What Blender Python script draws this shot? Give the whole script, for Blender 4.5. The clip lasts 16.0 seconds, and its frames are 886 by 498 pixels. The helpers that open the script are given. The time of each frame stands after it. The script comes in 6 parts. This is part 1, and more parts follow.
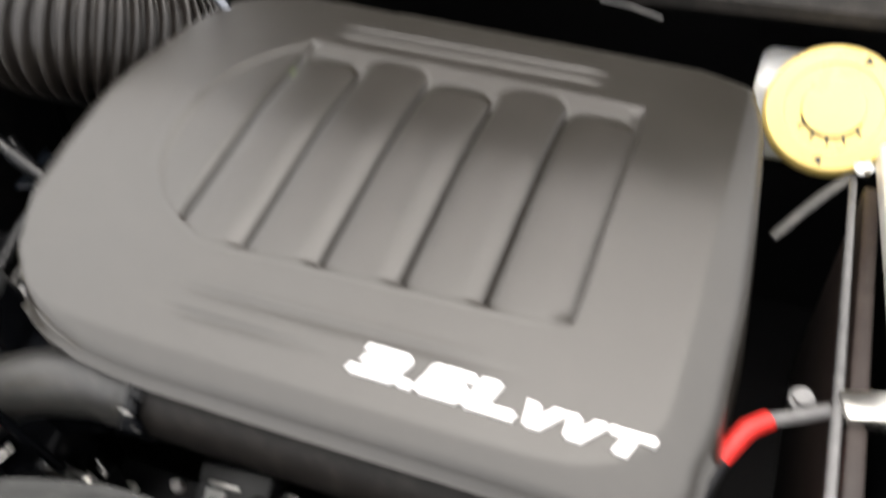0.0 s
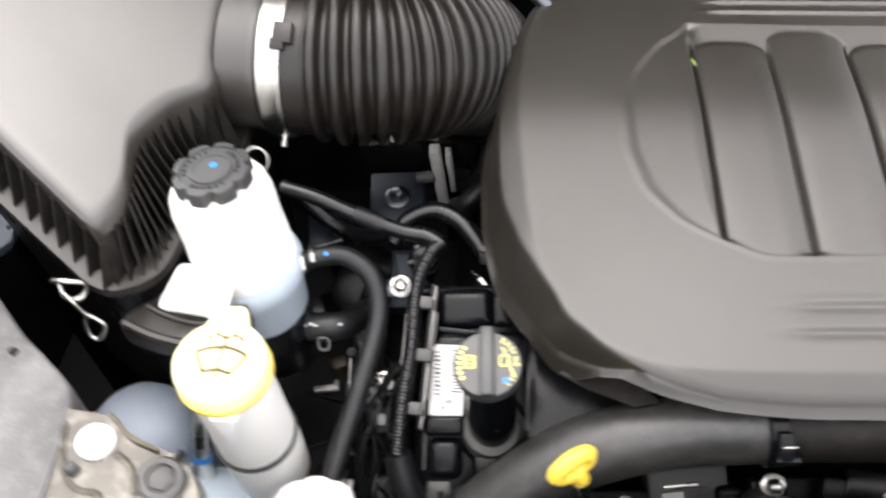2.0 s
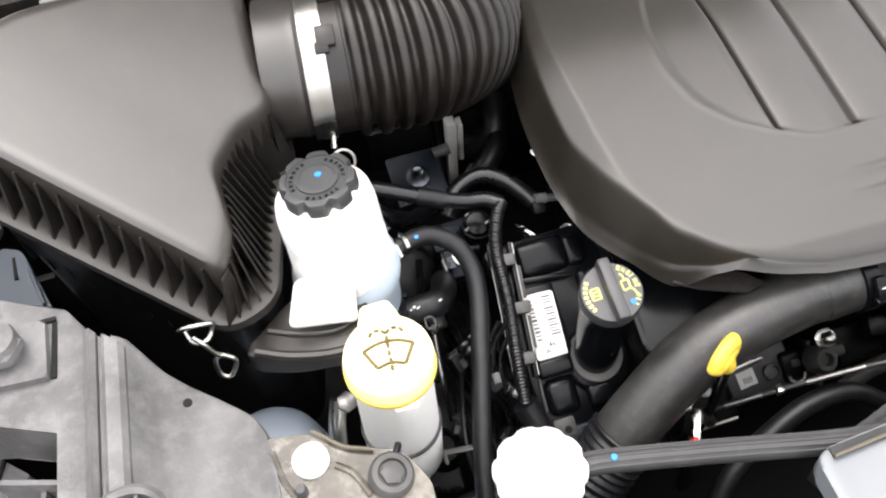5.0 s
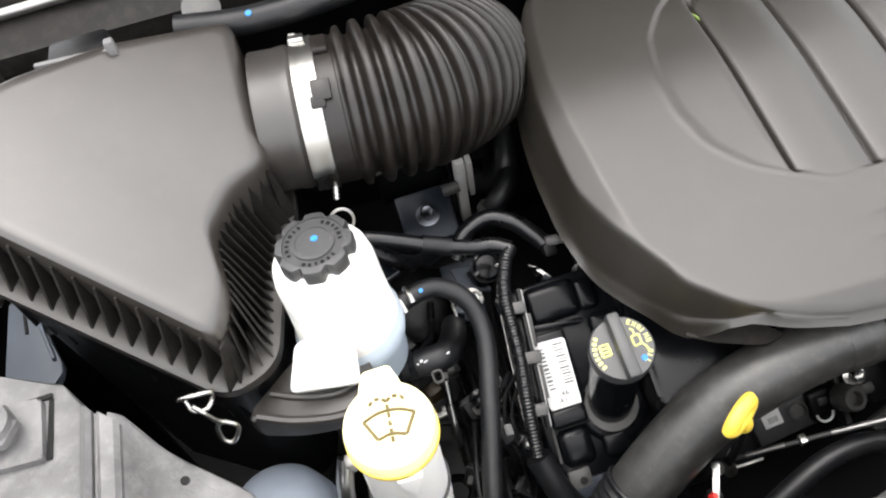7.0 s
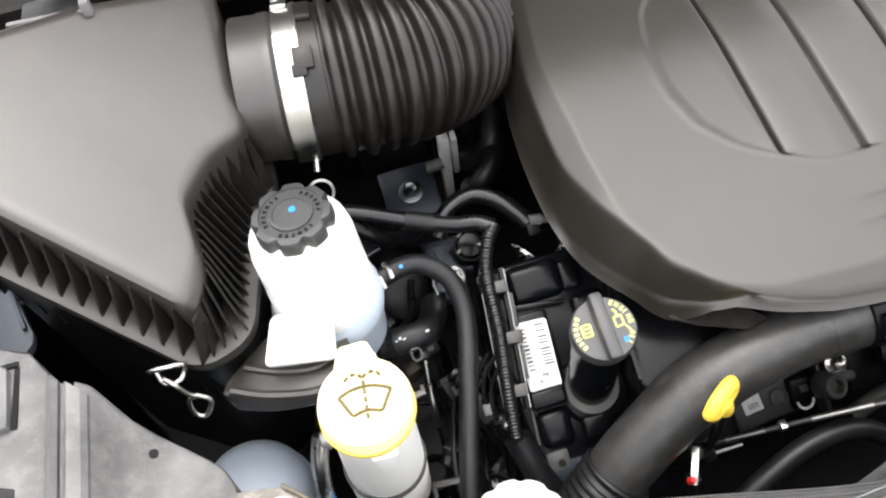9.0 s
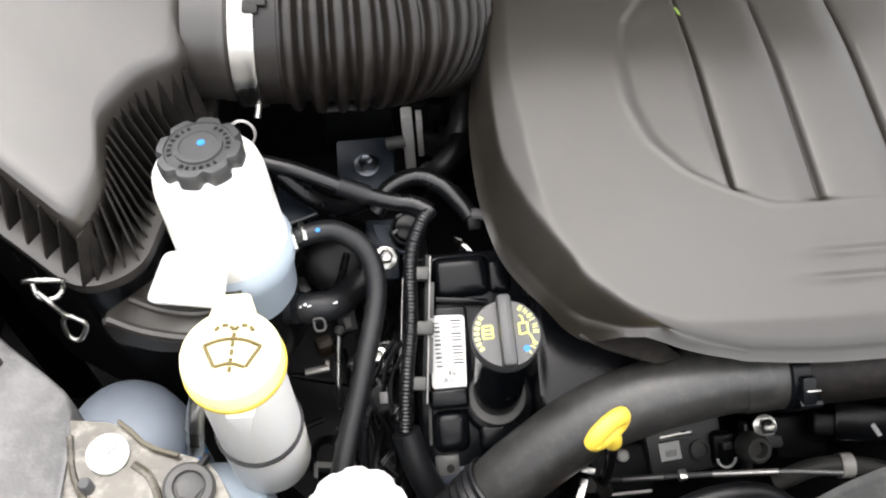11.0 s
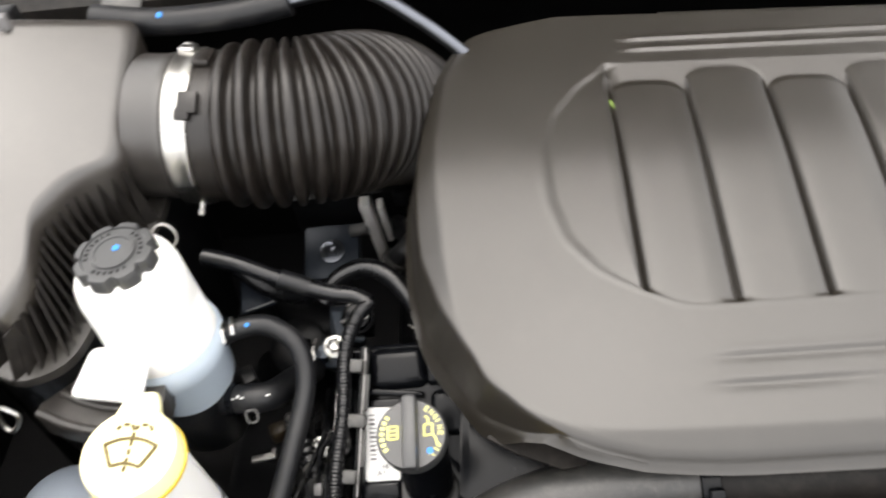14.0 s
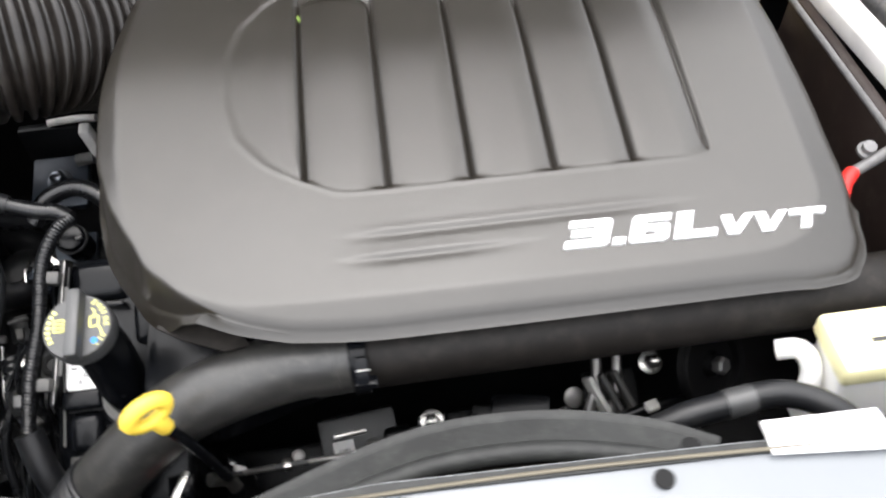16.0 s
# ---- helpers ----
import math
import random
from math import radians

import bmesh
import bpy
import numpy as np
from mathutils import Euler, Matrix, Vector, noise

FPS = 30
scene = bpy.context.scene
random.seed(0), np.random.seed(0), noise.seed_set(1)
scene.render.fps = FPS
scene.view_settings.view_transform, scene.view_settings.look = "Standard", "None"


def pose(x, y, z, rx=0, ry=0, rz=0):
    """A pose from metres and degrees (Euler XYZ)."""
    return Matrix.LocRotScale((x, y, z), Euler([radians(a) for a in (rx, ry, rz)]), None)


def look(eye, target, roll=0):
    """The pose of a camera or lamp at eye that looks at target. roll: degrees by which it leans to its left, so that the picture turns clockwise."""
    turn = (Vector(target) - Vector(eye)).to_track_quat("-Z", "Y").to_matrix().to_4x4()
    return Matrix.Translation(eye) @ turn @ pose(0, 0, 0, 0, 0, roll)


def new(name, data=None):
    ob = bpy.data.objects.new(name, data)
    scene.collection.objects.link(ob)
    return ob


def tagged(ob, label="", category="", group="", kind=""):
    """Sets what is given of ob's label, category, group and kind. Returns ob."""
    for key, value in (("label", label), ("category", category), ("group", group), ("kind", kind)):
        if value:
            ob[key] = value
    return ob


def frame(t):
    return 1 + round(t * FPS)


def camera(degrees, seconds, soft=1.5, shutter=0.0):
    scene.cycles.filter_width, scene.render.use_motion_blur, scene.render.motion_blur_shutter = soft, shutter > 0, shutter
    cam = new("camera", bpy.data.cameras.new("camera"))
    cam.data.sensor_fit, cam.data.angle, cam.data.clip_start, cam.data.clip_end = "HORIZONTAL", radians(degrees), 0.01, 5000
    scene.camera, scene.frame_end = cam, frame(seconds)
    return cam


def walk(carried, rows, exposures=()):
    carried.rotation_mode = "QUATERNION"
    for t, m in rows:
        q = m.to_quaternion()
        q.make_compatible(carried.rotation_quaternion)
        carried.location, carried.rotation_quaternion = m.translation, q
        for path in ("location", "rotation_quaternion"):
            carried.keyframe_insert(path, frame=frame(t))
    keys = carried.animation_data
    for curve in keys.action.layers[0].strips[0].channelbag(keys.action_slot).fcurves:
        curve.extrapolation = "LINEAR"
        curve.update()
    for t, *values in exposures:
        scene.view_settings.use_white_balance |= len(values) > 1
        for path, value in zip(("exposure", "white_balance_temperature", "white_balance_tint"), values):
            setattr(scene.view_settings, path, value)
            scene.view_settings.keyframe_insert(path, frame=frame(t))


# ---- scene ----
cam = camera(55.4, 16.0, soft=2.1, shutter=0.6)
PATH = [
    (0, (0.249, -0.363, 1.289), (-0.427, 0.993, -0.016), -6.1),
    (0.3, (0.188, -0.402, 1.34), (-0.434, 1.049, 0.112), -7.6),
    (0.5, (0.142, -0.443, 1.34), (-0.336, 1.053, 0.101), -8.7),
    (0.8, (0.073, -0.493, 1.334), (-0.22, 1.011, 0.049), -6.2),
    (1, (-0.013, -0.483, 1.356), (-0.239, 0.948, -0.023), -4.7),
    (1.2, (-0.092, -0.464, 1.333), (-0.394, 0.963, -0.036), -5.5),
    (1.5, (-0.18, -0.433, 1.349), (-0.538, 0.927, -0.073), -7.5),
    (2, (-0.303, -0.41, 1.375), (-0.494, 0.912, -0.113), -7.4),
    (2.5, (-0.449, -0.421, 1.422), (-0.509, 0.897, -0.082), -8.2),
    (3, (-0.496, -0.42, 1.43), (-0.43, 0.9, -0.072), -6.5),
    (3.5, (-0.503, -0.432, 1.428), (-0.366, 0.901, -0.057), -7.8),
    (4, (-0.503, -0.436, 1.426), (-0.37, 0.888, -0.067), -8.4),
    (4.2, (-0.506, -0.432, 1.421), (-0.358, 0.869, -0.091), -8.4),
    (6.3, (-0.48, -0.406, 1.409), (-0.321, 0.828, -0.156), -12.3),
    (6.5, (-0.471, -0.399, 1.417), (-0.311, 0.861, -0.127), -12.3),
    (7, (-0.464, -0.378, 1.426), (-0.387, 0.879, -0.128), -14.8),
    (7.5, (-0.461, -0.374, 1.417), (-0.383, 0.879, -0.14), -14.9),
    (8, (-0.464, -0.38, 1.423), (-0.368, 0.856, -0.146), -14.8),
    (8.5, (-0.466, -0.377, 1.419), (-0.357, 0.846, -0.159), -14.2),
    (8.7, (-0.467, -0.376, 1.416), (-0.357, 0.844, -0.164), -13.7),
    (10.8, (-0.382, -0.384, 1.368), (-0.359, 0.86, -0.198), -3.7),
    (11, (-0.385, -0.386, 1.364), (-0.338, 0.859, -0.2), -3.3),
    (11.5, (-0.378, -0.385, 1.36), (-0.344, 0.836, -0.223), -3.9),
    (12, (-0.332, -0.389, 1.363), (-0.366, 0.841, -0.214), -4.3),
    (12.5, (-0.304, -0.378, 1.366), (-0.441, 0.884, -0.179), -6.0),
    (13, (-0.288, -0.371, 1.388), (-0.594, 0.925, -0.103), -9.5),
    (13.5, (-0.273, -0.367, 1.387), (-0.585, 0.925, -0.107), -9.9),
    (14, (-0.246, -0.369, 1.382), (-0.418, 0.976, -0.088), -10.4),
    (14.5, (-0.27, -0.396, 1.372), (-0.229, 0.953, -0.103), -7.6),
    (15, (-0.271, -0.419, 1.348), (0.049, 0.831, -0.181), -0.4),
    (15.5, (-0.222, -0.436, 1.349), (0.077, 0.835, -0.166), -0.5),
    (16, (-0.083, -0.46, 1.341), (-0.008, 0.865, -0.155), -4.5),
]
walk(cam, [(t, look(eye, target, roll)) for t, eye, target, roll in PATH], [(0.0, 2.08, 6900, 11), (0.5, 2.30, 6850, 11), (1.0, 2.44, 6750, 11), (1.5, 2.24, 6700, 12), (2.0, 2.2, 6720, 13), (4.2, 2.2, 6720, 13), (6.3, 2.2, 6680, 11), (12.0, 2.2, 6680, 11), (13.0, 2.18, 6850, 11), (14.0, 2.12, 6900, 11), (15.0, 2.34, 6620, 11), (15.5, 2.44, 6590, 11), (16.0, 2.33, 6560, 11)])

# ---- light ----
world = bpy.data.worlds.new("sky")
scene.world = world
world.use_nodes = True
wn = world.node_tree.nodes
sky = wn.new("ShaderNodeTexSky")
sky.sky_type, sky.sun_disc = "NISHITA", False
sky.sun_elevation, sky.sun_rotation = radians(83), radians(-5)
sky.air_density, sky.dust_density, sky.ozone_density = 1.0, 4.0, 1.0
pale = wn.new("ShaderNodeHueSaturation")
pale.inputs["Saturation"].default_value = 0.22
world.node_tree.links.new(sky.outputs[0], pale.inputs["Color"])
cloud = wn.new("ShaderNodeMixRGB")
cloud.inputs["Fac"].default_value = 0.6
cloud.inputs["Color2"].default_value = (4.2, 4.3, 4.5, 1)
world.node_tree.links.new(pale.outputs[0], cloud.inputs["Color1"])
world.node_tree.links.new(cloud.outputs[0], wn["Background"].inputs[0])
wn["Background"].inputs[1].default_value = 0.15
sun = new("sun", bpy.data.lights.new("sun", "SUN"))
sun.data.energy, sun.data.angle, sun.data.color = 0.4, radians(100), (1.0, 0.955, 0.89)
sun.matrix_world = look((-0.06, 0.20, 1.0), (0, 0, 0))


# ---- materials ----
def mat(name, col, rough=0.5, metal=0.0, var=0.15, bump=0.1, fine=900.0, coarse=14.0, spec=0.5, trans=0.0, sss=0.0, dust=0.0, dust_col=(0.35, 0.31, 0.26), coat=0.0):
    """A principled material with stains at a coarse scale, grain at a fine one, and dust in patches."""
    m = bpy.data.materials.new(name)
    m.use_nodes = True
    nt = m.node_tree
    n, l = nt.nodes, nt.links
    b = n["Principled BSDF"]
    tc = n.new("ShaderNodeTexCoord")
    big = n.new("ShaderNodeTexNoise")
    big.inputs["Scale"].default_value, big.inputs["Detail"].default_value = coarse, 6.0
    l.new(tc.outputs["Object"], big.inputs["Vector"])
    small = n.new("ShaderNodeTexNoise")
    small.inputs["Scale"].default_value, small.inputs["Detail"].default_value = fine, 3.0
    l.new(tc.outputs["Object"], small.inputs["Vector"])
    ramp = n.new("ShaderNodeValToRGB")
    e = ramp.color_ramp.elements
    e[0].position, e[1].position = 0.3, 0.7
    e[0].color = (*[c * (1 - var) for c in col], 1)
    e[1].color = (*[min(1, c * (1 + var)) for c in col], 1)
    l.new(big.outputs["Fac"], ramp.inputs["Fac"])
    out = ramp.outputs["Color"]
    if dust:
        patch = n.new("ShaderNodeTexNoise")
        patch.inputs["Scale"].default_value, patch.inputs["Detail"].default_value, patch.inputs["Roughness"].default_value = coarse * 4, 10.0, 0.7
        l.new(tc.outputs["Object"], patch.inputs["Vector"])
        pr = n.new("ShaderNodeMapRange")
        pr.inputs["From Min"].default_value, pr.inputs["From Max"].default_value = 0.48, 0.75
        pr.inputs["To Max"].default_value = dust
        l.new(patch.outputs["Fac"], pr.inputs["Value"])
        mx = n.new("ShaderNodeMixRGB")
        l.new(pr.outputs[0], mx.inputs["Fac"])
        l.new(out, mx.inputs["Color1"])
        mx.inputs["Color2"].default_value = (*dust_col, 1)
        out = mx.outputs["Color"]
    l.new(out, b.inputs["Base Color"])
    rr = n.new("ShaderNodeMapRange")
    rr.inputs["To Min"].default_value, rr.inputs["To Max"].default_value = max(0.03, rough - 0.1), min(1, rough + 0.1)
    l.new(big.outputs["Fac"], rr.inputs["Value"])
    l.new(rr.outputs[0], b.inputs["Roughness"])
    b.inputs["Metallic"].default_value = metal
    b.inputs["Specular IOR Level"].default_value = spec
    b.inputs["Transmission Weight"].default_value = trans
    b.inputs["Coat Weight"].default_value, b.inputs["Coat Roughness"].default_value = coat, 0.3
    if sss:
        b.inputs["Subsurface Weight"].default_value = sss
        b.inputs["Subsurface Radius"].default_value = (0.02, 0.02, 0.018)
        b.inputs["Subsurface Scale"].default_value = 1.0
    if bump:
        bp = n.new("ShaderNodeBump")
        bp.inputs["Strength"].default_value, bp.inputs["Distance"].default_value = bump, 0.001
        l.new(small.outputs["Fac"], bp.inputs["Height"])
        l.new(bp.outputs[0], b.inputs["Normal"])
    return m


COVER = mat("cover_plastic", (0.0155, 0.0130, 0.0097), 0.36, spec=0.88, bump=0.22, fine=1400, coarse=7, var=0.07, dust=0.015)
LIDP = mat("airbox_plastic", (0.029, 0.025, 0.0215), 0.34, spec=1.0, coat=0.36, bump=0.12, fine=1200, coarse=9, var=0.08, dust=0.03)
BLACKP = mat("black_plastic", (0.0042, 0.0046, 0.0054), 0.36, spec=0.25, bump=0.15, var=0.25, dust=0.03)
BLACKG = mat("black_gloss_plastic", (0.0035, 0.0040, 0.0052), 0.24, spec=0.22, bump=0.05, fine=420, var=0.3, dust=0.012, dust_col=(0.20, 0.21, 0.23))
RUBBER = mat("rubber", (0.0060, 0.0065, 0.0078), 0.42, spec=0.45, bump=0.2, fine=700, var=0.2, dust=0.035)
BELLOW = mat("bellows_rubber", (0.0098, 0.0078, 0.0065), 0.37, spec=0.52, bump=0.2, fine=700, var=0.15, dust=0.03)
# cowl plastic, also the dark tone that paints shade on hose, flange and ribs
COWL_SHADE = mat("cowl_and_shade_plastic", (0.011, 0.0095, 0.0085), 0.55, spec=0.25, bump=0.25, var=0.3, dust=0.05)
CAPB = mat("cap_plastic", (0.038, 0.039, 0.040), 0.42, spec=0.7, bump=0.2, var=0.15, dust=0.03)
NECKB = mat("neck_plastic", (0.032, 0.0285, 0.0255), 0.40, spec=1.0, bump=0.08, var=0.15, dust=0.02)
# darker copy of the airbox plastic, with the shade below the lid in its colour
LID_SHADE = mat("shaded_airbox_plastic", (0.020, 0.018, 0.016), 0.42, spec=0.7, bump=0.15, var=0.15, dust=0.05)
DARKST = mat("dark_steel_line", (0.16, 0.17, 0.19), 0.3, 1.0, bump=0.05, var=0.15)
LOOM = mat("loom_plastic", (0.005, 0.0053, 0.0062), 0.28, spec=0.55, bump=0.1, var=0.2)
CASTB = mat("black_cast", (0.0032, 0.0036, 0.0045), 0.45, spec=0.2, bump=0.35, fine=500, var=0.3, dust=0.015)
GREYP = mat("grey_panel_plastic", (0.116, 0.114, 0.114), 0.40, bump=0.35, fine=420, coarse=20, var=0.42, dust=0.34, dust_col=(0.27, 0.265, 0.255))
WHITE = mat("milky_plastic", (0.97, 0.955, 0.90), 0.42, bump=0.06, var=0.02, sss=0.6)
BLUISH = mat("bluish_milky_plastic", (0.50, 0.58, 0.66), 0.4, bump=0.06, var=0.06, sss=0.2)
DIMBLUE = mat("dull_blue_plastic", (0.072, 0.086, 0.108), 0.45, bump=0.1, var=0.15)
YELLOW = mat("yellow_plastic", (0.84, 0.60, 0.07), 0.4, bump=0.06, var=0.06)
PALEY = mat("pale_yellow_plastic", (0.92, 0.86, 0.50), 0.4, bump=0.04, var=0.05)
AMBER = mat("amber_cap", (0.97, 0.70, 0.22), 0.3, bump=0.04, var=0.08)
STEEL = mat("zinc_steel", (0.62, 0.61, 0.58), 0.28, 1.0, bump=0.06, var=0.12)
DULLST = mat("dull_steel", (0.42, 0.41, 0.40), 0.42, 1.0, bump=0.15, var=0.2)
ALU = mat("cast_aluminium", (0.50, 0.49, 0.47), 0.45, 0.9, bump=0.3, fine=500, var=0.2)
SILVER = mat("silver_letters", (0.86, 0.86, 0.87), 0.3, 0.35, bump=0.02, var=0.03)
RED = mat("red_boot", (0.62, 0.025, 0.02), 0.45, bump=0.08, var=0.12)
PAPER = mat("label_paper", (0.78, 0.78, 0.77), 0.5, bump=0.03, var=0.04)
INK = mat("ink", (0.03, 0.03, 0.03), 0.5, bump=0.0, var=0.1)
YINK = mat("yellow_print", (0.72, 0.70, 0.22), 0.5, bump=0.0, var=0.05)
BINKA = mat("brown_print", (0.12, 0.088, 0.025), 0.5, bump=0.0, var=0.1)
BINK = mat("blue_paint_dot", (0.02, 0.22, 0.62), 0.5, bump=0.0, var=0.05)
PAINT = mat("silver_white_paint", (0.170, 0.183, 0.196), 0.35, 0.0, bump=0.02, var=0.04, coat=0.3)
PLATE = mat("blue_black_bracket", (0.015, 0.021, 0.031), 0.4, 0.3, bump=0.12, var=0.25)
SHROUD = mat("dusty_shroud_plastic", (0.0155, 0.0165, 0.016), 0.62, bump=0.4, fine=260, coarse=22, var=0.35, dust=0.5, dust_col=(0.056, 0.058, 0.053))
CLEARP = mat("clouded_clear_plastic", (0.12, 0.105, 0.08), 0.2, 0.0, bump=0.9, fine=55, coarse=14, var=0.6, trans=0.3, dust=0.75, dust_col=(0.46, 0.43, 0.38))
PIPEG = mat("dark_grey_pipe", (0.035, 0.035, 0.036), 0.42, spec=0.5, bump=0.1, var=0.2, dust=0.05)
GOLD = mat("seal_edge", (0.13, 0.115, 0.085), 0.5, 0.3, bump=0.05, var=0.2)
CONCRETE = mat("pale_concrete", (0.34, 0.33, 0.31), 0.9, bump=0.6, fine=120, coarse=1.2, var=0.18)
FELT = mat("hood_liner", (0.012, 0.012, 0.013), 0.9, spec=0.1, bump=0.5, fine=300, var=0.2)
# near-black, with the bay's deep shade put into the colour
BAY_SHADE = mat("bay_shade_black", (0.003, 0.003, 0.0035), 0.6, spec=0.2, bump=0.2, var=0.3)
GREEN = mat("leaf_bit", (0.16, 0.24, 0.05), 0.6, bump=0.1, var=0.2)
HOLE = mat("hole_black", (0.005, 0.005, 0.005), 0.9, bump=0.0, var=0.1)
BLUEB = mat("pale_blue_grey_plastic", (0.29, 0.335, 0.395), 0.45, bump=0.08, var=0.12)
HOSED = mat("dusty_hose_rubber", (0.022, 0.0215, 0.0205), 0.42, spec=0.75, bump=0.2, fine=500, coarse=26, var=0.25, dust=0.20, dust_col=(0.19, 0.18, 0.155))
BRIGHT = mat("bare_bright_metal", (0.72, 0.70, 0.67), 0.42, 0.2, bump=0.15, var=0.2)
GREYD = mat("dull_grey_casting", (0.075, 0.074, 0.072), 0.5, 0.2, bump=0.3, fine=500, var=0.3, dust=0.1)
BROWNP = mat("brown_black_plastic", (0.020, 0.013, 0.011), 0.5, spec=0.4, bump=0.2, var=0.3, dust=0.05)

# ---- mesh helpers ----
PLACE = {}


def thing(name, at, label, category, group="", kind=""):
    ob = new(name)
    ob.empty_display_size = 0.02
    ob.matrix_world = Matrix.Translation(at)
    PLACE[ob] = Matrix.Translation(at)
    return tagged(ob, label, category, group, kind)


def mesh_of(bm, material, name, smooth=True):
    bmesh.ops.recalc_face_normals(bm, faces=bm.faces)
    me = bpy.data.meshes.new(name)
    bm.to_mesh(me)
    bm.free()
    me.materials.append(material)
    if smooth:
        me.polygons.foreach_set("use_smooth", [True] * len(me.polygons))
        me.set_sharp_from_angle(angle=radians(38))
    return me


def part(name, bm, material, parent, label="", smooth=True):
    """Links a bmesh, given in world places, as one mesh under a thing or a part."""
    w = PLACE[parent]
    bm.transform(w.inverted())
    ob = new(name, mesh_of(bm, material, name, smooth))
    ob.parent = parent
    PLACE[ob] = w
    return tagged(ob, label) if label else ob


def solo(name, bm, material, label, category, group="", kind="", at=None, smooth=True):
    """A thing of a single mesh."""
    if at is None:
        at = sum((v.co for v in bm.verts), Vector()) / len(bm.verts)
    bm.transform(Matrix.Translation(-Vector(at)))
    ob = new(name, mesh_of(bm, material, name, smooth))
    ob.matrix_world = Matrix.Translation(at)
    PLACE[ob] = Matrix.Translation(at)
    return tagged(ob, label, category, group, kind)


def aim(at, way, spin=0.0):
    """A pose whose z axis points along way."""
    return Matrix.Translation(at) @ Vector(way).to_track_quat("Z", "Y").to_matrix().to_4x4() @ Matrix.Rotation(radians(spin), 4, "Z")


def box(size, m=None, bevel=0.0, segs=2, taper=1.0):
    bm = bmesh.new()
    bmesh.ops.create_cube(bm, size=1.0)
    for v in bm.verts:
        k = taper if v.co.z > 0 else 1.0
        v.co = Vector((v.co.x * size[0] * k, v.co.y * size[1] * k, v.co.z * size[2]))
    if bevel:
        bmesh.ops.bevel(bm, geom=bm.edges[:], offset=bevel, segments=segs, affect="EDGES", profile=0.5)
    bm.transform(m if m is not None else Matrix())
    return bm


def lathe(profile, m=None, segs=48, lobes=0, depth=0.0, lobed=None):
    """A turned solid from (radius, height) pairs; lobes wave the radius of the rows named in lobed."""
    bm = bmesh.new()
    rings = []
    for k, (r, h) in enumerate(profile):
        ring = []
        for i in range(segs):
            a = 2 * math.pi * i / segs
            rr = r
            if lobes and (lobed is None or k in lobed):
                rr = r - depth * max(0.0, math.cos(a * lobes)) ** 2
            ring.append(bm.verts.new((rr * math.cos(a), rr * math.sin(a), h)))
        rings.append(ring)
    for a, b in zip(rings, rings[1:]):
        for i in range(segs):
            j = (i + 1) % segs
            bm.faces.new((a[i], a[j], b[j], b[i]))
    bm.faces.new(rings[0][::-1])
    bm.faces.new(rings[-1])
    bm.transform(m if m is not None else Matrix())
    return bm


def spline(pts, step=0.004):
    """A Catmull-Rom line through the points, in even steps."""
    p = [Vector(q) for q in pts]
    p = [p[0] * 2 - p[1]] + p + [p[-1] * 2 - p[-2]]
    fine = []
    for i in range(1, len(p) - 2):
        a, b, c, d = p[i - 1:i + 3]
        for k in range(40):
            t = k / 40
            fine.append(0.5 * ((2 * b) + (c - a) * t + (2 * a - 5 * b + 4 * c - d) * t * t + (3 * b - a - 3 * c + d) * t ** 3))
    fine.append(p[-2])
    out, left = [fine[0]], step
    for a, b in zip(fine, fine[1:]):
        gap = (b - a).length
        while gap >= left > 0:
            a = a + (b - a) * (left / gap)
            out.append(a)
            gap -= left
            left = step
        left -= gap
    if (out[-1] - fine[-1]).length > step * 0.3:
        out.append(fine[-1])
    return out


def tube(pts, radius, segs=16, step=0.004, wave=None, closed_ends=True, flat=1.0):
    """A hose along a smooth line; wave(s) gives the radius at a length s."""
    line = spline(pts, step)
    bm = bmesh.new()
    rings, s = [], 0.0
    up = Vector((0, 0, 1))
    first = (line[1] - line[0]).normalized()
    if abs(first.dot(up)) > 0.9:
        up = Vector((0, 1, 0))
    side = first.cross(up).normalized()
    for i, q in enumerate(line):
        way = (line[min(i + 1, len(line) - 1)] - line[max(i - 1, 0)]).normalized()
        side = (side - way * side.dot(way)).normalized()
        over = way.cross(side)
        if i:
            s += (q - line[i - 1]).length
        r = wave(s) if wave else radius
        rings.append([bm.verts.new(q + (side * math.cos(2 * math.pi * k / segs) + over * math.sin(2 * math.pi * k / segs) * flat) * r) for k in range(segs)])
    for a, b in zip(rings, rings[1:]):
        for k in range(segs):
            j = (k + 1) % segs
            bm.faces.new((a[k], a[j], b[j], b[k]))
    if closed_ends:
        bm.faces.new(rings[0][::-1])
        bm.faces.new(rings[-1])
    return bm


def prism(poly, low, high, bevel=0.0, segs=2):
    """A slab over a plan polygon; low and high are heights or functions of (x, y)."""
    f0 = low if callable(low) else (lambda x, y: low)
    f1 = high if callable(high) else (lambda x, y: high)
    bm = bmesh.new()
    a = [bm.verts.new((x, y, f0(x, y))) for x, y in poly]
    b = [bm.verts.new((x, y, f1(x, y))) for x, y in poly]
    n = len(poly)
    bm.faces.new(a[::-1])
    bm.faces.new(b)
    for i in range(n):
        j = (i + 1) % n
        bm.faces.new((a[i], a[j], b[j], b[i]))
    if bevel:
        bmesh.ops.bevel(bm, geom=bm.edges[:], offset=bevel, segments=segs, affect="EDGES", profile=0.5)
    return bm


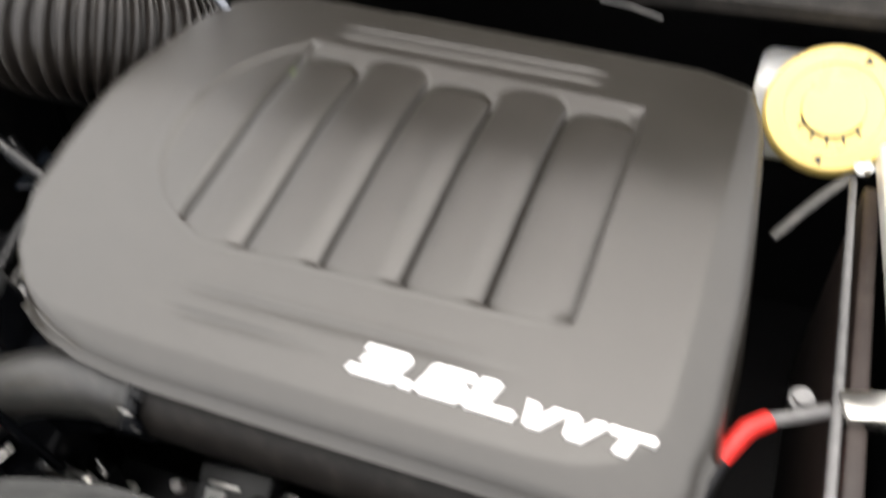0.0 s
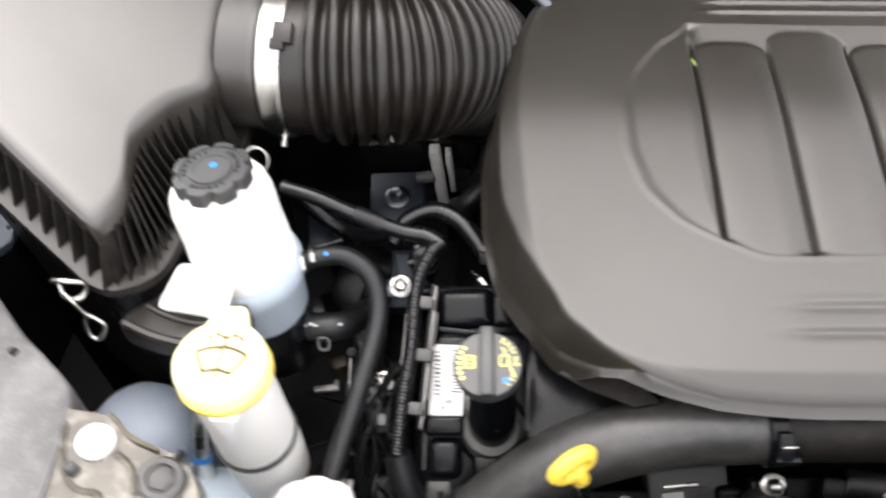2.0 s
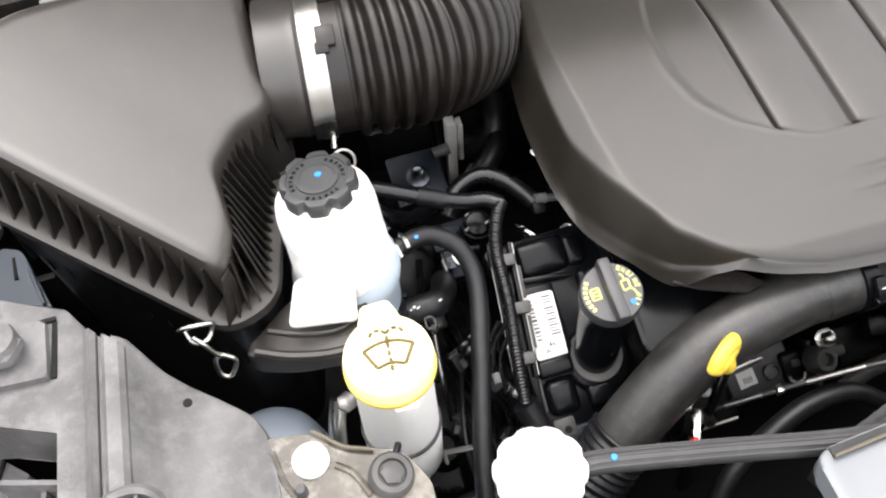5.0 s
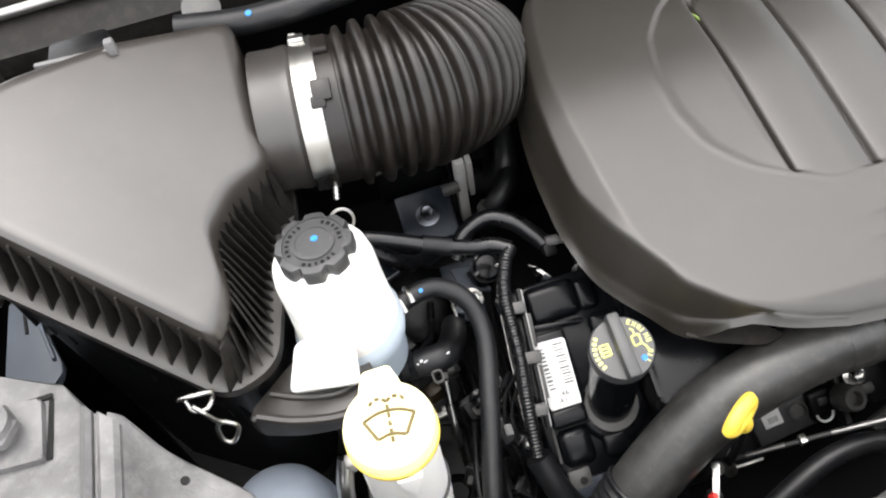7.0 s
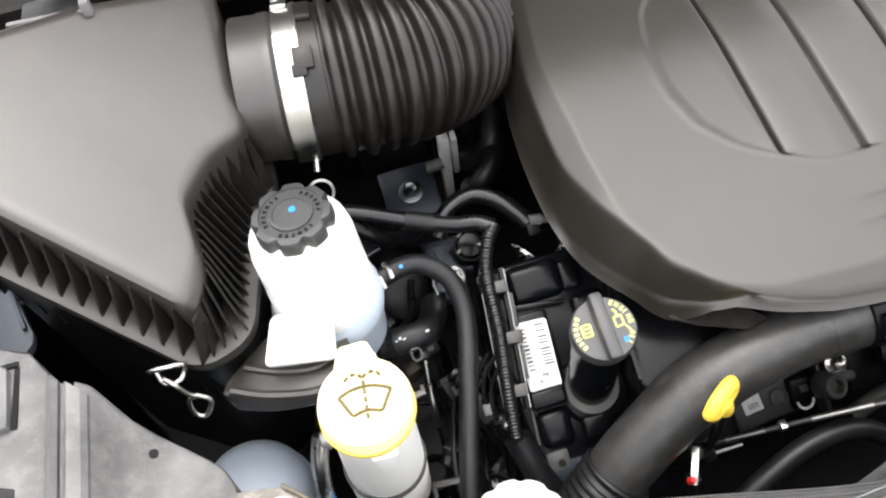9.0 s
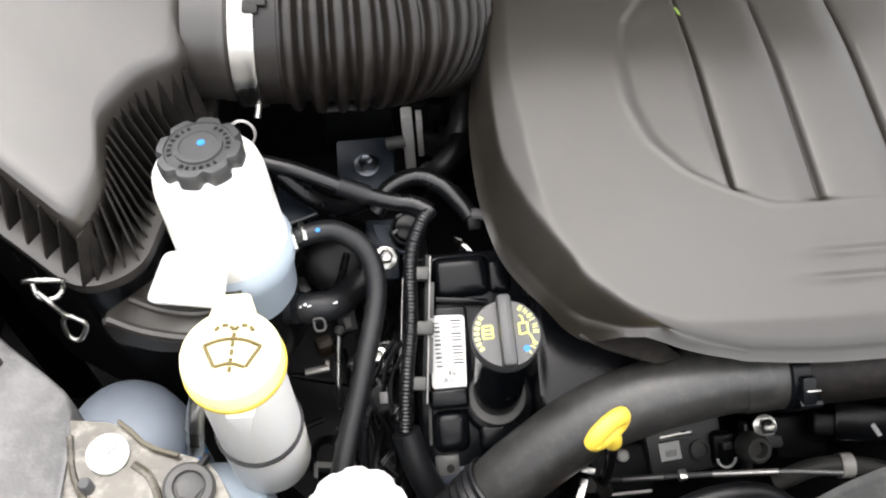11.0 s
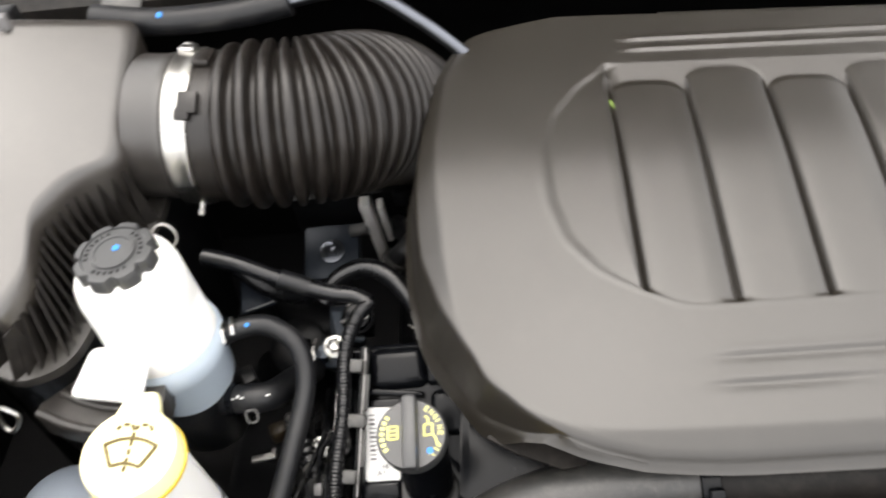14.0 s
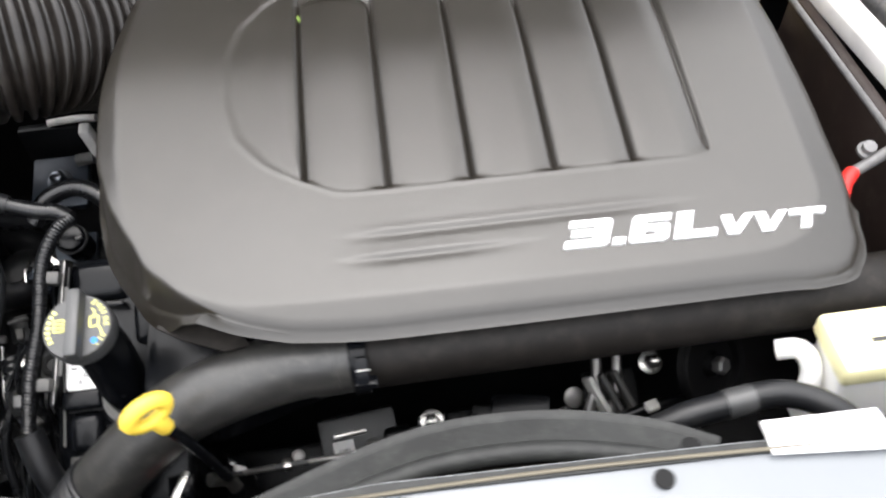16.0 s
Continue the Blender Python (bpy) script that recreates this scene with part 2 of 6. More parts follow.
def loft(loops, caps=True):
    bm = bmesh.new()
    rings = [[bm.verts.new(q) for q in lp] for lp in loops]
    n = len(rings[0])
    for a, b in zip(rings, rings[1:]):
        for i in range(n):
            j = (i + 1) % n
            bm.faces.new((a[i], a[j], b[j], b[i]))
    if caps:
        bm.faces.new(rings[0][::-1])
        bm.faces.new(rings[-1])
    return bm


def joined(*bms):
    out = bmesh.new()
    for b in bms:
        me = bpy.data.meshes.new("tmp")
        b.to_mesh(me)
        b.free()
        out.from_mesh(me)
        bpy.data.meshes.remove(me)
    return out


def rounded(poly, r, n=5):
    """The polygon with its corners rounded by r."""
    out = []
    k = len(poly)
    for i in range(k):
        p, a, b = Vector(poly[i]), Vector(poly[i - 1]), Vector(poly[(i + 1) % k])
        da, db = (a - p), (b - p)
        ra, rb = min(r, da.length * 0.45), min(r, db.length * 0.45)
        s, e = p + da.normalized() * ra, p + db.normalized() * rb
        for q in range(n + 1):
            t = q / n
            out.append(s * (1 - t) ** 2 + p * 2 * t * (1 - t) + e * t * t)
    return out


def hexbolt(name, at, way, size, parent=None, material=None, label="zinc-plated flange bolt in the engine bay", washer=1.7, tall=0.7):
    """A flanged hexagon bolt head; a thing of its own, or a part where a parent is given."""
    m = aim(at, way)
    material = material or STEEL
    head = joined(lathe([(size * washer * 0.5, 0), (size * washer * 0.5, size * 0.12), (size * 0.56, size * 0.2)], m, 20),
                  lathe([(size * 0.55, size * 0.15), (size * 0.55, size * tall), (size * 0.42, size * (tall + 0.12)), (size * 0.30, size * (tall + 0.05))], m, 6))
    if parent:
        return part(name, head, material, parent)
    return solo(name, head, material, label, "bolt", "engine bay bolts", at=at)


def text_mesh(body, m, size, wide, extrude, material, name, parent, shear=0.0, thick=0.0, label=""):
    """Letters set on the plane of m, squeezed or stretched to the width."""
    cu = bpy.data.curves.new(name, "FONT")
    cu.body, cu.size, cu.extrude, cu.shear, cu.offset = body, 1.0, 0.0, shear, thick
    cu.resolution_u = 3
    cu.extrude = 0.5
    ob = new("tmp_text", cu)
    bpy.context.view_layer.update()
    me = bpy.data.meshes.new_from_object(ob.evaluated_get(bpy.context.evaluated_depsgraph_get()))
    bpy.data.objects.remove(ob)
    bm = bmesh.new()
    bm.from_mesh(me)
    bpy.data.meshes.remove(me)
    xs, ys = [v.co.x for v in bm.verts], [v.co.y for v in bm.verts]
    x0, x1, y0, y1 = min(xs), max(xs), min(ys), max(ys)
    for v in bm.verts:
        v.co = Vector(((v.co.x - x0) / (x1 - x0) * wide, (v.co.y - y0) / (y1 - y0) * size, (v.co.z + 0.5) * extrude))
    bm.transform(m)
    return part(name, bm, material, parent, label, smooth=False)

# ---- the setting ----
solo("ground", box((400, 400, 0.1), Matrix.Translation((0, 0, -0.05))), CONCRETE, "pale concrete ground under the parked car", "ground", kind="structure")
# sheets closing the bay, nearly black so its depths read as shade
solo("floor_undertray", box((1.7, 1.0, 0.02), Matrix.Translation((-0.15, 0.2, 0.40))), BAY_SHADE, "undertray closing the engine bay below, coloured as deep shade", "floor", kind="structure")
solo("wall_left", box((0.03, 1.1, 0.70), Matrix.Translation((-0.985, 0.25, 0.72))), BAY_SHADE, "inner wing wall of the engine bay, coloured as deep shade", "wall", kind="structure")
solo("wing_left", box((0.40, 1.3, 0.05), Matrix.Translation((-1.20, 0.15, 1.045)), 0.02, 3), COWL_SHADE, "dark seal and wing edge beside the engine bay", "wing", kind="structure")
solo("wing_right", box((0.40, 1.3, 0.05), Matrix.Translation((0.90, 0.15, 0.99)), 0.02, 3), COWL_SHADE, "dark seal and wing edge beside the engine bay", "wing", kind="structure")
solo("wall_right", box((0.03, 1.1, 0.62), Matrix.Translation((0.68, 0.25, 0.68))), BAY_SHADE, "inner wing wall of the engine bay, coloured as deep shade", "wall", kind="structure")
solo("wall_firewall", box((1.7, 0.03, 0.55), Matrix.Translation((-0.15, 0.60, 0.66))), BAY_SHADE, "firewall behind the engine, coloured as deep shade", "wall", kind="structure")
solo("wall_front", box((1.7, 0.03, 0.45), Matrix.Translation((-0.15, -0.31, 0.62))), BAY_SHADE, "radiator sheet closing the front of the bay, coloured as deep shade", "wall", kind="structure")
HINGE, HOOD_UP, HOOD_LEN = Vector((-0.15, 1.10, 1.03)), radians(61), 1.03
hm = Matrix.Translation(HINGE) @ Matrix.Rotation(-HOOD_UP, 4, "X") @ Matrix.Translation((0, -HOOD_LEN / 2, 0))
solo("hood_panel", box((1.5, HOOD_LEN, 0.03), hm, 0.01), FELT, "open hood with a black felt liner", "hood", kind="structure")

# cowl: black scuttle panel behind the engine, its sealing strip and clips
COWL = thing("cowl_panel", (-0.1, 0.45, 0.95), "black plastic cowl panel with a pale sealing edge", "cowl", kind="structure")
part("panel", prism(rounded([(-1.4, 0.41), (-0.95, 0.40), (0.62, 0.36), (1.1, 0.35), (1.1, 0.60), (-1.4, 0.60)], 0.01), lambda x, y: 0.942 + 0.1 * (y - 0.4), lambda x, y: 0.955 + 0.45 * (y - 0.38), 0.004), COWL_SHADE, COWL)
part("sealing_strip", tube([(-1.3, 0.44, 0.982), (-0.95, 0.435, 0.985), (-0.4, 0.425, 0.992), (0.1, 0.41, 0.99), (0.62, 0.40, 0.985)], 0.006, 10, 0.02), DULLST, COWL, "pale sealing strip")
part("scuttle", prism([(-1.4, 0.455), (-0.95, 0.445), (0.62, 0.41), (1.1, 0.40), (1.1, 1.15), (-1.4, 1.15)], 0.96, 1.0), COWL_SHADE, COWL)
for cx, cy, cz, m in ((0.088, 0.372, 0.958, BRIGHT), (0.335, 0.365, 0.955, CAPB), (-0.30, 0.385, 0.962, CAPB)):
    part("clip", lathe([(0.016, 0), (0.017, 0.002), (0.014, 0.004), (0.005, 0.005), (0.004, 0.003)], aim((cx, cy, cz), (0, -0.45, 0.9)), 24), m, COWL, "round push clip")
part("bright_rod", tube([(0.075, 0.362, 0.944), (0.10, 0.362, 0.941), (0.135, 0.358, 0.933)], 0.002, 8, 0.01), GREYD, COWL)

# front cross member with its painted top, seal edge, hole and sticker
SLAM = thing("slam_panel", (0.05, -0.30, 0.88), "silver-white painted front cross member with a round hole", "slam panel", kind="structure")
slam = prism(rounded([(-0.27, -0.242), (-0.12, -0.232), (0.10, -0.236), (0.60, -0.262), (0.60, -0.50), (-0.27, -0.50)], 0.012), lambda x, y: 0.865 + 0.05 * (y + 0.24), lambda x, y: 0.886 + 0.10 * (y + 0.24), 0.003)
part("panel", slam, PAINT, SLAM)
part("hole", lathe([(0.0062, 0), (0.0062, 0.0015)], aim((0.045, -0.252, 0.8855), (0, 0, 1)), 24), HOLE, SLAM, "dark round hole")
part("hole", lathe([(0.0062, 0), (0.0062, 0.0015)], aim((-0.107, -0.249, 0.8857), (0, 0, 1)), 24), HOLE, SLAM, "dark round hole")
part("seal_strip", prism([(-0.26, -0.2425), (-0.12, -0.2335), (0.10, -0.2375), (0.58, -0.2625), (0.58, -0.2695), (0.10, -0.2445), (-0.12, -0.2405), (-0.26, -0.2495)], lambda x, y: 0.884 + 0.10 * (y + 0.24), lambda x, y: 0.8882 + 0.10 * (y + 0.24)), SHROUD, SLAM, "dusty dark seal strip")
part("seal_edge", tube([(-0.26, -0.2490, 0.8890), (-0.12, -0.2402, 0.8890), (0.10, -0.2432, 0.8890), (0.58, -0.2680, 0.8860)], 0.0013, 8, 0.01), GOLD, SLAM, "thin tan seal edge")
part("sticker", prism([(0.110, -0.226), (0.180, -0.227), (0.183, -0.2535), (0.110, -0.2475)], lambda x, y: 0.8885 + 0.02 * (y + 0.24), lambda x, y: 0.8900 + 0.02 * (y + 0.24)), PAPER, SLAM, "blank white sticker", smooth=False)

# ---- engine cover ----
YS = np.array([-0.093, -0.090, -0.082, -0.06, -0.03, 0.0, 0.05, 0.10, 0.15, 0.20, 0.255, 0.285, 0.303, 0.313])
XL = np.array([-0.172, -0.196, -0.228, -0.271, -0.2955, -0.314, -0.329, -0.333, -0.331, -0.323, -0.308, -0.287, -0.25, -0.195])
XR = np.array([0.200, 0.221, 0.238, 0.247, 0.252, 0.252, 0.252, 0.249, 0.246, 0.243, 0.238, 0.230, 0.219, 0.185])
SLOPE = 0.16


def smooth01(a, b, x):
    t = np.clip((x - a) / (b - a), 0, 1)
    return t * t * (3 - 2 * t)


def curve(y, ys, xs):
    """A smooth line through the points (ys, xs)."""
    h, dl = np.diff(ys), np.diff(xs) / np.diff(ys)
    m = np.concatenate(([dl[0]], (dl[:-1] * h[1:] + dl[1:] * h[:-1]) / (h[1:] + h[:-1]), [dl[-1]]))
    k = np.clip(np.searchsorted(ys, y) - 1, 0, len(ys) - 2)
    t = (y - ys[k]) / h[k]
    return (2 * t**3 - 3 * t**2 + 1) * xs[k] + (t**3 - 2 * t**2 + t) * h[k] * m[k] + (3 * t**2 - 2 * t**3) * xs[k + 1] + (t**3 - t**2) * h[k] * m[k + 1]


CREASE = [(-0.262, 0.31), (-0.290, 0.25), (-0.302, 0.18), (-0.3045, 0.13), (-0.302, 0.078), (-0.3, 0.047), (-0.291, -0.003), (-0.27, -0.0412), (-0.248, -0.066), (-0.232, -0.076), (-0.21, -0.083), (-0.18, -0.0865), (-0.10, -0.0885), (0.09, -0.0895), (0.165, -0.088), (0.19, -0.083), (0.207, -0.073), (0.218, -0.055), (0.2235, -0.03), (0.2245, 0.10), (0.222, 0.33)]


def beyond(x, y):
    """How far a plan place lies outside the crease line that rims the cover's plateau."""
    line = [(q.x, q.y) for q in spline([(a, b, 0) for a, b in CREASE], 0.006)]
    best, sign = np.full_like(x, 9.0), np.ones_like(x)
    for (ax, ay), (bx, by) in zip(line, line[1:]):
        ux, uy = bx - ax, by - ay
        t = np.clip(((x - ax) * ux + (y - ay) * uy) / (ux * ux + uy * uy), 0, 1)
        d = np.hypot(x - ax - t * ux, y - ay - t * uy)
        side = ux * (y - ay) - uy * (x - ax)
        near = d < best
        best, sign = np.where(near, d, best), np.where(near, np.sign(side), sign)
    return 0.0008 * np.logaddexp(0, -best * sign / 0.0008)


def cover_height(x, y, d):
    """Height over the cover's slanting plane at plan places x, y, d metres inside its rim."""
    # a steep facet along the left flank, running out at the front corner, and a narrow rounded rim elsewhere
    w = np.where(x < -0.1, np.interp(y, [-0.088, -0.073, -0.058, -0.03, 0.0, 0.03, 0.06, 0.25, 0.305], [0.0, 0.0038, 0.0072, 0.0115, 0.0142, 0.0135, 0.0105, 0.0095, 0.004]), 0.0) + 1e-5
    drop = np.zeros_like(d)
    for k in (-0.0014, -0.0007, 0.0, 0.0007, 0.0014):
        e = np.abs(d + k)
        wide = -0.060 * np.sqrt(w / 0.0195) * np.clip(1 - e / w, 0, 1)
        slim = np.interp(e, [0.0, 0.002, 0.006], [-0.0045, -0.0014, 0.0])
        drop += np.minimum(wide, slim) / 5
    # the plateau ends in a crisp crease; beyond it a band slants away, steeper on the left flank and along the front
    fall = beyond(x, y)
    slant = 0.62 * smooth01(-0.01, 0.045, y) + (1 - smooth01(-0.01, 0.045, y)) * (0.16 + 0.20 * smooth01(-0.235, -0.18, x))
    slant = np.where(x > 0.05, 0.36, slant)
    h = drop - slant * fall
    gx = np.array([-0.157, -0.094, -0.030, 0.033, 0.094, 0.152])
    yl = np.array([0.0, 0.011, 0.0286, 0.0576, 0.0932, 0.143, 0.178, 0.209, 0.228])
    xl = np.array([-0.136, -0.158, -0.1855, -0.2085, -0.2185, -0.2195, -0.2105, -0.189, -0.166])
    yy = np.linspace(-0.05, 0.29, 341)
    bow = np.convolve(np.pad(np.interp(yy, yl, xl), 6, mode="edge"), np.ones(13) / 13, mode="valid")
    left = np.interp(y, yy, bow)
    back = 0.237 - (x + 0.16) * 0.085
    edge = -np.logaddexp.reduce([-240 * (x - left) * 0.5, -240 * (0.1575 - x), -240 * (y + 0.003), -240 * (back + 0.002 - y)]) / 240
    inside = smooth01(0.0, 1.0, edge / (0.0042 + 0.007 * smooth01(0.12, 0.15, x)))
    lip = 0.0004 * np.exp(-((edge + 0.0012) / 0.0016) ** 2) * (1 - smooth01(0.10, 0.16, y)) * (1 - smooth01(0.12, 0.15, x))
    # pillow panels between the grooves, proud of the cover in front and sunk at the back
    proud = 0.0016 * (1 - smooth01(0.0, 0.15, y))
    p = np.zeros_like(x)
    end = np.full_like(x, 0.30)
    lo = np.concatenate(([-0.232], gx[:-1]))
    for k, (a, b) in enumerate(zip(lo, gx)):
        a_ = left if k == 0 else a
        u = np.clip((x - a_) / (b - a_ + 1e-6), -1, 2)
        m = (u >= 0) & (u <= 1)
        v = 2 * u - 1
        pil = proud - 0.0014 - 0.0022 * np.abs(v) ** 4 - 0.0012 * smooth01(0.3, 1.0, v) if k else proud - 0.0014 + 0.0004 * v - 0.0012 * smooth01(0.6, 1.0, v)
        p = np.where(m, pil, p)
        short = 0.024 if k % 2 else 0.009
        e = back - short - 0.012 * np.abs(v) ** 4
        if k == 0:
            e = back + 0.4
        end = np.where(m, e, end)
    groove = np.zeros_like(x)
    for g in gx:
        groove = np.minimum(groove, -(0.0043 if g < 0.15 else 0.0043) * np.exp(-((x - g) / 0.0021) ** 2) * smooth01(-0.002, 0.004, y) * (1 - smooth01(0.0, 0.02, y - (0.233 - (g + 0.16) * 0.085 - 0.03))))
    shelf = smooth01(-0.004, 0.006, y - end) * smooth01(gx[0] - 0.001, gx[0] + 0.012, x) * (1 - smooth01(0.138, 0.154, x))
    ramp = -0.0065 * np.clip((back - y) / 0.030, 0, 1)
    rec = (p + groove) * (1 - shelf) + ramp * shelf
    h = h + rec * inside + lip
    # two flutes along the front, two ribs along the back
    for y0, x0, x1, dep in ((-0.041, -0.140, 0.150, 0.0012), (-0.060, -0.145, 0.025, 0.0013)):
        yy = y - y0
        along = smooth01(x0, x0 + 0.05, x) * (1 - smooth01(x1 - 0.09, x1, x))
        h = h - along * dep * np.where(yy > 0, np.exp(-(yy / 0.0016) ** 2), np.exp(-(yy / 0.0052) ** 2)) + along * 0.0003 * np.exp(-((yy - 0.0045) / 0.003) ** 2)
    for y0 in (0.252, 0.266):
        yy = y - (y0 - (x + 0.14) * 0.075)
        along = smooth01(-0.15, -0.12, x) * (1 - smooth01(0.09, 0.125, x))
        h = h + along * 0.0018 * np.exp(-(yy / 0.0028) ** 2)
    return h


def dome(y):
    """The cover bends: its rear third lies flatter than its front."""
    y = np.asarray(y, float)
    return 0.06 * y - 0.15 * 0.013 * np.logaddexp(0, (y - 0.13) / 0.013)


def cover_mesh():
    nx, ny = 560, 280
    # rows crowd towards the two rounded ends
    q = np.linspace(0, 1, ny)
    yv = -0.093 + 0.406 * ((0.5 - 0.5 * np.cos(np.pi * q)) * 0.35 + q * 0.65)
    l, r = curve(yv, YS, XL), curve(yv, YS, XR)
    ua, ub, mid = np.linspace(0, 1, 100)[:-1], np.linspace(0, 1, 60)[1:], np.linspace(-0.165, 0.165, 400)
    X = np.concatenate([l[:, None] + (-0.165 - l)[:, None] * ua, np.repeat(mid[None, :], ny, 0), 0.165 + (r - 0.165)[:, None] * ub], 1)
    nx = X.shape[1]
    Y = np.repeat(yv[:, None], nx, 1)
    Y = Y - 0.040 * smooth01(0.12, 0.313, Y) * np.clip((X + 0.19) / 0.38, 0, 1.2)
    Y = Y - 0.0155 * smooth01(-0.060, -0.093, Y) * smooth01(-0.30, -0.10, X)
    idx = np.arange(nx * ny).reshape(ny, nx)
    rim = np.concatenate([idx[0, :], idx[1:, -1], idx[-1, -2::-1], idx[-2:0:-1, 0]])
    pts = np.stack([X.ravel(), Y.ravel()], 1)
    rp = pts[rim][::4]
    a, b = rp, np.roll(rp, -1, 0)
    ab = b - a
    L = (ab ** 2).sum(1) + 1e-12
    d = np.full(len(pts), 9.0)
    for k in range(len(a)):
        t = np.clip(((pts - a[k]) @ ab[k]) / L[k], 0, 1)
        d = np.minimum(d, np.hypot(*(pts - a[k] - t[:, None] * ab[k]).T))
    d[rim] = 0
    H = cover_height(pts[:, 0], pts[:, 1], d)
    Z = 0.9 + SLOPE * pts[:, 1] + dome(pts[:, 1]) + H - 0.012 * pts[:, 0]
    verts = [tuple(v) for v in np.stack([pts[:, 0], pts[:, 1], Z], 1)]
    i00, i10, i11, i01 = idx[:-1, :-1].ravel(), idx[:-1, 1:].ravel(), idx[1:, 1:].ravel(), idx[1:, :-1].ravel()
    faces = [tuple(map(int, f)) for f in np.stack([i00, i10, i11, i01], 1)]
    # skirt, with a thin lip, and an arch cut at the front left
    c = np.array([-0.03, 0.10])
    n = len(rim)
    prev = list(map(int, rim))
    for out_, f, lift in ((0.002, 0.4, 0.0), (0.004, 0.8, 0.0), (0.0055, 1.0, 0.0), (0.0045, 1.0, -0.0015), (-0.001, 1.0, 0.003), (-0.003, 0.6, 0.0)):
        cur = []
        for k in rim:
            x, y = pts[k]
            w = np.array([x, y]) - c
            w = w / np.hypot(*w)
            apron = float(smooth01(-0.02, -0.06, y) * smooth01(-0.275, -0.235, x))
            deep = min((-0.066 + 0.013 * float(smooth01(0.03, -0.05, y))) * (1 - apron) - 0.0125 * apron, H[k] - 0.004)
            low = H[k] + f * (deep - H[k]) + lift
            verts.append((x + w[0] * out_, y + w[1] * out_, 0.9 + SLOPE * y + float(dome(y)) + low - 0.012 * x))
            cur.append(len(verts) - 1)
        for k in range(n):
            j = (k + 1) % n
            faces.append((prev[k], cur[k], cur[j], prev[j]))
        prev = cur
    me = bpy.data.meshes.new("shell")
    me.from_pydata(verts, [], faces)
    bm = bmesh.new()
    bm.from_mesh(me)
    bpy.data.meshes.remove(me)
    return bm


CV = thing("engine_cover", (0, 0.1, 0.85), "grey-brown moulded plastic engine cover with pillow ribs and flutes", "engine cover")
part("shell", cover_mesh(), COVER, CV)
# plate under the cover edge, coloured dark to paint the shaded notch
part("notch_shade_plate", prism(rounded([(-0.280, -0.0615), (-0.252, -0.054), (-0.220, -0.072), (-0.208, -0.0860), (-0.226, -0.0890), (-0.260, -0.0745)], 0.003), lambda x, y: 0.8400 + 0.12 * (y + 0.07), lambda x, y: 0.8420 + 0.12 * (y + 0.07), 0.0006, 1), COWL_SHADE, CV, "inner flange coloured brown-black as shade")
GLYPHS = {
    "3": [[(0, 0), (1.22, 0), (1.32, 0.10), (1.32, 0.90), (1.22, 1), (0.02, 1), (0.02, 0.75), (0.84, 0.75), (0.84, 0.63), (0.14, 0.63), (0.14, 0.39), (0.84, 0.39), (0.84, 0.26), (0, 0.26)]],
    ".": [[(0, 0), (0.40, 0), (0.40, 0.25), (0, 0.25)]],
    "6": [[(0.10, 0), (0.44, 0), (0.44, 1), (0.10, 1), (0, 0.90), (0, 0.10)], [(0.44, 0.75), (1.20, 0.75), (1.20, 1), (0.44, 1)], [(0.44, 0), (1.12, 0), (1.22, 0.10), (0.80, 0.23), (0.44, 0.23)], [(1.22, 0.10), (1.22, 0.53), (0.80, 0.40), (0.80, 0.23)], [(0.44, 0.40), (0.80, 0.40), (1.22, 0.53), (1.12, 0.63), (0.44, 0.63)]],
    "L": [[(0, 0), (1.22, 0), (1.22, 0.27), (0.46, 0.27), (0.46, 1), (0, 1)]],
    "V": [[(0, 1), (0.46, 1), (0.74, 0.42), (1.06, 1), (1.50, 1), (0.98, 0), (0.44, 0)]],
    "T": [[(0, 1), (1.62, 1), (1.62, 0.72), (1.04, 0.72), (1.04, 0), (0.58, 0), (0.58, 0.72), (0, 0.72)]],
}


def letter_plane(x, y):
    return 0.9 + 0.22 * y - 0.012 * x


def raised_letter(char, x0, y0, tall, wide, lean=0.40):
    """One raised letter of the badge, standing on the cover's front slope."""
    pieces = []
    for poly in GLYPHS[char]:
        plan = [(x0 + (u * wide + lean * v) * tall, y0 + v * tall - 0.02 * u * tall) for u, v in poly]
        pieces.append(prism(plan, lambda x, y: letter_plane(x, y) - 0.003, lambda x, y: letter_plane(x, y) + 0.0021))
    part("letter", joined(*pieces), SILVER, CV, "bright silver raised letter", smooth=False)


for char, x0, y0, tall, wide in (("3", 0.0255, -0.0708, 0.0212, 1.13), (".", 0.0605, -0.0717, 0.0212, 1.0), ("6", 0.0722, -0.0720, 0.0212, 1.10), ("L", 0.1050, -0.0728, 0.0212, 1.20), ("V", 0.1375, -0.0736, 0.0153, 1.06), ("V", 0.1625, -0.0742, 0.0153, 1.06), ("T", 0.1885, -0.0748, 0.0153, 1.06)):
    raised_letter(char, x0, y0, tall, wide)
bits = box((0.003, 0.016, 0.002), Matrix.Translation((-0.1555, 0.190, 0.9285)) @ Matrix.Rotation(radians(20), 4, "Z"), 0.0006, 1)
solo("leaf_scrap", bits, GREEN, "scrap of green leaf lying in a groove of the engine cover", "leaf")

# ---- intake bellows, clamp and neck ----
VALLEYS = [0.018, 0.0330, 0.0520, 0.0670, 0.0790, 0.0900, 0.0990, 0.1070, 0.1145, 0.1225] + [0.1225 + 0.008 * k for k in range(1, 30)]


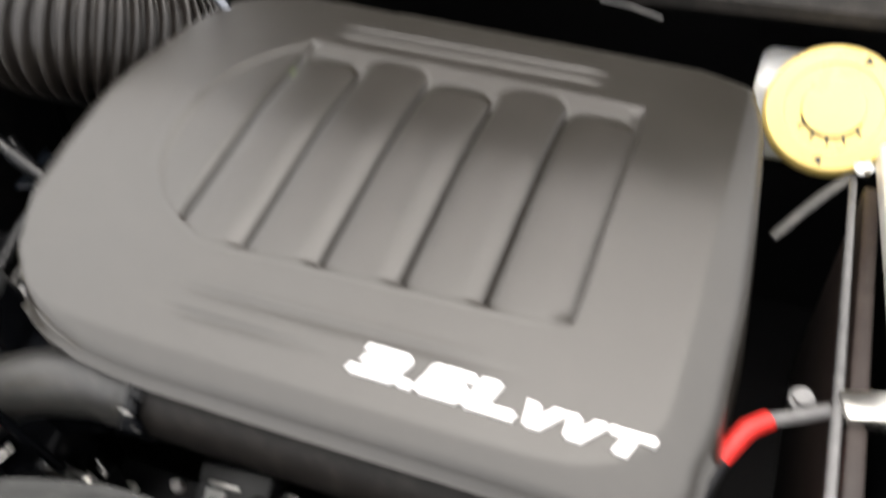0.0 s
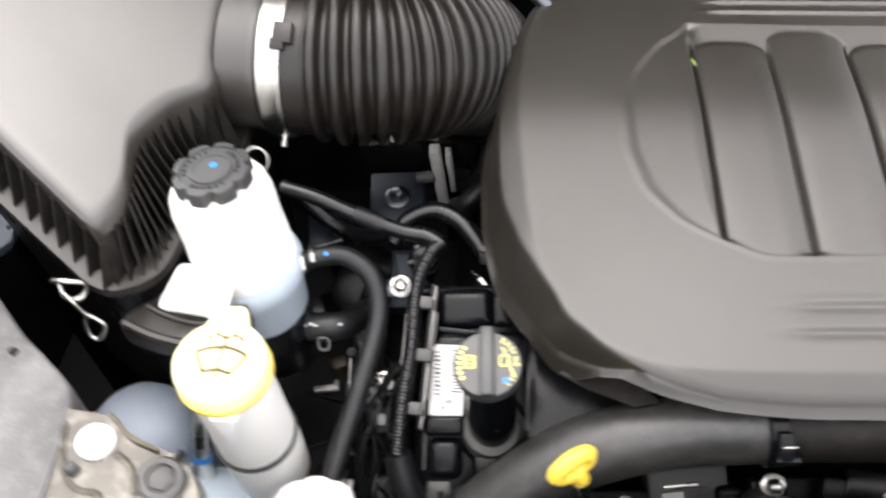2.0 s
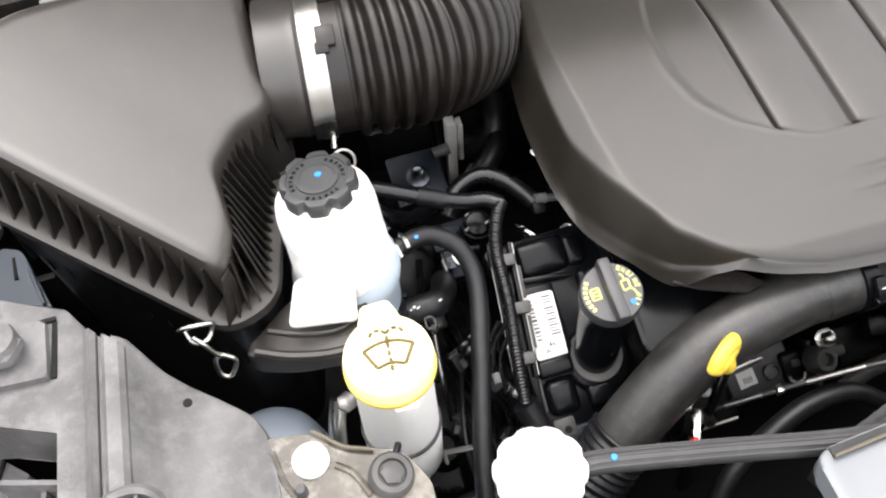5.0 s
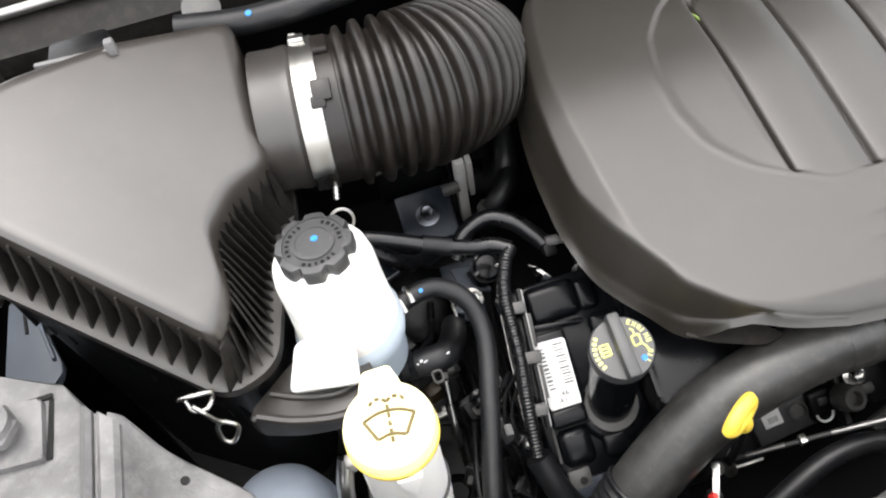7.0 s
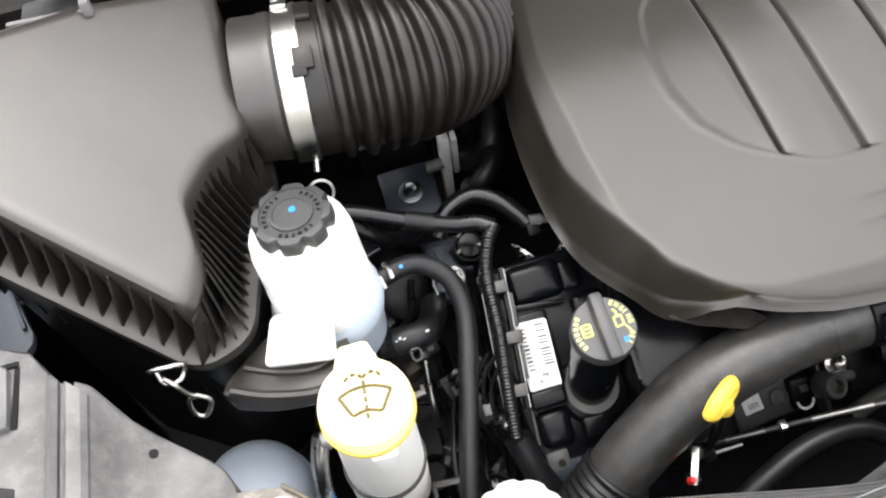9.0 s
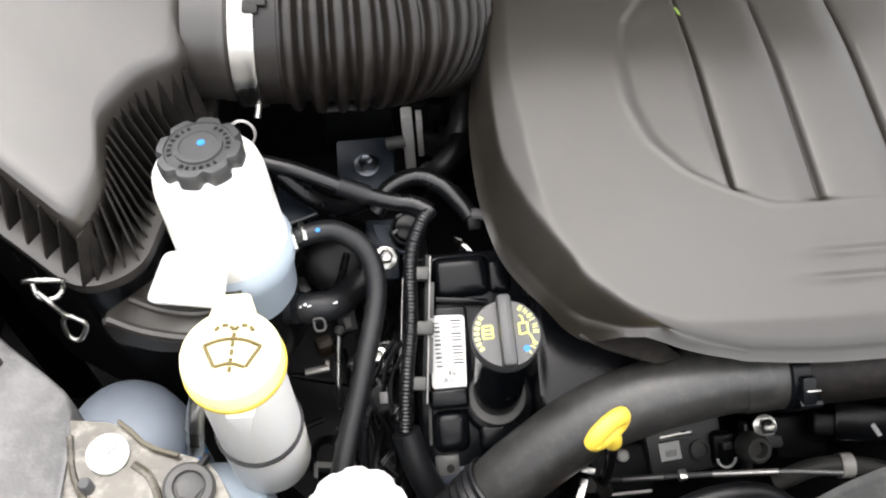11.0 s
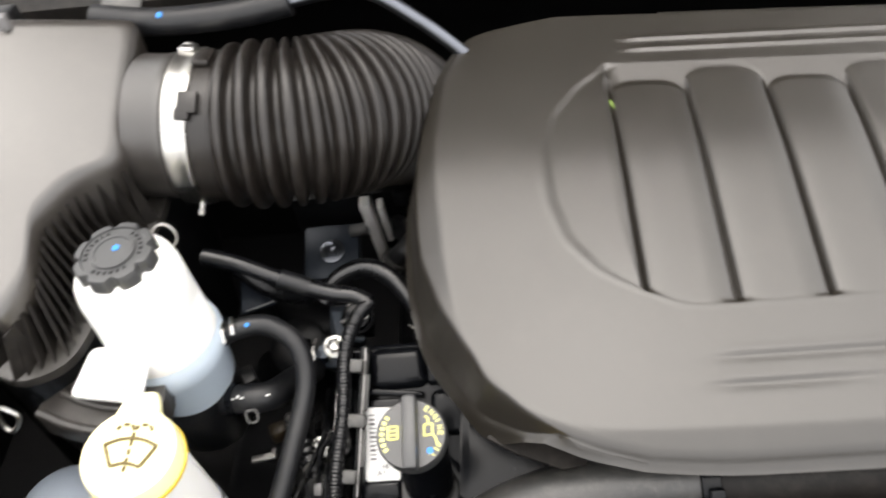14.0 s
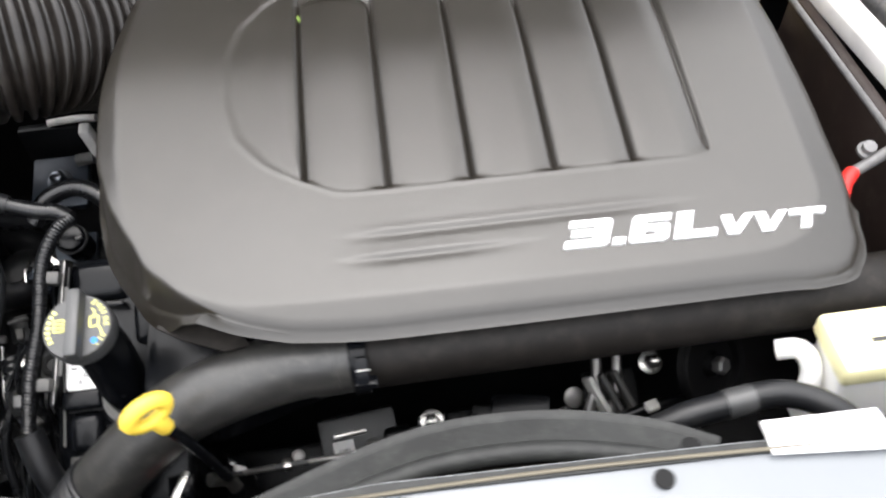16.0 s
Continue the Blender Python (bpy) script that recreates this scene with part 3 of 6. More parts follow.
def bellows_wave(s):
    """A plain cuff, then rounded ridges that stand closer where the hose bends away."""
    if s < 0.018:
        return 0.0640
    ph = float(np.interp(s, VALLEYS, range(len(VALLEYS))))
    tall = 0.0122 * min(1.0, 0.5 + (s - 0.018) / 0.035) * (1 - 0.25 * min(1.0, s / 0.14))
    crest = 0.5 - 0.5 * math.tanh(1.6 * (math.cos(2 * math.pi * ph) - 0.15)) / math.tanh(1.84)
    return 0.0728 - 0.0010 * min(1.0, s / 0.14) - tall * (1 - crest) - 0.0035 * max(0.0, 1 - (s - 0.018) / 0.025)


BL = thing("intake_hose", (-0.42, 0.22, 0.90), "black corrugated rubber intake hose running behind the engine cover", "hose")
part("bellows", tube([(-0.499, 0.2015, 0.941), (-0.46, 0.2005, 0.938), (-0.420, 0.2035, 0.934), (-0.391, 0.217, 0.926), (-0.371, 0.243, 0.909), (-0.359, 0.276, 0.880), (-0.353, 0.312, 0.846), (-0.350, 0.350, 0.812)], 0.06, 64, 0.0006, bellows_wave), BELLOW, BL)
part("clamp_band", lathe([(0.0640, -0.0015), (0.0668, -0.001), (0.0671, 0.0015), (0.0665, 0.0035), (0.0665, 0.0135), (0.0671, 0.0155), (0.0668, 0.0180), (0.0640, 0.0185)], aim((-0.515, 0.2025, 0.9425), (1, -0.07, -0.09)), 56), STEEL, BL, "bright steel band clamp")
cm = aim((-0.515, 0.2025, 0.9425), (1, -0.07, -0.09))


def round_clamp(deg, out, along, size, bevel, spin=0.0):
    """A small block on the clamp, at an angle round the hose and so far along it."""
    a = radians(deg)
    place = cm @ Vector((out * math.cos(a), out * math.sin(a), along))
    way = cm.to_3x3() @ Vector((math.cos(a), math.sin(a), 0))
    return box(size, Matrix.Translation(place) @ Matrix((cm.to_3x3() @ Vector((0, 0, 1)), way.cross(cm.to_3x3() @ Vector((0, 0, 1))), way)).transposed().to_4x4() @ Matrix.Rotation(radians(spin), 4, "Z"), bevel)


TOP_A = max(range(0, 360, 5), key=lambda d: (cm.to_3x3() @ Vector((math.cos(radians(d)), math.sin(radians(d)), 0))).z)
TURN = 1 if (cm.to_3x3() @ Vector((math.cos(radians(TOP_A + 30)), math.sin(radians(TOP_A + 30)), 0))).y < 0 else -1
part("clamp_worm", round_clamp(TOP_A - TURN * 22, 0.0680, 0.006, (0.013, 0.014, 0.004), 0.0015), STEEL, BL, "bright worm housing")
part("clamp_screw_head", round_clamp(TOP_A - TURN * 30, 0.0680, 0.003, (0.007, 0.007, 0.006), 0.0015), DULLST, BL)
part("cuff_step", round_clamp(TOP_A - TURN * 8, 0.0658, 0.024, (0.014, 0.024, 0.006), 0.002), BELLOW, BL)
part("clamp_lug", round_clamp(TOP_A + TURN * 34, 0.0668, 0.020, (0.016, 0.018, 0.006), 0.0015), BELLOW, BL)
part("clamp_lug", round_clamp(TOP_A + TURN * 42, 0.0668, 0.016, (0.012, 0.010, 0.006), 0.0015), BELLOW, BL)
part("clamp_screw", tube([(-0.508, 0.150, 0.905), (-0.511, 0.141, 0.895)], 0.003, 8), STEEL, BL, "bright clamp screw")

# ---- air filter housing ----
AB = thing("air_filter_box", (-0.68, 0.12, 0.70), "dark plastic air filter housing with a ribbed edge", "air filter box")


def lid_plane(x, y):
    return 0.951 - 0.433 * (x + 0.615) + 0.3405 * (y + 0.003)


TOP = [(-0.614, -0.004), (-0.601, 0.030), (-0.604, 0.078), (-0.583, 0.114), (-0.5535, 0.135), (-0.5525, 0.266), (-0.645, 0.237), (-0.716, 0.201), (-0.757, 0.166), (-0.768, 0.104)]
FLG = [(-0.627, -0.022, 0.893), (-0.585, -0.006, 0.893), (-0.572, 0.060, 0.894), (-0.564, 0.110, 0.895), (-0.546, 0.140, 0.896), (-0.546, 0.277, 0.905), (-0.650, 0.262, 0.955), (-0.735, 0.222, 0.985), (-0.775, 0.170, 0.995), (-0.775, 0.079, 0.992)]


def lid_mesh():
    top = rounded([(x, y, lid_plane(x, y)) for x, y in TOP], 0.014, 5)
    cen = sum(top, Vector()) / len(top)
    flg = rounded(FLG, 0.02, 5)
    wall = []
    for a, b in zip(flg, top):
        w = a.lerp(b, 0.97)
        w = w.lerp(cen, 0.11 if w.x > -0.612 and w.y < 0.15 else 0.03)
        wall.append(Vector((w.x, w.y, a.z)))
    inner = [q.lerp(cen, 0.10) for q in top]
    sh1 = [q + Vector((0, 0, -0.0042)) + (q - cen).normalized() * 0.0018 for q in top]
    sh2 = [q + Vector((0, 0, -0.0115)) + (q - cen).normalized() * 0.0030 for q in top]
    mid = [w.lerp(s_, 0.75) for w, s_ in zip(wall, sh2)]
    top2 = [q.lerp(cen, 0.032) + Vector((0, 0, -0.0004)) for q in top]
    top1 = [q.lerp(cen, 0.010) + Vector((0, 0, -0.0018)) for q in top]
    low = [w.copy() for w in wall]
    loops = [low, mid, sh2, sh1, top1, top2, inner]
    bm = bmesh.new()
    rings = [[bm.verts.new(q) for q in lp] for lp in loops]
    n = len(top)
    for a, b in zip(rings, rings[1:]):
        for i in range(n):
            bm.faces.new((a[i], a[(i + 1) % n], b[(i + 1) % n], b[i]))
    bm.faces.new(rings[-1])
    return bm, flg, wall, sh2


lid, flg, lidwall, lidtop = lid_mesh()
LID = part("lid", lid, LIDP, AB, "grey-brown lid, satin")
part("flange", loft([[q + Vector((0, 0, -0.008)) for q in flg], flg, [q.lerp(w, 0.3) + Vector((0, 0, 0.002)) for q, w in zip(flg, lidwall)], [w + Vector((0, 0, 0.0005)) for w in lidwall]]), LID_SHADE, AB)
cen = sum(flg, Vector()) / len(flg)
part("lower_body", loft([[Vector((cen.x + (q.x - cen.x) * 0.8, cen.y + (q.y - cen.y) * 0.8, 0.66)) for q in flg], [Vector((cen.x + (q.x - cen.x) * 0.93, cen.y + (q.y - cen.y) * 0.93, q.z - 0.06)) for q in flg], [q.lerp(cen, 0.02) + Vector((0, 0, -0.012)) for q in flg], [q + Vector((0, 0, -0.0085)) for q in flg]]), BLACKP, AB)


def rib(a, b, t):
    """An upright fin from the wall under b out to the flange edge at a."""
    a, b = Vector(a), Vector(b)
    out = Vector((a.x - b.x, a.y - b.y, 0))
    foot = Vector((b.x, b.y, a.z))
    side = out.cross(Vector((0, 0, 1))).normalized() * t
    bm = bmesh.new()
    tri = [foot + out * 0.80 + Vector((0, 0, 0.001)), Vector((b.x, b.y, b.z - 0.004)) + out * 0.15, Vector((b.x, b.y, b.z - 0.002)) - out * 0.25, foot - out * 0.6]
    v0 = [bm.verts.new(q - side) for q in tri]
    v1 = [bm.verts.new(q + side) for q in tri]
    bm.faces.new(v0[::-1])
    bm.faces.new(v1)
    for i in range(4):
        bm.faces.new((v0[i], v0[(i + 1) % 4], v1[(i + 1) % 4], v1[i]))
    return bm


def along(poly3, n, k0, k1):
    p = [Vector(q) for q in poly3]
    return [p[k0].lerp(p[k1], i / (n - 1)) for i in range(n)]


F3 = FLG
T3 = [(x, y, lid_plane(x, y) - 0.012) for x, y in TOP]
# fins darker than the lid they belong to, painting the shade between them
for a, b in zip(along(F3, 14, 0, 9), along(T3, 14, 0, 9)):
    part("rib", rib(a, b, 0.0010), COWL_SHADE, LID, smooth=False)
for (i, j, cnt) in ((0, 1, 5), (1, 2, 7), (2, 3, 6), (3, 4, 4)):
    for a, b in list(zip(along(F3, cnt, i, j), along(T3, cnt, i, j)))[1:]:
        part("rib", rib(a, b, 0.0008), COWL_SHADE, LID, smooth=False)
for i in range(12):
    q = Vector(F3[0]).lerp(Vector(F3[9]), (i + 0.5) / 12)
    a = q + Vector((0.012, 0.014, -0.012))
    part("lower_rib", box((0.002, 0.022, 0.055), Matrix.Translation(a + Vector((0, 0, -0.028))) @ Matrix.Rotation(radians(-45), 4, "Z")), BLACKP, AB, smooth=False)
part("outlet_neck", lathe([(0.0580, 0.0095), (0.0608, 0.010), (0.0615, 0.012), (0.0612, 0.032), (0.0622, 0.034), (0.0625, 0.042), (0.0600, 0.045), (0.0600, 0.056)], aim((-0.562, 0.2055, 0.947), (1, -0.07, -0.09)), 56), NECKB, AB, "black outlet neck")
part("corner_bracket", prism(rounded([(-0.625, -0.03), (-0.585, -0.045), (-0.53, -0.052), (-0.515, -0.03), (-0.53, 0.02), (-0.58, 0.01)], 0.012), 0.845, 0.868, 0.003), LID_SHADE, AB)
part("corner_rim", tube([(-0.612, -0.032, 0.872), (-0.585, -0.043, 0.868), (-0.55, -0.050, 0.866), (-0.525, -0.045, 0.868)], 0.004, 8), LID_SHADE, AB)
part("corner_rim", tube([(-0.600, -0.014, 0.869), (-0.575, -0.026, 0.869), (-0.548, -0.032, 0.869), (-0.528, -0.026, 0.869)], 0.003, 8), LID_SHADE, AB)


def wire_latch(at, turn):
    m = Matrix.Translation(at) @ Matrix.Rotation(radians(turn), 4, "Z")
    b1 = tube([m @ Vector(q) for q in ((-0.010, 0.004, 0.012), (-0.012, 0.0, 0.018), (0.0, -0.003, 0.022), (0.012, 0.0, 0.016), (0.010, 0.004, 0.006), (0.004, -0.002, 0.0), (-0.006, -0.004, 0.004), (-0.010, 0.004, 0.012))], 0.0020, 10, 0.002)
    b2 = tube([m @ Vector(q) for q in ((-0.004, -0.005, 0.012), (0.002, -0.009, 0.004), (0.006, -0.010, -0.008), (0.010, -0.010, -0.014))], 0.0020, 10, 0.002)
    b3 = tube([m @ Vector(q) for q in ((0.010, -0.010, -0.012), (0.018, -0.012, -0.022), (0.010, -0.016, -0.034), (0.003, -0.014, -0.030), (0.004, -0.011, -0.016), (0.010, -0.010, -0.012))], 0.0020, 10, 0.002)
    t = thing("wire_latch", at, "bent bright wire latch on the filter housing's edge", "latch", "wire latches")
    part("bail", b1, STEEL, t)
    part("link", b2, STEEL, t)
    part("eye", b3, STEEL, t)


wire_latch((-0.646, -0.022, 0.893), 0)
wire_latch((-0.783, 0.116, 0.972), -40)

# ---- power steering reservoir ----
PX, PY = -0.5285, 0.0315
PS = thing("fluid_reservoir", (PX, PY, 0.82), "milky white fluid reservoir with a black lobed cap", "reservoir")
pm = Matrix.Translation((PX, PY, 0))
part("bottle", lathe([(0.026, 0.962), (0.032, 0.959), (0.0372, 0.951), (0.0392, 0.940), (0.0398, 0.915), (0.0390, 0.912), (0.0400, 0.909), (0.0412, 0.880), (0.0422, 0.876), (0.0422, 0.868)][::-1], pm, 56), WHITE, PS, "milky white upper bottle")
part("lower_bottle", lathe([(0.0422, 0.874), (0.0452, 0.868), (0.0452, 0.858), (0.0436, 0.850), (0.0408, 0.846), (0.0392, 0.815), (0.035, 0.806)][::-1], pm, 56), BLUISH, PS, "bluish translucent lower cup")
part("holder", lathe([(0.030, 0.74), (0.036, 0.75), (0.0385, 0.806), (0.036, 0.812)], pm, 40), BLACKP, PS, "black holder")
cap_m = Matrix.Translation((PX, PY, 0)) @ Matrix.Rotation(radians(12), 4, "Z")
CAP = part("cap", lathe([(0.0280, 0.9565), (0.0295, 0.958), (0.0295, 0.969), (0.0282, 0.972), (0.0235, 0.9725), (0.0230, 0.9712), (0.0165, 0.9712), (0.0160, 0.9730), (0.0135, 0.9732), (0.0130, 0.9722), (0.008, 0.9722)], cap_m, 112, 8, 0.0042, (0, 1, 2, 3)), CAPB, PS, "black lobed screw cap")
part("paint_dot", lathe([(0.0028, 0.9722), (0.0026, 0.9729)], Matrix.Translation((PX + 0.0015, PY + 0.003, 0)), 14), BINK, CAP, "blue paint dot")
for k, (a0, cnt) in enumerate(((25, 7), (150, 6), (262, 6))):
    for i in range(cnt):
        wide = (0.0022, 0.0028, 0.0018)[(i * 2 + k) % 3]
        part("raised_mark", box((wide, 0.0030, 0.0005), pm @ Matrix.Rotation(radians(a0 + i * 13.5), 4, "Z") @ Matrix.Translation((0, 0.0198, 0.9713))), BLACKP, CAP, smooth=False)
flap = prism(rounded([(-0.581, -0.030), (-0.529, -0.036), (-0.523, 0.005), (-0.569, 0.004)], 0.004), lambda x, y: 0.884 + 0.35 * (y + 0.033) - 0.10 * (x + 0.55) - 0.003, lambda x, y: 0.884 + 0.35 * (y + 0.033) - 0.10 * (x + 0.55), 0.001)
FL = part("mounting_tab", flap, WHITE, PS, "white mounting tab")
part("pin", lathe([(0.006, 0), (0.006, 0.004), (0.004, 0.005)], aim((-0.545, -0.022, 0.886), (0, -0.33, 0.94)), 20), WHITE, FL)
part("wire_loop", tube([(-0.506 + 0.009 * math.cos(a), 0.064 + 0.003 * math.sin(a), 0.950 + 0.0095 * math.sin(a)) for a in np.linspace(-1.2, 3.6, 12)], 0.0012, 8, 0.002), DULLST, PS, "bare wire loop")

# ---- washer filler ----
WX, WY = -0.514, -0.090
WS = thing("washer_filler", (WX, WY, 0.75), "white washer fluid filler neck with a yellow cap", "washer filler")
lean = Matrix.Translation((WX, WY, 0.90)) @ Matrix.Rotation(radians(5), 4, "X") @ Matrix.Rotation(radians(3), 4, "Y") @ Matrix.Translation((0, 0, -0.90))
part("neck", lathe([(0.024, 0.70), (0.032, 0.72), (0.0328, 0.779), (0.0318, 0.781), (0.0318, 0.785), (0.0314, 0.787), (0.0298, 0.885), (0.0290, 0.899)], lean, 48), WHITE, WS, "milky white neck")
part("seal_ring", lathe([(0.0318, 0.7845), (0.0336, 0.7852), (0.0336, 0.788), (0.0312, 0.7885)], lean, 48), RUBBER, WS, "black rubber ring")
WC = part("cap", lathe([(0.0315, 0.884), (0.0332, 0.886), (0.0334, 0.899), (0.0320, 0.9050), (0.0280, 0.9066), (0.012, 0.9070)], lean, 56), PALEY, WS, "yellow cap with a printed windscreen sign")
part("cap_tab", prism(rounded([(WX - 0.016, WY + 0.028), (WX + 0.016, WY + 0.028), (WX + 0.0105, WY + 0.045), (WX - 0.0105, WY + 0.045)], 0.002), 0.899, 0.9065, 0.0015), PALEY, WC)
part("cap_rim", lathe([(0.0330, 0.8865), (0.0342, 0.887), (0.0342, 0.8905), (0.0330, 0.891)], lean, 56), YELLOW, WC, "deep yellow rim")

hookm = lean @ Matrix.Translation((0.004, -0.0325, 0.884)) @ Matrix.Rotation(radians(-3), 4, "X")
part("hook", loft([[hookm @ Vector((x * k, y, z)) for x, y in ((-0.0105, 0.003), (0.0105, 0.003), (0.0085, -0.003), (-0.0085, -0.003))] for k, z in ((1, 0), (0.92, -0.004), (0.50, -0.018), (0.08, -0.033))]), WHITE, WS, "white pointed hook under the cap")


def stroke(pts, r, m, name, material, parent, step=0.0012):
    part(name, tube([m @ Vector(q) for q in pts], r, 6, step), material, parent)


wsm = lean @ Matrix.Translation((0.001, -0.003, 0.9076)) @ Matrix.Rotation(radians(-4), 4, "Z")
stroke([(-0.018, 0.007, 0), (-0.009, 0.0108, 0), (0, 0.012, 0), (0.009, 0.0108, 0), (0.018, 0.007, 0)], 0.0013, wsm, "printed_line", BINKA, WC)
stroke([(-0.010, -0.008, 0), (0, -0.0055, 0), (0.010, -0.008, 0)], 0.0013, wsm, "printed_line", BINKA, WC)
stroke([(-0.018, 0.007, 0), (-0.010, -0.008, 0)], 0.0013, wsm, "printed_line", BINKA, WC)
stroke([(0.018, 0.007, 0), (0.010, -0.008, 0)], 0.0013, wsm, "printed_line", BINKA, WC)
for k in range(5):
    stroke([(0, 0.016 - k * 0.006, 0), (0, 0.0125 - k * 0.006, 0)], 0.0013, wsm, "printed_line", BINKA, WC)
for sgn in (-1, 1):
    for k in range(3):
        a0, a1 = radians(20 + 55 * k), radians(55 + 55 * k)
        stroke([(sgn * (0.0062 - 0.0062 * math.cos(a)), 0.0165 + 0.0055 * math.sin(a), 0) for a in (a0, (a0 + a1) / 2, a1)], 0.0013, wsm, "printed_line", BINKA, WC)

# ---- bluish bottle low beside the washer filler ----
CB = thing("coolant_bottle", (-0.634, -0.058, 0.60), "pale blue-grey plastic bottle low in the bay", "bottle")
cbm = Matrix.Translation((-0.634, -0.058, 0.0))
part("body", lathe([(0.02, 0.60), (0.046, 0.63), (0.0475, 0.730), (0.0470, 0.745), (0.0445, 0.757), (0.0395, 0.767), (0.032, 0.7745), (0.022, 0.7795), (0.010, 0.7815)], cbm, 48), BLUEB, CB)
part("seam", lathe([(0.0470, 0.726), (0.0492, 0.728), (0.0492, 0.731), (0.0470, 0.733)], cbm, 40), BLUEB, CB, "raised moulding seam")
solo("lower_bottle", lathe([(0.02, 0.58), (0.052, 0.60), (0.052, 0.695), (0.046, 0.712), (0.030, 0.722), (0.010, 0.725)], Matrix.Translation((-0.572, -0.118, 0.0)), 40), BLUISH, "milky blue-grey bottle beneath the washer neck", "bottle")

# ---- pressure cap and its grey pipe ----
PCX, PCY = -0.438, -0.196
PC = thing("coolant_filler", (PCX, PCY, 0.80), "pale metal coolant filler neck with a pressure cap", "coolant filler")
part("cap", lathe([(0.0305, 0.874), (0.0318, 0.876), (0.0318, 0.881), (0.029, 0.884), (0.022, 0.888), (0.021, 0.8865), (0.014, 0.8865), (0.013, 0.889), (0.005, 0.8895)], Matrix.Translation((PCX, PCY, 0)), 72, 10, 0.0022, (0, 1, 2)), PAPER, PC, "pale cap with a stamped rim")
part("button", lathe([(0.012, 0.8885), (0.0115, 0.8905), (0.009, 0.8910), (0.0085, 0.8900), (0.004, 0.8902)], Matrix.Translation((PCX, PCY, 0)), 28), PALEY, PC, "pale yellow button")
part("neck", lathe([(0.024, 0.80), (0.024, 0.85), (0.030, 0.874), (0.030, 0.877)], Matrix.Translation((PCX, PCY, 0)), 40), DULLST, PC)
OP = thing("overflow_pipe", (-0.3, -0.22, 0.86), "grey plastic pipe running from the pressure cap", "pipe")
OPL = [(-0.410, -0.197, 0.868), (-0.39, -0.200, 0.869), (-0.32, -0.215, 0.867), (-0.236, -0.233, 0.862), (-0.15, -0.245, 0.855)]
part("pipe", tube(OPL, 0.0082, 14, 0.006), PIPEG, OP)
for k in range(5):
    a = radians(38 + 26 * k)
    part("ridge", tube([(x, y - 0.0080 * math.cos(a), z + 0.0080 * math.sin(a)) for x, y, z in OPL], 0.0009, 6, 0.008), PIPEG, OP)
part("paint_dot", lathe([(0.0025, 0), (0.002, 0.001)], aim((-0.388, -0.2015, 0.8775), (0, -0.2, 0.95)), 12), BINK, OP, "blue paint dot")

# ---- grey front panel at the headlamp ----
GP = thing("front_panel", (-0.72, -0.12, 0.90), "dusty grey plastic front panel with ribs and holes", "panel", kind="structure")


def gp_z(x, y):
    return 0.951 - 0.16 * (x + 0.70) + 0.04 * (y + 0.05)


def gpr_z(x, y):
    """The panel's right wing steps down from the rail and then falls gently away."""
    return float(np.interp(x, [-0.692, -0.684, -0.669, -0.652, -0.600], [0.952, 0.952, 0.9300, 0.9255, 0.913])) + 0.04 * (y + 0.05)


EDGE_X, EDGE_Y = [-0.692, -0.682, -0.664, -0.650, -0.636, -0.622, -0.6115, -0.606, -0.603], [-0.040, -0.046, -0.067, -0.080, -0.091, -0.1025, -0.112, -0.124, -0.145]
wing = []
for x in np.linspace(-0.692, -0.603, 30):
    yb = float(np.interp(x, EDGE_X, EDGE_Y))
    wing.append([(x, yb - 0.003, gpr_z(x, yb) - 0.05), (x, yb, gpr_z(x, yb) - 0.004), (x, yb - 0.0015, gpr_z(x, yb) - 0.001), (x, yb - 0.005, gpr_z(x, yb)), (x, -0.42, gpr_z(x, -0.42)), (x, -0.42, gpr_z(x, -0.42) - 0.05)])
part("right_plate", loft(wing), GREYP, GP)
part("left_plate", prism([(-0.95, 0.10), (-0.80, 0.030), (-0.767, 0.006), (-0.722, -0.010), (-0.709, -0.030), (-0.709, -0.42), (-0.727, -0.42), (-0.725, -0.106), (-0.773, -0.090), (-0.95, -0.06)], lambda x, y: gp_z(x, y) - 0.05, gp_z, 0.002), GREYP, GP)
part("lower_plate", prism(rounded([(-0.95, -0.02), (-0.83, -0.045), (-0.770, -0.098), (-0.772, -0.42), (-0.95, -0.42)], 0.006), 0.84, lambda x, y: 0.896 - 0.10 * (x + 0.77), 0.003), GREYP, GP, "lower grey ledge")
part("seam", box((0.002, 0.12, 0.002), Matrix.Translation((-0.800, -0.125, 0.9000)) @ Matrix.Rotation(radians(-14), 4, "Z")), HOLE, GP, "dark seam", smooth=False)
part("under_rib", box((0.045, 0.004, 0.045), Matrix.Translation((-0.752, -0.128, 0.918)) @ Matrix.Rotation(radians(-18), 4, "Z"), 0.001), GREYP, GP)
part("under_rib", box((0.004, 0.050, 0.040), Matrix.Translation((-0.745, -0.150, 0.912)), 0.001), GREYP, GP)
part("under_tray", prism([(-0.80, -0.10), (-0.725, -0.10), (-0.725, -0.42), (-0.80, -0.42)], 0.83, 0.86), BLACKP, GP, "dark tray below")


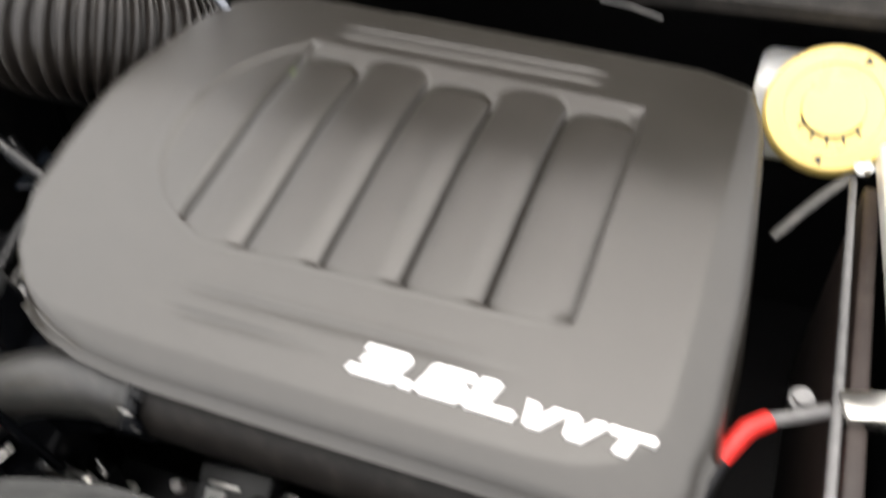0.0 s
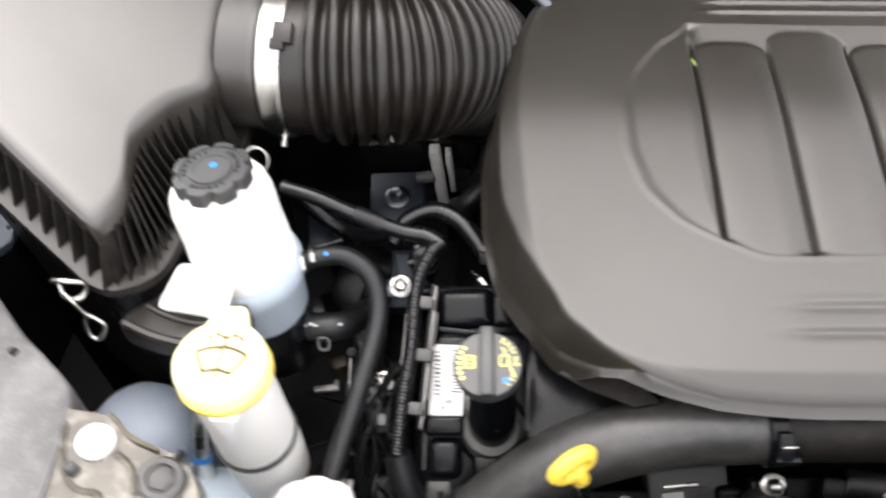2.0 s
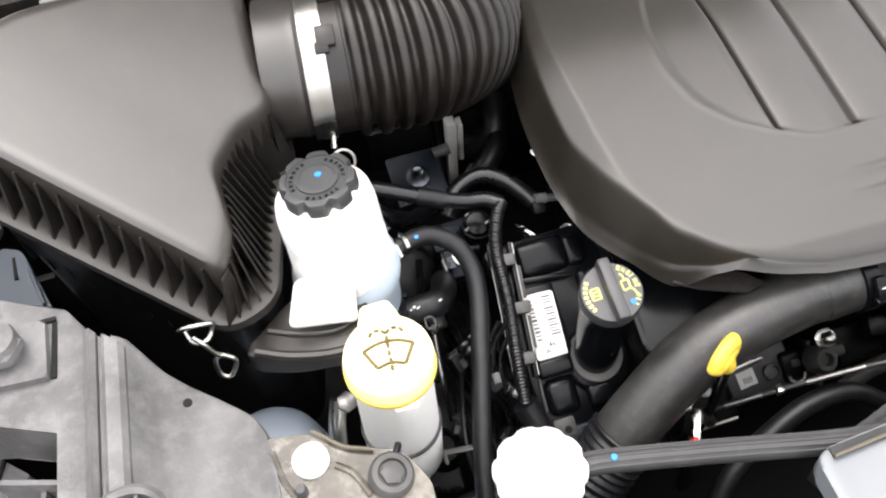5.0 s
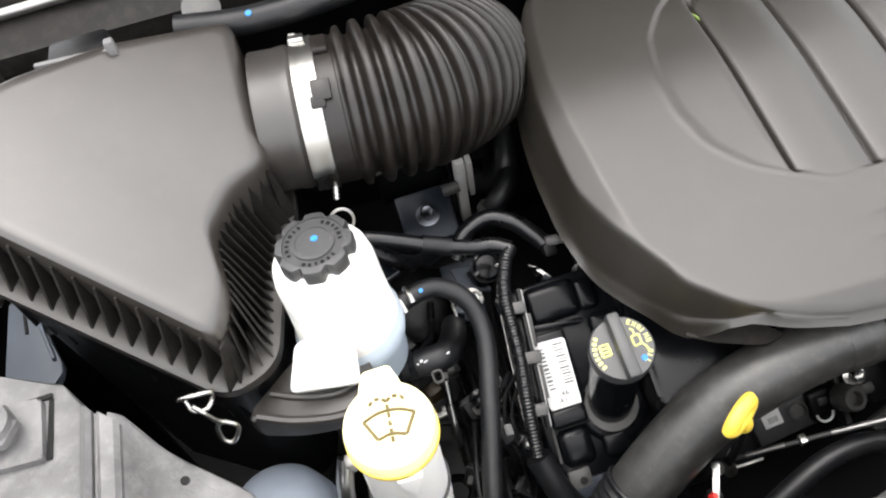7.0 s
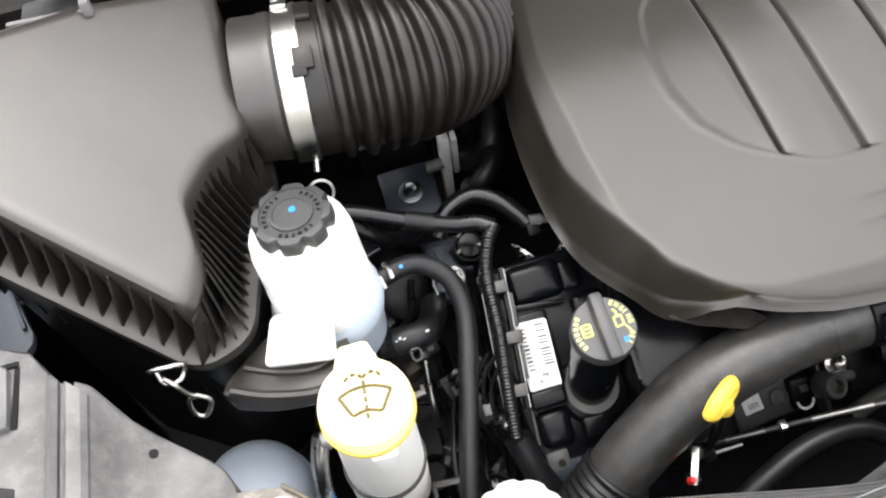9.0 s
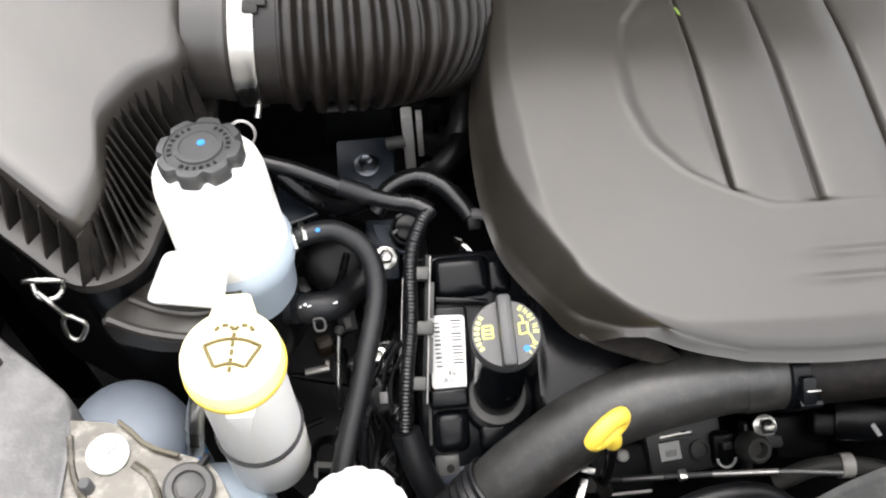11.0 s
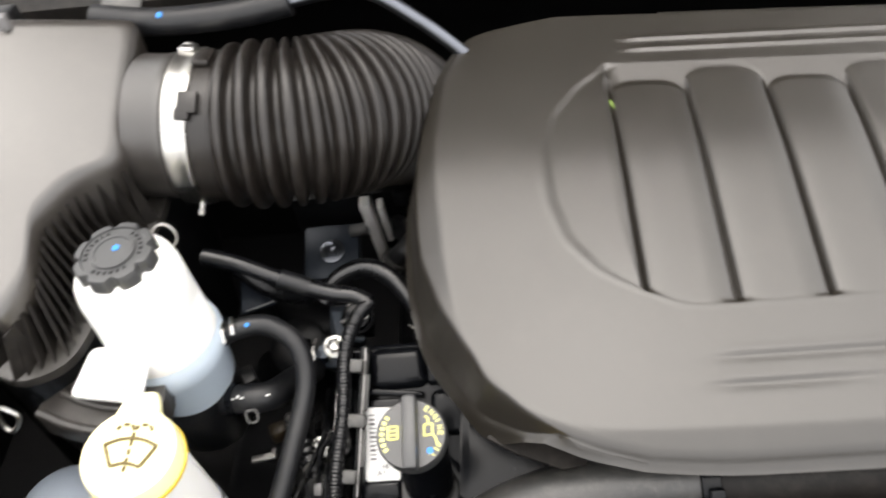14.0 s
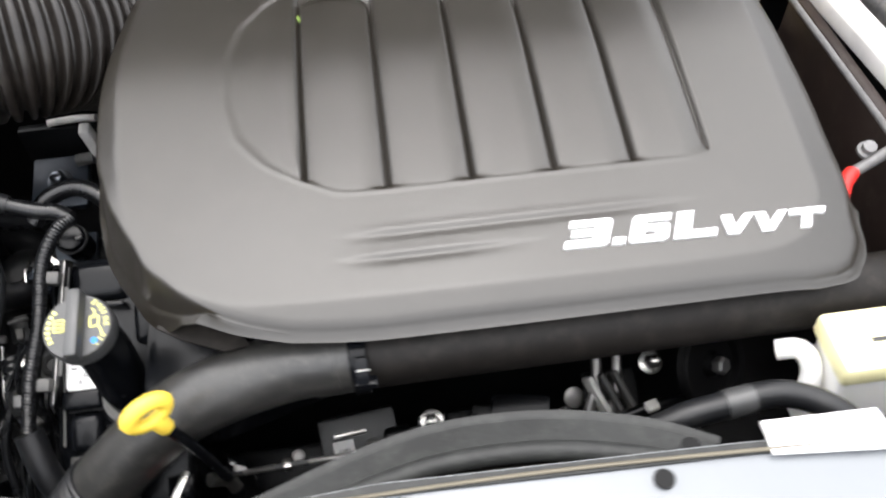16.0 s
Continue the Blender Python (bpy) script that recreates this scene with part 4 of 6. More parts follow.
def rail(x0, x1, h0, h1, y0, y1, name):
    """A raised run along the panel between two lines, with chamfered sides."""
    loops = []
    for k in range(7):
        t = k / 6
        lo = [(x0, -0.03), (x0, h0 - 0.003), (x0 + 0.003, h0), (x1 - 0.003, h1), (x1, h1 - 0.003), (x1, -0.03)]
        y = [y0 + (y1 - y0) * t] * 6
        loops.append([(x, yy - (x - x0) * (0.9 if k == 0 else 0), gp_z(x, yy) + h) for (x, h), yy in zip(lo, y)])
    part(name, loft(loops), GREYP, GP)


rail(-0.7095, -0.7005, 0.0045, 0.0085, -0.032, -0.42, "rail")
rail(-0.7030, -0.6940, 0.0025, 0.0025, -0.038, -0.42, "groove_floor")
rail(-0.6970, -0.6825, 0.0085, 0.0085, -0.042, -0.42, "rail")
part("ledge", prism(rounded([(-0.788, -0.020), (-0.7325, -0.022), (-0.7305, -0.068), (-0.786, -0.070)], 0.003), lambda x, y: gp_z(x, y) - 0.01, lambda x, y: gp_z(x, y) + 0.006, 0.0015), GREYP, GP)
part("slot", box((0.0035, 0.046, 0.002), Matrix.Translation((-0.7285, -0.044, gp_z(-0.7285, -0.044) + 0.0003)), 0), HOLE, GP, "dark slot", smooth=False)
part("slot", box((0.024, 0.0035, 0.002), Matrix.Translation((-0.739, -0.0195, gp_z(-0.739, -0.0195) + 0.0003)), 0), HOLE, GP, "dark slot", smooth=False)
for hx, hy in ((-0.652, -0.0947), (-0.767, -0.007)):
    part("hole", lathe([(0.0031, 0), (0.0031, 0.001)], aim((hx, hy, (gpr_z(hx, hy) if hx > -0.69 else gp_z(hx, hy)) + 0.0004), (0.2, 0, 1)), 18), HOLE, GP, "dark hole")
BS = thing("bump_stop", (-0.757, -0.045, 0.97), "grey plastic hood bump stop with a hexagon top", "bump stop")
part("stem", lathe([(0.011, 0), (0.011, 0.012)], Matrix.Translation((-0.757, -0.045, 0.962)), 24), GREYP, BS)
part("hexagon", lathe([(0.017, 0), (0.0175, 0.002), (0.0175, 0.006), (0.0155, 0.008)], Matrix.Translation((-0.757, -0.045, 0.972)), 6), GREYP, BS, smooth=False)
part("top", lathe([(0.0155, 0), (0.0145, 0.005), (0.006, 0.006), (0.005, 0.001)], Matrix.Translation((-0.757, -0.045, 0.979)), 24), GREYP, BS)
part("bore", lathe([(0.005, 0), (0.005, 0.0008)], Matrix.Translation((-0.757, -0.045, 0.9845)), 16), HOLE, BS)
TP = thing("ribbed_tower", (-0.683, -0.190, 0.95), "grey round tower with spokes and a pale centre", "tower")
tz = gp_z(-0.683, -0.19)
part("ring", lathe([(0.028, 0), (0.028, 0.020), (0.025, 0.022), (0.022, 0.020), (0.022, 0.008)], Matrix.Translation((-0.683, -0.19, tz - 0.002)), 40), GREYP, TP)
for i in range(10):
    part("spoke", box((0.010, 0.002, 0.012), Matrix.Translation((-0.683, -0.19, tz + 0.010)) @ Matrix.Rotation(radians(36 * i), 4, "Z") @ Matrix.Translation((0.017, 0, 0))), GREYP, TP, smooth=False)
part("plug", lathe([(0.013, 0), (0.013, 0.018), (0.011, 0.020)], Matrix.Translation((-0.683, -0.19, tz)), 28), PAPER, TP, "pale centre plug")

# ---- clouded lamp mount with a white disc ----
HL = thing("headlamp_mount", (-0.57, -0.17, 0.88), "clouded clear plastic headlamp mount with a white disc", "headlamp mount")
def hl_z(x, y):
    return 0.905 - 0.15 * (x + 0.58) + 0.10 * (y + 0.15)


part("body", prism(rounded([(-0.614, -0.131), (-0.580, -0.1335), (-0.556, -0.1485), (-0.522, -0.160), (-0.508, -0.185), (-0.52, -0.30), (-0.61, -0.30)], 0.008), 0.86, hl_z, 0.004, 3), CLEARP, HL)
part("disc", lathe([(0.0122, 0), (0.0122, 0.003), (0.0112, 0.004), (0.004, 0.0042)], aim((-0.581, -0.1535, hl_z(-0.581, -0.1535)), (0.1, -0.1, 1)), 32), PAPER, HL, "white disc")
part("disc_mark", box((0.0012, 0.008, 0.0004), Matrix.Translation((-0.5775, -0.1525, hl_z(-0.5775, -0.1525) + 0.0044)) @ Matrix.Rotation(radians(-38), 4, "Z")), GREYP, HL, smooth=False)
part("stud", lathe([(0.0042, 0), (0.0042, 0.006), (0.003, 0.008)], Matrix.Translation((-0.590, -0.173, hl_z(-0.59, -0.173) - 0.001)), 16), CAPB, HL, "dark stud")
for pts in (((-0.5765, -0.1345), (-0.569, -0.1405), (-0.558, -0.1500), (-0.540, -0.1565)), ):
    part("wire", tube([(x, y, hl_z(x, y) + 0.0035) for x, y in pts], 0.0014, 8, 0.003), GOLD, HL, "thin tan wire")
for pts, r in ((((-0.604, -0.142), (-0.599, -0.165), (-0.588, -0.183), (-0.572, -0.186)), 0.0022), (((-0.566, -0.160), (-0.556, -0.168), (-0.548, -0.185)), 0.0026), (((-0.572, -0.186), (-0.560, -0.200), (-0.545, -0.215)), 0.0024), (((-0.600, -0.205), (-0.580, -0.212), (-0.560, -0.226)), 0.0024)):
    part("rib", tube([(x, y, hl_z(x, y) + 0.0006) for x, y in pts], r, 8, 0.004), CLEARP, HL)
kz = hl_z(-0.5334, -0.1741)
part("knob", lathe([(0.0150, -0.012), (0.0150, 0.006), (0.0130, 0.009), (0.0095, 0.0095), (0.0085, 0.007)], aim((-0.5334, -0.1760, kz), (0.25, -0.2, 1)), 36), GREYD, HL, "dull grey round adjuster")
part("knob_core", lathe([(0.0082, 0.006), (0.0078, 0.0095), (0.005, 0.0105)], aim((-0.5334, -0.1760, kz), (0.25, -0.2, 1)), 6), GREYD, HL, "dark core")
part("tongue", box((0.004, 0.012, 0.006), Matrix.Translation((-0.5255, -0.163, kz + 0.006)) @ Matrix.Rotation(radians(-30), 4, "Z"), 0.001), BLACKP, HL)

# ---- valve cover, oil filler, label, wire trough ----
VS = 0.63


VC = thing("valve_cover", (-0.33, 0.0, 0.70), "black moulded valve cover with stepped ribs", "valve cover")
vm = Matrix.Translation((-0.345, -0.008, 0.7575)) @ Matrix.Rotation(math.atan(VS), 4, "X")
part("body", box((0.115, 0.235, 0.06), vm @ Matrix.Translation((0.0, -0.038, -0.036)), 0.006, 3), BLACKG, VC)
part("label_pad", box((0.036, 0.074, 0.012), vm @ Matrix.Translation((-0.026, -0.004, -0.0034)), 0.003, 2), BLACKG, VC)
part("upper_block", box((0.052, 0.036, 0.024), vm @ Matrix.Translation((-0.010, 0.058, -0.0095)), 0.010, 5), BLACKG, VC)
part("upper_step", box((0.020, 0.030, 0.020), vm @ Matrix.Translation((0.022, 0.056, -0.0115)), 0.006, 4), BLACKG, VC)
part("upper_ridge", box((0.050, 0.005, 0.014), vm @ Matrix.Translation((-0.014, 0.0375, -0.001)) @ Matrix.Rotation(radians(-7), 4, "Z"), 0.002, 2), BLACKG, VC)
part("lower_ledge", box((0.034, 0.017, 0.020), vm @ Matrix.Translation((-0.029, -0.0425, -0.002)), 0.004, 3), BLACKG, VC)
part("lower_block", box((0.031, 0.036, 0.020), vm @ Matrix.Translation((-0.0295, -0.0705, -0.0075)), 0.0095, 5), BLACKG, VC)
part("side_block", box((0.026, 0.024, 0.018), vm @ Matrix.Translation((0.006, -0.078, -0.010)), 0.006, 4), BLACKG, VC)
part("right_block", box((0.034, 0.040, 0.026), vm @ Matrix.Translation((0.032, 0.018, -0.013)), 0.008, 4), BLACKG, VC)
part("left_edge", tube([vm @ Vector(q) for q in ((-0.0345, 0.072, 0.004), (-0.0405, 0.03, 0.003), (-0.0435, -0.01, 0.002), (-0.0475, -0.080, 0.0))], 0.0012, 8, 0.006), GREYD, VC, "worn light edge")
part("seam", box((0.045, 0.0022, 0.006), vm @ Matrix.Translation((-0.020, -0.0515, 0.0000)), 0.001), CASTB, VC)
part("filler_dome", lathe([(0.0335, -0.010), (0.032, -0.004), (0.029, -0.001), (0.026, -0.0005)], vm @ Matrix.Translation((0.013, -0.047, -0.001)), 36), BLACKG, VC)
FT = part("foot", box((0.020, 0.018, 0.008), vm @ Matrix.Translation((-0.035, -0.0985, -0.006)), 0.002), GREYD, VC, "dull grey foot")
part("foot_hole", lathe([(0.0035, 0), (0.0035, 0.0006)], vm @ Matrix.Translation((-0.033, -0.1005, -0.0018)), 14), HOLE, FT)
part("foot", box((0.022, 0.022, 0.012), vm @ Matrix.Translation((0.045, -0.125, -0.01)), 0.003), BLACKG, VC)
lab = prism(rounded([(-0.0145, -0.0305), (0.0145, -0.0305), (0.0145, 0.0305), (-0.0145, 0.0305)], 0.004), 0.0, 0.0006)
lab.transform(vm @ Matrix.Translation((-0.0265, -0.0045, 0.0032)) @ Matrix.Rotation(radians(-3), 4, "Z"))
LB = solo("part_label", lab, PAPER, "white barcode label stuck on the valve cover", "label")
for i, (w, gap) in enumerate([(0.0012, 0), (0.0006, 1), (0.0009, 2), (0.0005, 3), (0.0012, 4), (0.0006, 5), (0.0010, 6), (0.0005, 7), (0.0012, 8), (0.0007, 9), (0.0011, 10), (0.0006, 11), (0.0009, 12), (0.0012, 13)]):
    part("bar", box((0.0085, w, 0.0003), vm @ Matrix.Translation((-0.0185, 0.021 - gap * 0.0027, 0.0040)) @ Matrix.Rotation(radians(-3), 4, "Z")), INK, LB, smooth=False)
for i in range(11):
    part("bar", box((0.005, 0.0011 + 0.0005 * (i % 3), 0.0003), vm @ Matrix.Translation((-0.0345, 0.020 - i * 0.0036, 0.0040)) @ Matrix.Rotation(radians(-3), 4, "Z")), GREYP, LB, smooth=False)

for word, tx, ty in (("46", -0.0285, -0.0245), ("A1", -0.0325, -0.0300)):
    text_mesh(word, vm @ Matrix.Translation((tx, ty, 0.0040)), 0.0046, 0.0066, 0.0003, INK, "printed_code", LB)

OC = Vector((-0.3315, -0.0635, 0.857))
ON = Vector((0.0, -0.27, 0.96)).normalized()
om = Matrix.Translation(OC) @ Matrix.Rotation(math.atan2(0.27, 0.96), 4, "X")
OF = thing("oil_filler", OC - ON * 0.1, "black oil filler neck with a black cap printed in yellow", "oil filler")
FOOT = Vector((-0.334, -0.0475, 0.737))
part("neck", tube([OC - ON * 0.012, OC - ON * 0.05, FOOT.lerp(OC - ON * 0.09, 0.35), FOOT - Vector((0, -0.01, 0.02))], 0.0205, 32, 0.004), BLACKG, OF, "black neck")
fm = Matrix.Translation(FOOT) @ Matrix.Rotation(math.atan(VS), 4, "X")
part("base_ring", lathe([(0.0210, -0.004), (0.0240, -0.003), (0.0242, -0.0005), (0.0232, 0.0010), (0.0210, 0.0005)], fm, 44), GREYD, OF, "grey base ring")
OCAP = part("cap", lathe([(0.0215, -0.016), (0.0250, -0.014), (0.0255, -0.002), (0.0243, 0.0005), (0.010, 0.001)], om, 56), CAPB, OF, "black cap with yellow print")
part("grip", box((0.0105, 0.053, 0.016), om @ Matrix.Translation((0, 0, 0.004)), 0.003, 2), CAPB, OCAP)
for i, char in enumerate("ENGINE OIL"):
    if char != " ":
        a = radians(56 - i * 11.5)
        cx = om @ Matrix.Rotation(a, 4, "Z") @ Matrix.Translation((0.0192, 0, 0.0004)) @ Matrix.Rotation(radians(-90), 4, "Z") @ Matrix.Translation((-0.0014, 0, 0))
        text_mesh(char, cx, 0.0040, 0.0010 if char == "I" else 0.0028, 0.0006, YINK, "printed_letter", OCAP, 0.0, 0.02)
for i in range(7):
    a = radians(180 - 36 + i * 11)
    part("printed_mark", box((0.0034, 0.0024, 0.0004), om @ Matrix.Rotation(a, 4, "Z") @ Matrix.Translation((0.0210, 0, 0.0008))), YINK, OCAP, smooth=False)
for pts in (((0.0095, 0.006), (0.0155, 0.0065), (0.0155, -0.001), (0.0095, -0.002), (0.0095, 0.006)), ((0.0125, 0.0065), (0.0125, 0.0105), (0.0105, 0.0125)), ((0.0150, 0.0), (0.0175, -0.004), (0.0190, -0.0085)), ((-0.0165, 0.006), (-0.0095, 0.006), (-0.0095, -0.003), (-0.0165, -0.003), (-0.0165, 0.006)), ((-0.0165, 0.003), (-0.0095, 0.003)), ((-0.0165, 0.0), (-0.0095, 0.0))):
    for a, b in zip(pts, pts[1:]):
        a3, b3 = Vector((*a, 0.001)), Vector((*b, 0.001))
        part("printed_mark", tube([om @ a3, om @ b3], 0.0009, 6, 0.002), YINK, OCAP)
part("paint_dot", lathe([(0.0026, 0), (0.0024, 0.0006)], om @ Matrix.Translation((0.0132, -0.0125, 0.0008)), 14), BINK, OCAP, "blue paint dot")

WT = thing("wire_trough", (-0.405, 0.0, 0.77), "black wiring loom held in a clipped trough", "wire loom")


def loom_wave(r, pitch, amp):
    return lambda s: r + amp * math.sin(2 * math.pi * s / pitch)


part("loom", tube([(-0.376, 0.088, 0.822), (-0.386, 0.072, 0.823), (-0.396, 0.045, 0.813), (-0.400, 0.0, 0.788), (-0.407, -0.04, 0.768), (-0.412, -0.075, 0.742)], 0.006, 12, 0.0009, loom_wave(0.0060, 0.0030, 0.00035)), LOOM, WT)
tm2 = Matrix.Translation((-0.396, -0.002, 0.780)) @ Matrix.Rotation(math.atan(0.55), 4, "X") @ Matrix.Rotation(radians(-6), 4, "Z")
part("rail", box((0.004, 0.125, 0.016), tm2 @ Matrix.Translation((0.0080, 0, -0.009)), 0.001), BLACKP, WT)
part("rail_edge", box((0.0012, 0.122, 0.0012), tm2 @ Matrix.Translation((0.0100, 0, -0.0006)), 0.0003, 1), DULLST, WT, "bright edge")
for yy in (0.024, -0.022):
    part("rail_web", box((0.008, 0.030, 0.003), tm2 @ Matrix.Translation((0.0100, yy, -0.004)), 0.0008), GREYD, WT)
part("outer_edge", box((0.0010, 0.10, 0.0010), tm2 @ Matrix.Translation((-0.0125, -0.008, -0.0005)), 0.0003, 1), DULLST, WT, "bright edge")
part("outer_rail", box((0.003, 0.13, 0.014), tm2 @ Matrix.Translation((-0.010, 0, -0.008)), 0.001), BLACKP, WT)
for yy in (0.045, 0.0, -0.045):
    part("clip", box((0.021, 0.011, 0.013), tm2 @ Matrix.Translation((-0.001 + (0.005 if yy == 0 else 0), yy, 0.002)), 0.002), GREYD, WT, "grey-black clip")
part("tail", tube([(-0.412, -0.075, 0.742), (-0.402, -0.10, 0.715), (-0.385, -0.12, 0.68)], 0.012, 12, 0.005), RUBBER, WT)

# ---- small hoses and looms left of the cover ----
H1 = thing("reservoir_hose", (-0.45, 0.0, 0.80), "black rubber return hose curving from the fluid reservoir", "hose")
part("hose", tube([(-0.492, 0.036, 0.853), (-0.478, 0.042, 0.858), (-0.452, 0.048, 0.853), (-0.430, 0.036, 0.838), (-0.425, 0.008, 0.818), (-0.440, -0.045, 0.792), (-0.458, -0.10, 0.764), (-0.472, -0.15, 0.735), (-0.48, -0.19, 0.70)], 0.0084, 16, 0.004), RUBBER, H1)
part("spring_clip", joined(tube([(-0.486, 0.044, 0.866), (-0.484, 0.034, 0.868), (-0.482, 0.026, 0.862)], 0.0022, 8, 0.003), tube([(-0.478, 0.046, 0.868), (-0.475, 0.036, 0.871), (-0.474, 0.030, 0.867)], 0.0020, 8, 0.003)), STEEL, H1, "bright spring clip")
part("paint_dot", lathe([(0.002, 0), (0.0018, 0.001)], aim((-0.465, 0.041, 0.8645), (0, -0.4, 0.9)), 10), BINK, H1, "blue paint dot")
H2 = thing("pressure_hose", (-0.47, 0.02, 0.81), "thick black hose with a pinch clip below the reservoir", "hose")
part("hose", tube([(-0.50, 0.015, 0.80), (-0.478, 0.012, 0.803), (-0.460, 0.018, 0.797), (-0.450, 0.045, 0.775), (-0.445, 0.08, 0.74)], 0.0125, 18, 0.004), RUBBER, H2)
part("pinch_clip", joined(tube([(-0.477, -0.002, 0.806), (-0.470, 0.000, 0.803), (-0.469, -0.006, 0.797), (-0.476, -0.008, 0.799), (-0.477, -0.002, 0.806)], 0.0011, 8, 0.003)), GREYD, H2, "wire pinch clip")
for k in range(9):
    part("printed_mark", box((0.0016 + 0.0009 * (k % 3), 0.0012 + 0.0008 * (k % 2), 0.0005), Matrix.Translation((-0.486 + 0.0034 * k, 0.0045 + 0.0006 * k + 0.0018 * (k % 2), 0.8152 - 0.0006 * k)) @ Matrix.Rotation(radians(18 + 20 * (k % 2)), 4, "Z")), PAPER, H2, smooth=False)
part("end_ring", tube([(-0.492, 0.0135, 0.801), (-0.486, 0.0125, 0.802)], 0.0140, 20, 0.002), BLACKG, H2)
H3 = thing("wire_loom", (-0.43, 0.1, 0.84), "black corrugated wiring loom crossing the engine bay", "wire loom")
part("sleeve", tube([(-0.515, 0.118, 0.868), (-0.485, 0.112, 0.860), (-0.445, 0.103, 0.842), (-0.41, 0.098, 0.828), (-0.39, 0.096, 0.824), (-0.376, 0.088, 0.821)], 0.0075, 14, 0.0012, loom_wave(0.0074, 0.0034, 0.00022)), LOOM, H3)
part("tape_band", tube([(-0.452, 0.1046, 0.8452), (-0.428, 0.1005, 0.8345)], 0.0088, 14, 0.003), RUBBER, H3, "wrapped tape band")
H4 = thing("breather_loom", (-0.38, 0.13, 0.80), "black ribbed tube arching towards the engine cover", "tube")
part("tube", tube([(-0.425, 0.115, 0.795), (-0.410, 0.131, 0.808), (-0.386, 0.138, 0.813), (-0.364, 0.130, 0.808), (-0.348, 0.114, 0.799), (-0.340, 0.103, 0.793)], 0.0085, 14, 0.0013, loom_wave(0.0084, 0.0032, 0.00018)), LOOM, H4)
part("connector", box((0.012, 0.018, 0.012), Matrix.Translation((-0.338, 0.099, 0.790)) @ Matrix.Rotation(radians(-40), 4, "X"), 0.002), BLACKP, H4)
H5 = thing("rear_hose", (-0.33, 0.2, 0.77), "black curved hose behind the valve cover", "hose")
part("hose", tube([(-0.372, 0.262, 0.735), (-0.355, 0.245, 0.745), (-0.338, 0.24, 0.768), (-0.33, 0.27, 0.79)], 0.013, 14, 0.004), RUBBER, H5)
H6 = thing("lower_loom", (-0.45, 0.1, 0.76), "black wiring loom low beside the engine", "wire loom")
part("loom", tube([(-0.51, 0.15, 0.82), (-0.48, 0.14, 0.79), (-0.455, 0.15, 0.765), (-0.43, 0.17, 0.755)], 0.008, 12, 0.004), LOOM, H6)
part("stand", box((0.03, 0.03, 0.05), Matrix.Translation((-0.423, 0.108, 0.722)) @ Matrix.Rotation(radians(30), 4, "X"), 0.004), PLATE, H6)

# bracket with bolt, bright bar, engine parts behind
BK = thing("engine_bracket", (-0.43, 0.22, 0.73), "blue-black steel bracket with a flange bolt", "bracket")
part("plate", box((0.058, 0.060, 0.012), Matrix.Translation((-0.435, 0.218, 0.749)) @ Matrix.Rotation(radians(20), 4, "X"), 0.003), PLATE, BK)
part("upright", box((0.07, 0.012, 0.05), Matrix.Translation((-0.44, 0.265, 0.765)), 0.003), CASTB, BK)
hexbolt("bolt", (-0.434, 0.215, 0.755), (0, -0.34, 0.94), 0.015, BK, DARKST)
part("stud", tube([(-0.462, 0.198, 0.745), (-0.450, 0.197, 0.744)], 0.0022, 8, 0.004), STEEL, BK)
BB = thing("bright_bar", (-0.388, 0.24, 0.75), "bare steel upright bar behind the loom", "bar")
part("bar", box((0.011, 0.013, 0.13), Matrix.Translation((-0.390, 0.238, 0.752)) @ Matrix.Rotation(radians(14), 4, "X"), 0.002), BRIGHT, BB)
part("side_bar", box((0.006, 0.012, 0.07), Matrix.Translation((-0.378, 0.243, 0.765)) @ Matrix.Rotation(radians(14), 4, "X"), 0.001), BRIGHT, BB)
part("cross_bar", tube([(-0.44, 0.262, 0.795), (-0.41, 0.262, 0.797), (-0.39, 0.26, 0.797)], 0.004, 10, 0.006), BRIGHT, BB)
part("bush", tube([(-0.412, 0.225, 0.772), (-0.394, 0.225, 0.774)], 0.0065, 12, 0.004), GREYD, BB)
for q, w, s_ in (((-0.420, 0.090, 0.7605), (0.1, -0.5, 0.85), 0.0125), ((-0.434, -0.060, 0.640), (0, -0.4, 0.9), 0.013), ((-0.307, 0.100, 0.735), (-0.5, -0.4, 0.8), 0.011), ((-0.3277, 0.2742, 0.7682), (-0.3, -0.5, 0.8), 0.009), ((-0.432, 0.002, 0.733), (0, -0.4, 0.9), 0.011), ((-0.375, -0.135, 0.655), (0, -0.4, 0.9), 0.011), ((-0.3165, 0.1648, 0.7968), (-0.3, -0.5, 0.8), 0.0065)):
    hexbolt("flange_bolt", q, w, s_)

EB = thing("engine_block", (0, 0.1, 0.45), "black cast engine block under the plastic cover", "engine")
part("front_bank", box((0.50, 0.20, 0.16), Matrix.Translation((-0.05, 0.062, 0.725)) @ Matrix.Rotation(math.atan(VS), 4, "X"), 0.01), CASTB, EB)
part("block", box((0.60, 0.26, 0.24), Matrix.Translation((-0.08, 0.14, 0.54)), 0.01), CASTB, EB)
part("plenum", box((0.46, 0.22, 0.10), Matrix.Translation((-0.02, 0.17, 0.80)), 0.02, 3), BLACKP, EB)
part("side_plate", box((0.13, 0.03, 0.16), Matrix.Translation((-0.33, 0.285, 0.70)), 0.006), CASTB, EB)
part("side_shield", prism(rounded([(-0.305, -0.085), (-0.255, -0.105), (-0.15, -0.07), (-0.15, 0.03), (-0.30, 0.02)], 0.01), 0.74, lambda x, y: 0.79 + 0.3 * (y + 0.05), 0.004), BLACKG, EB)

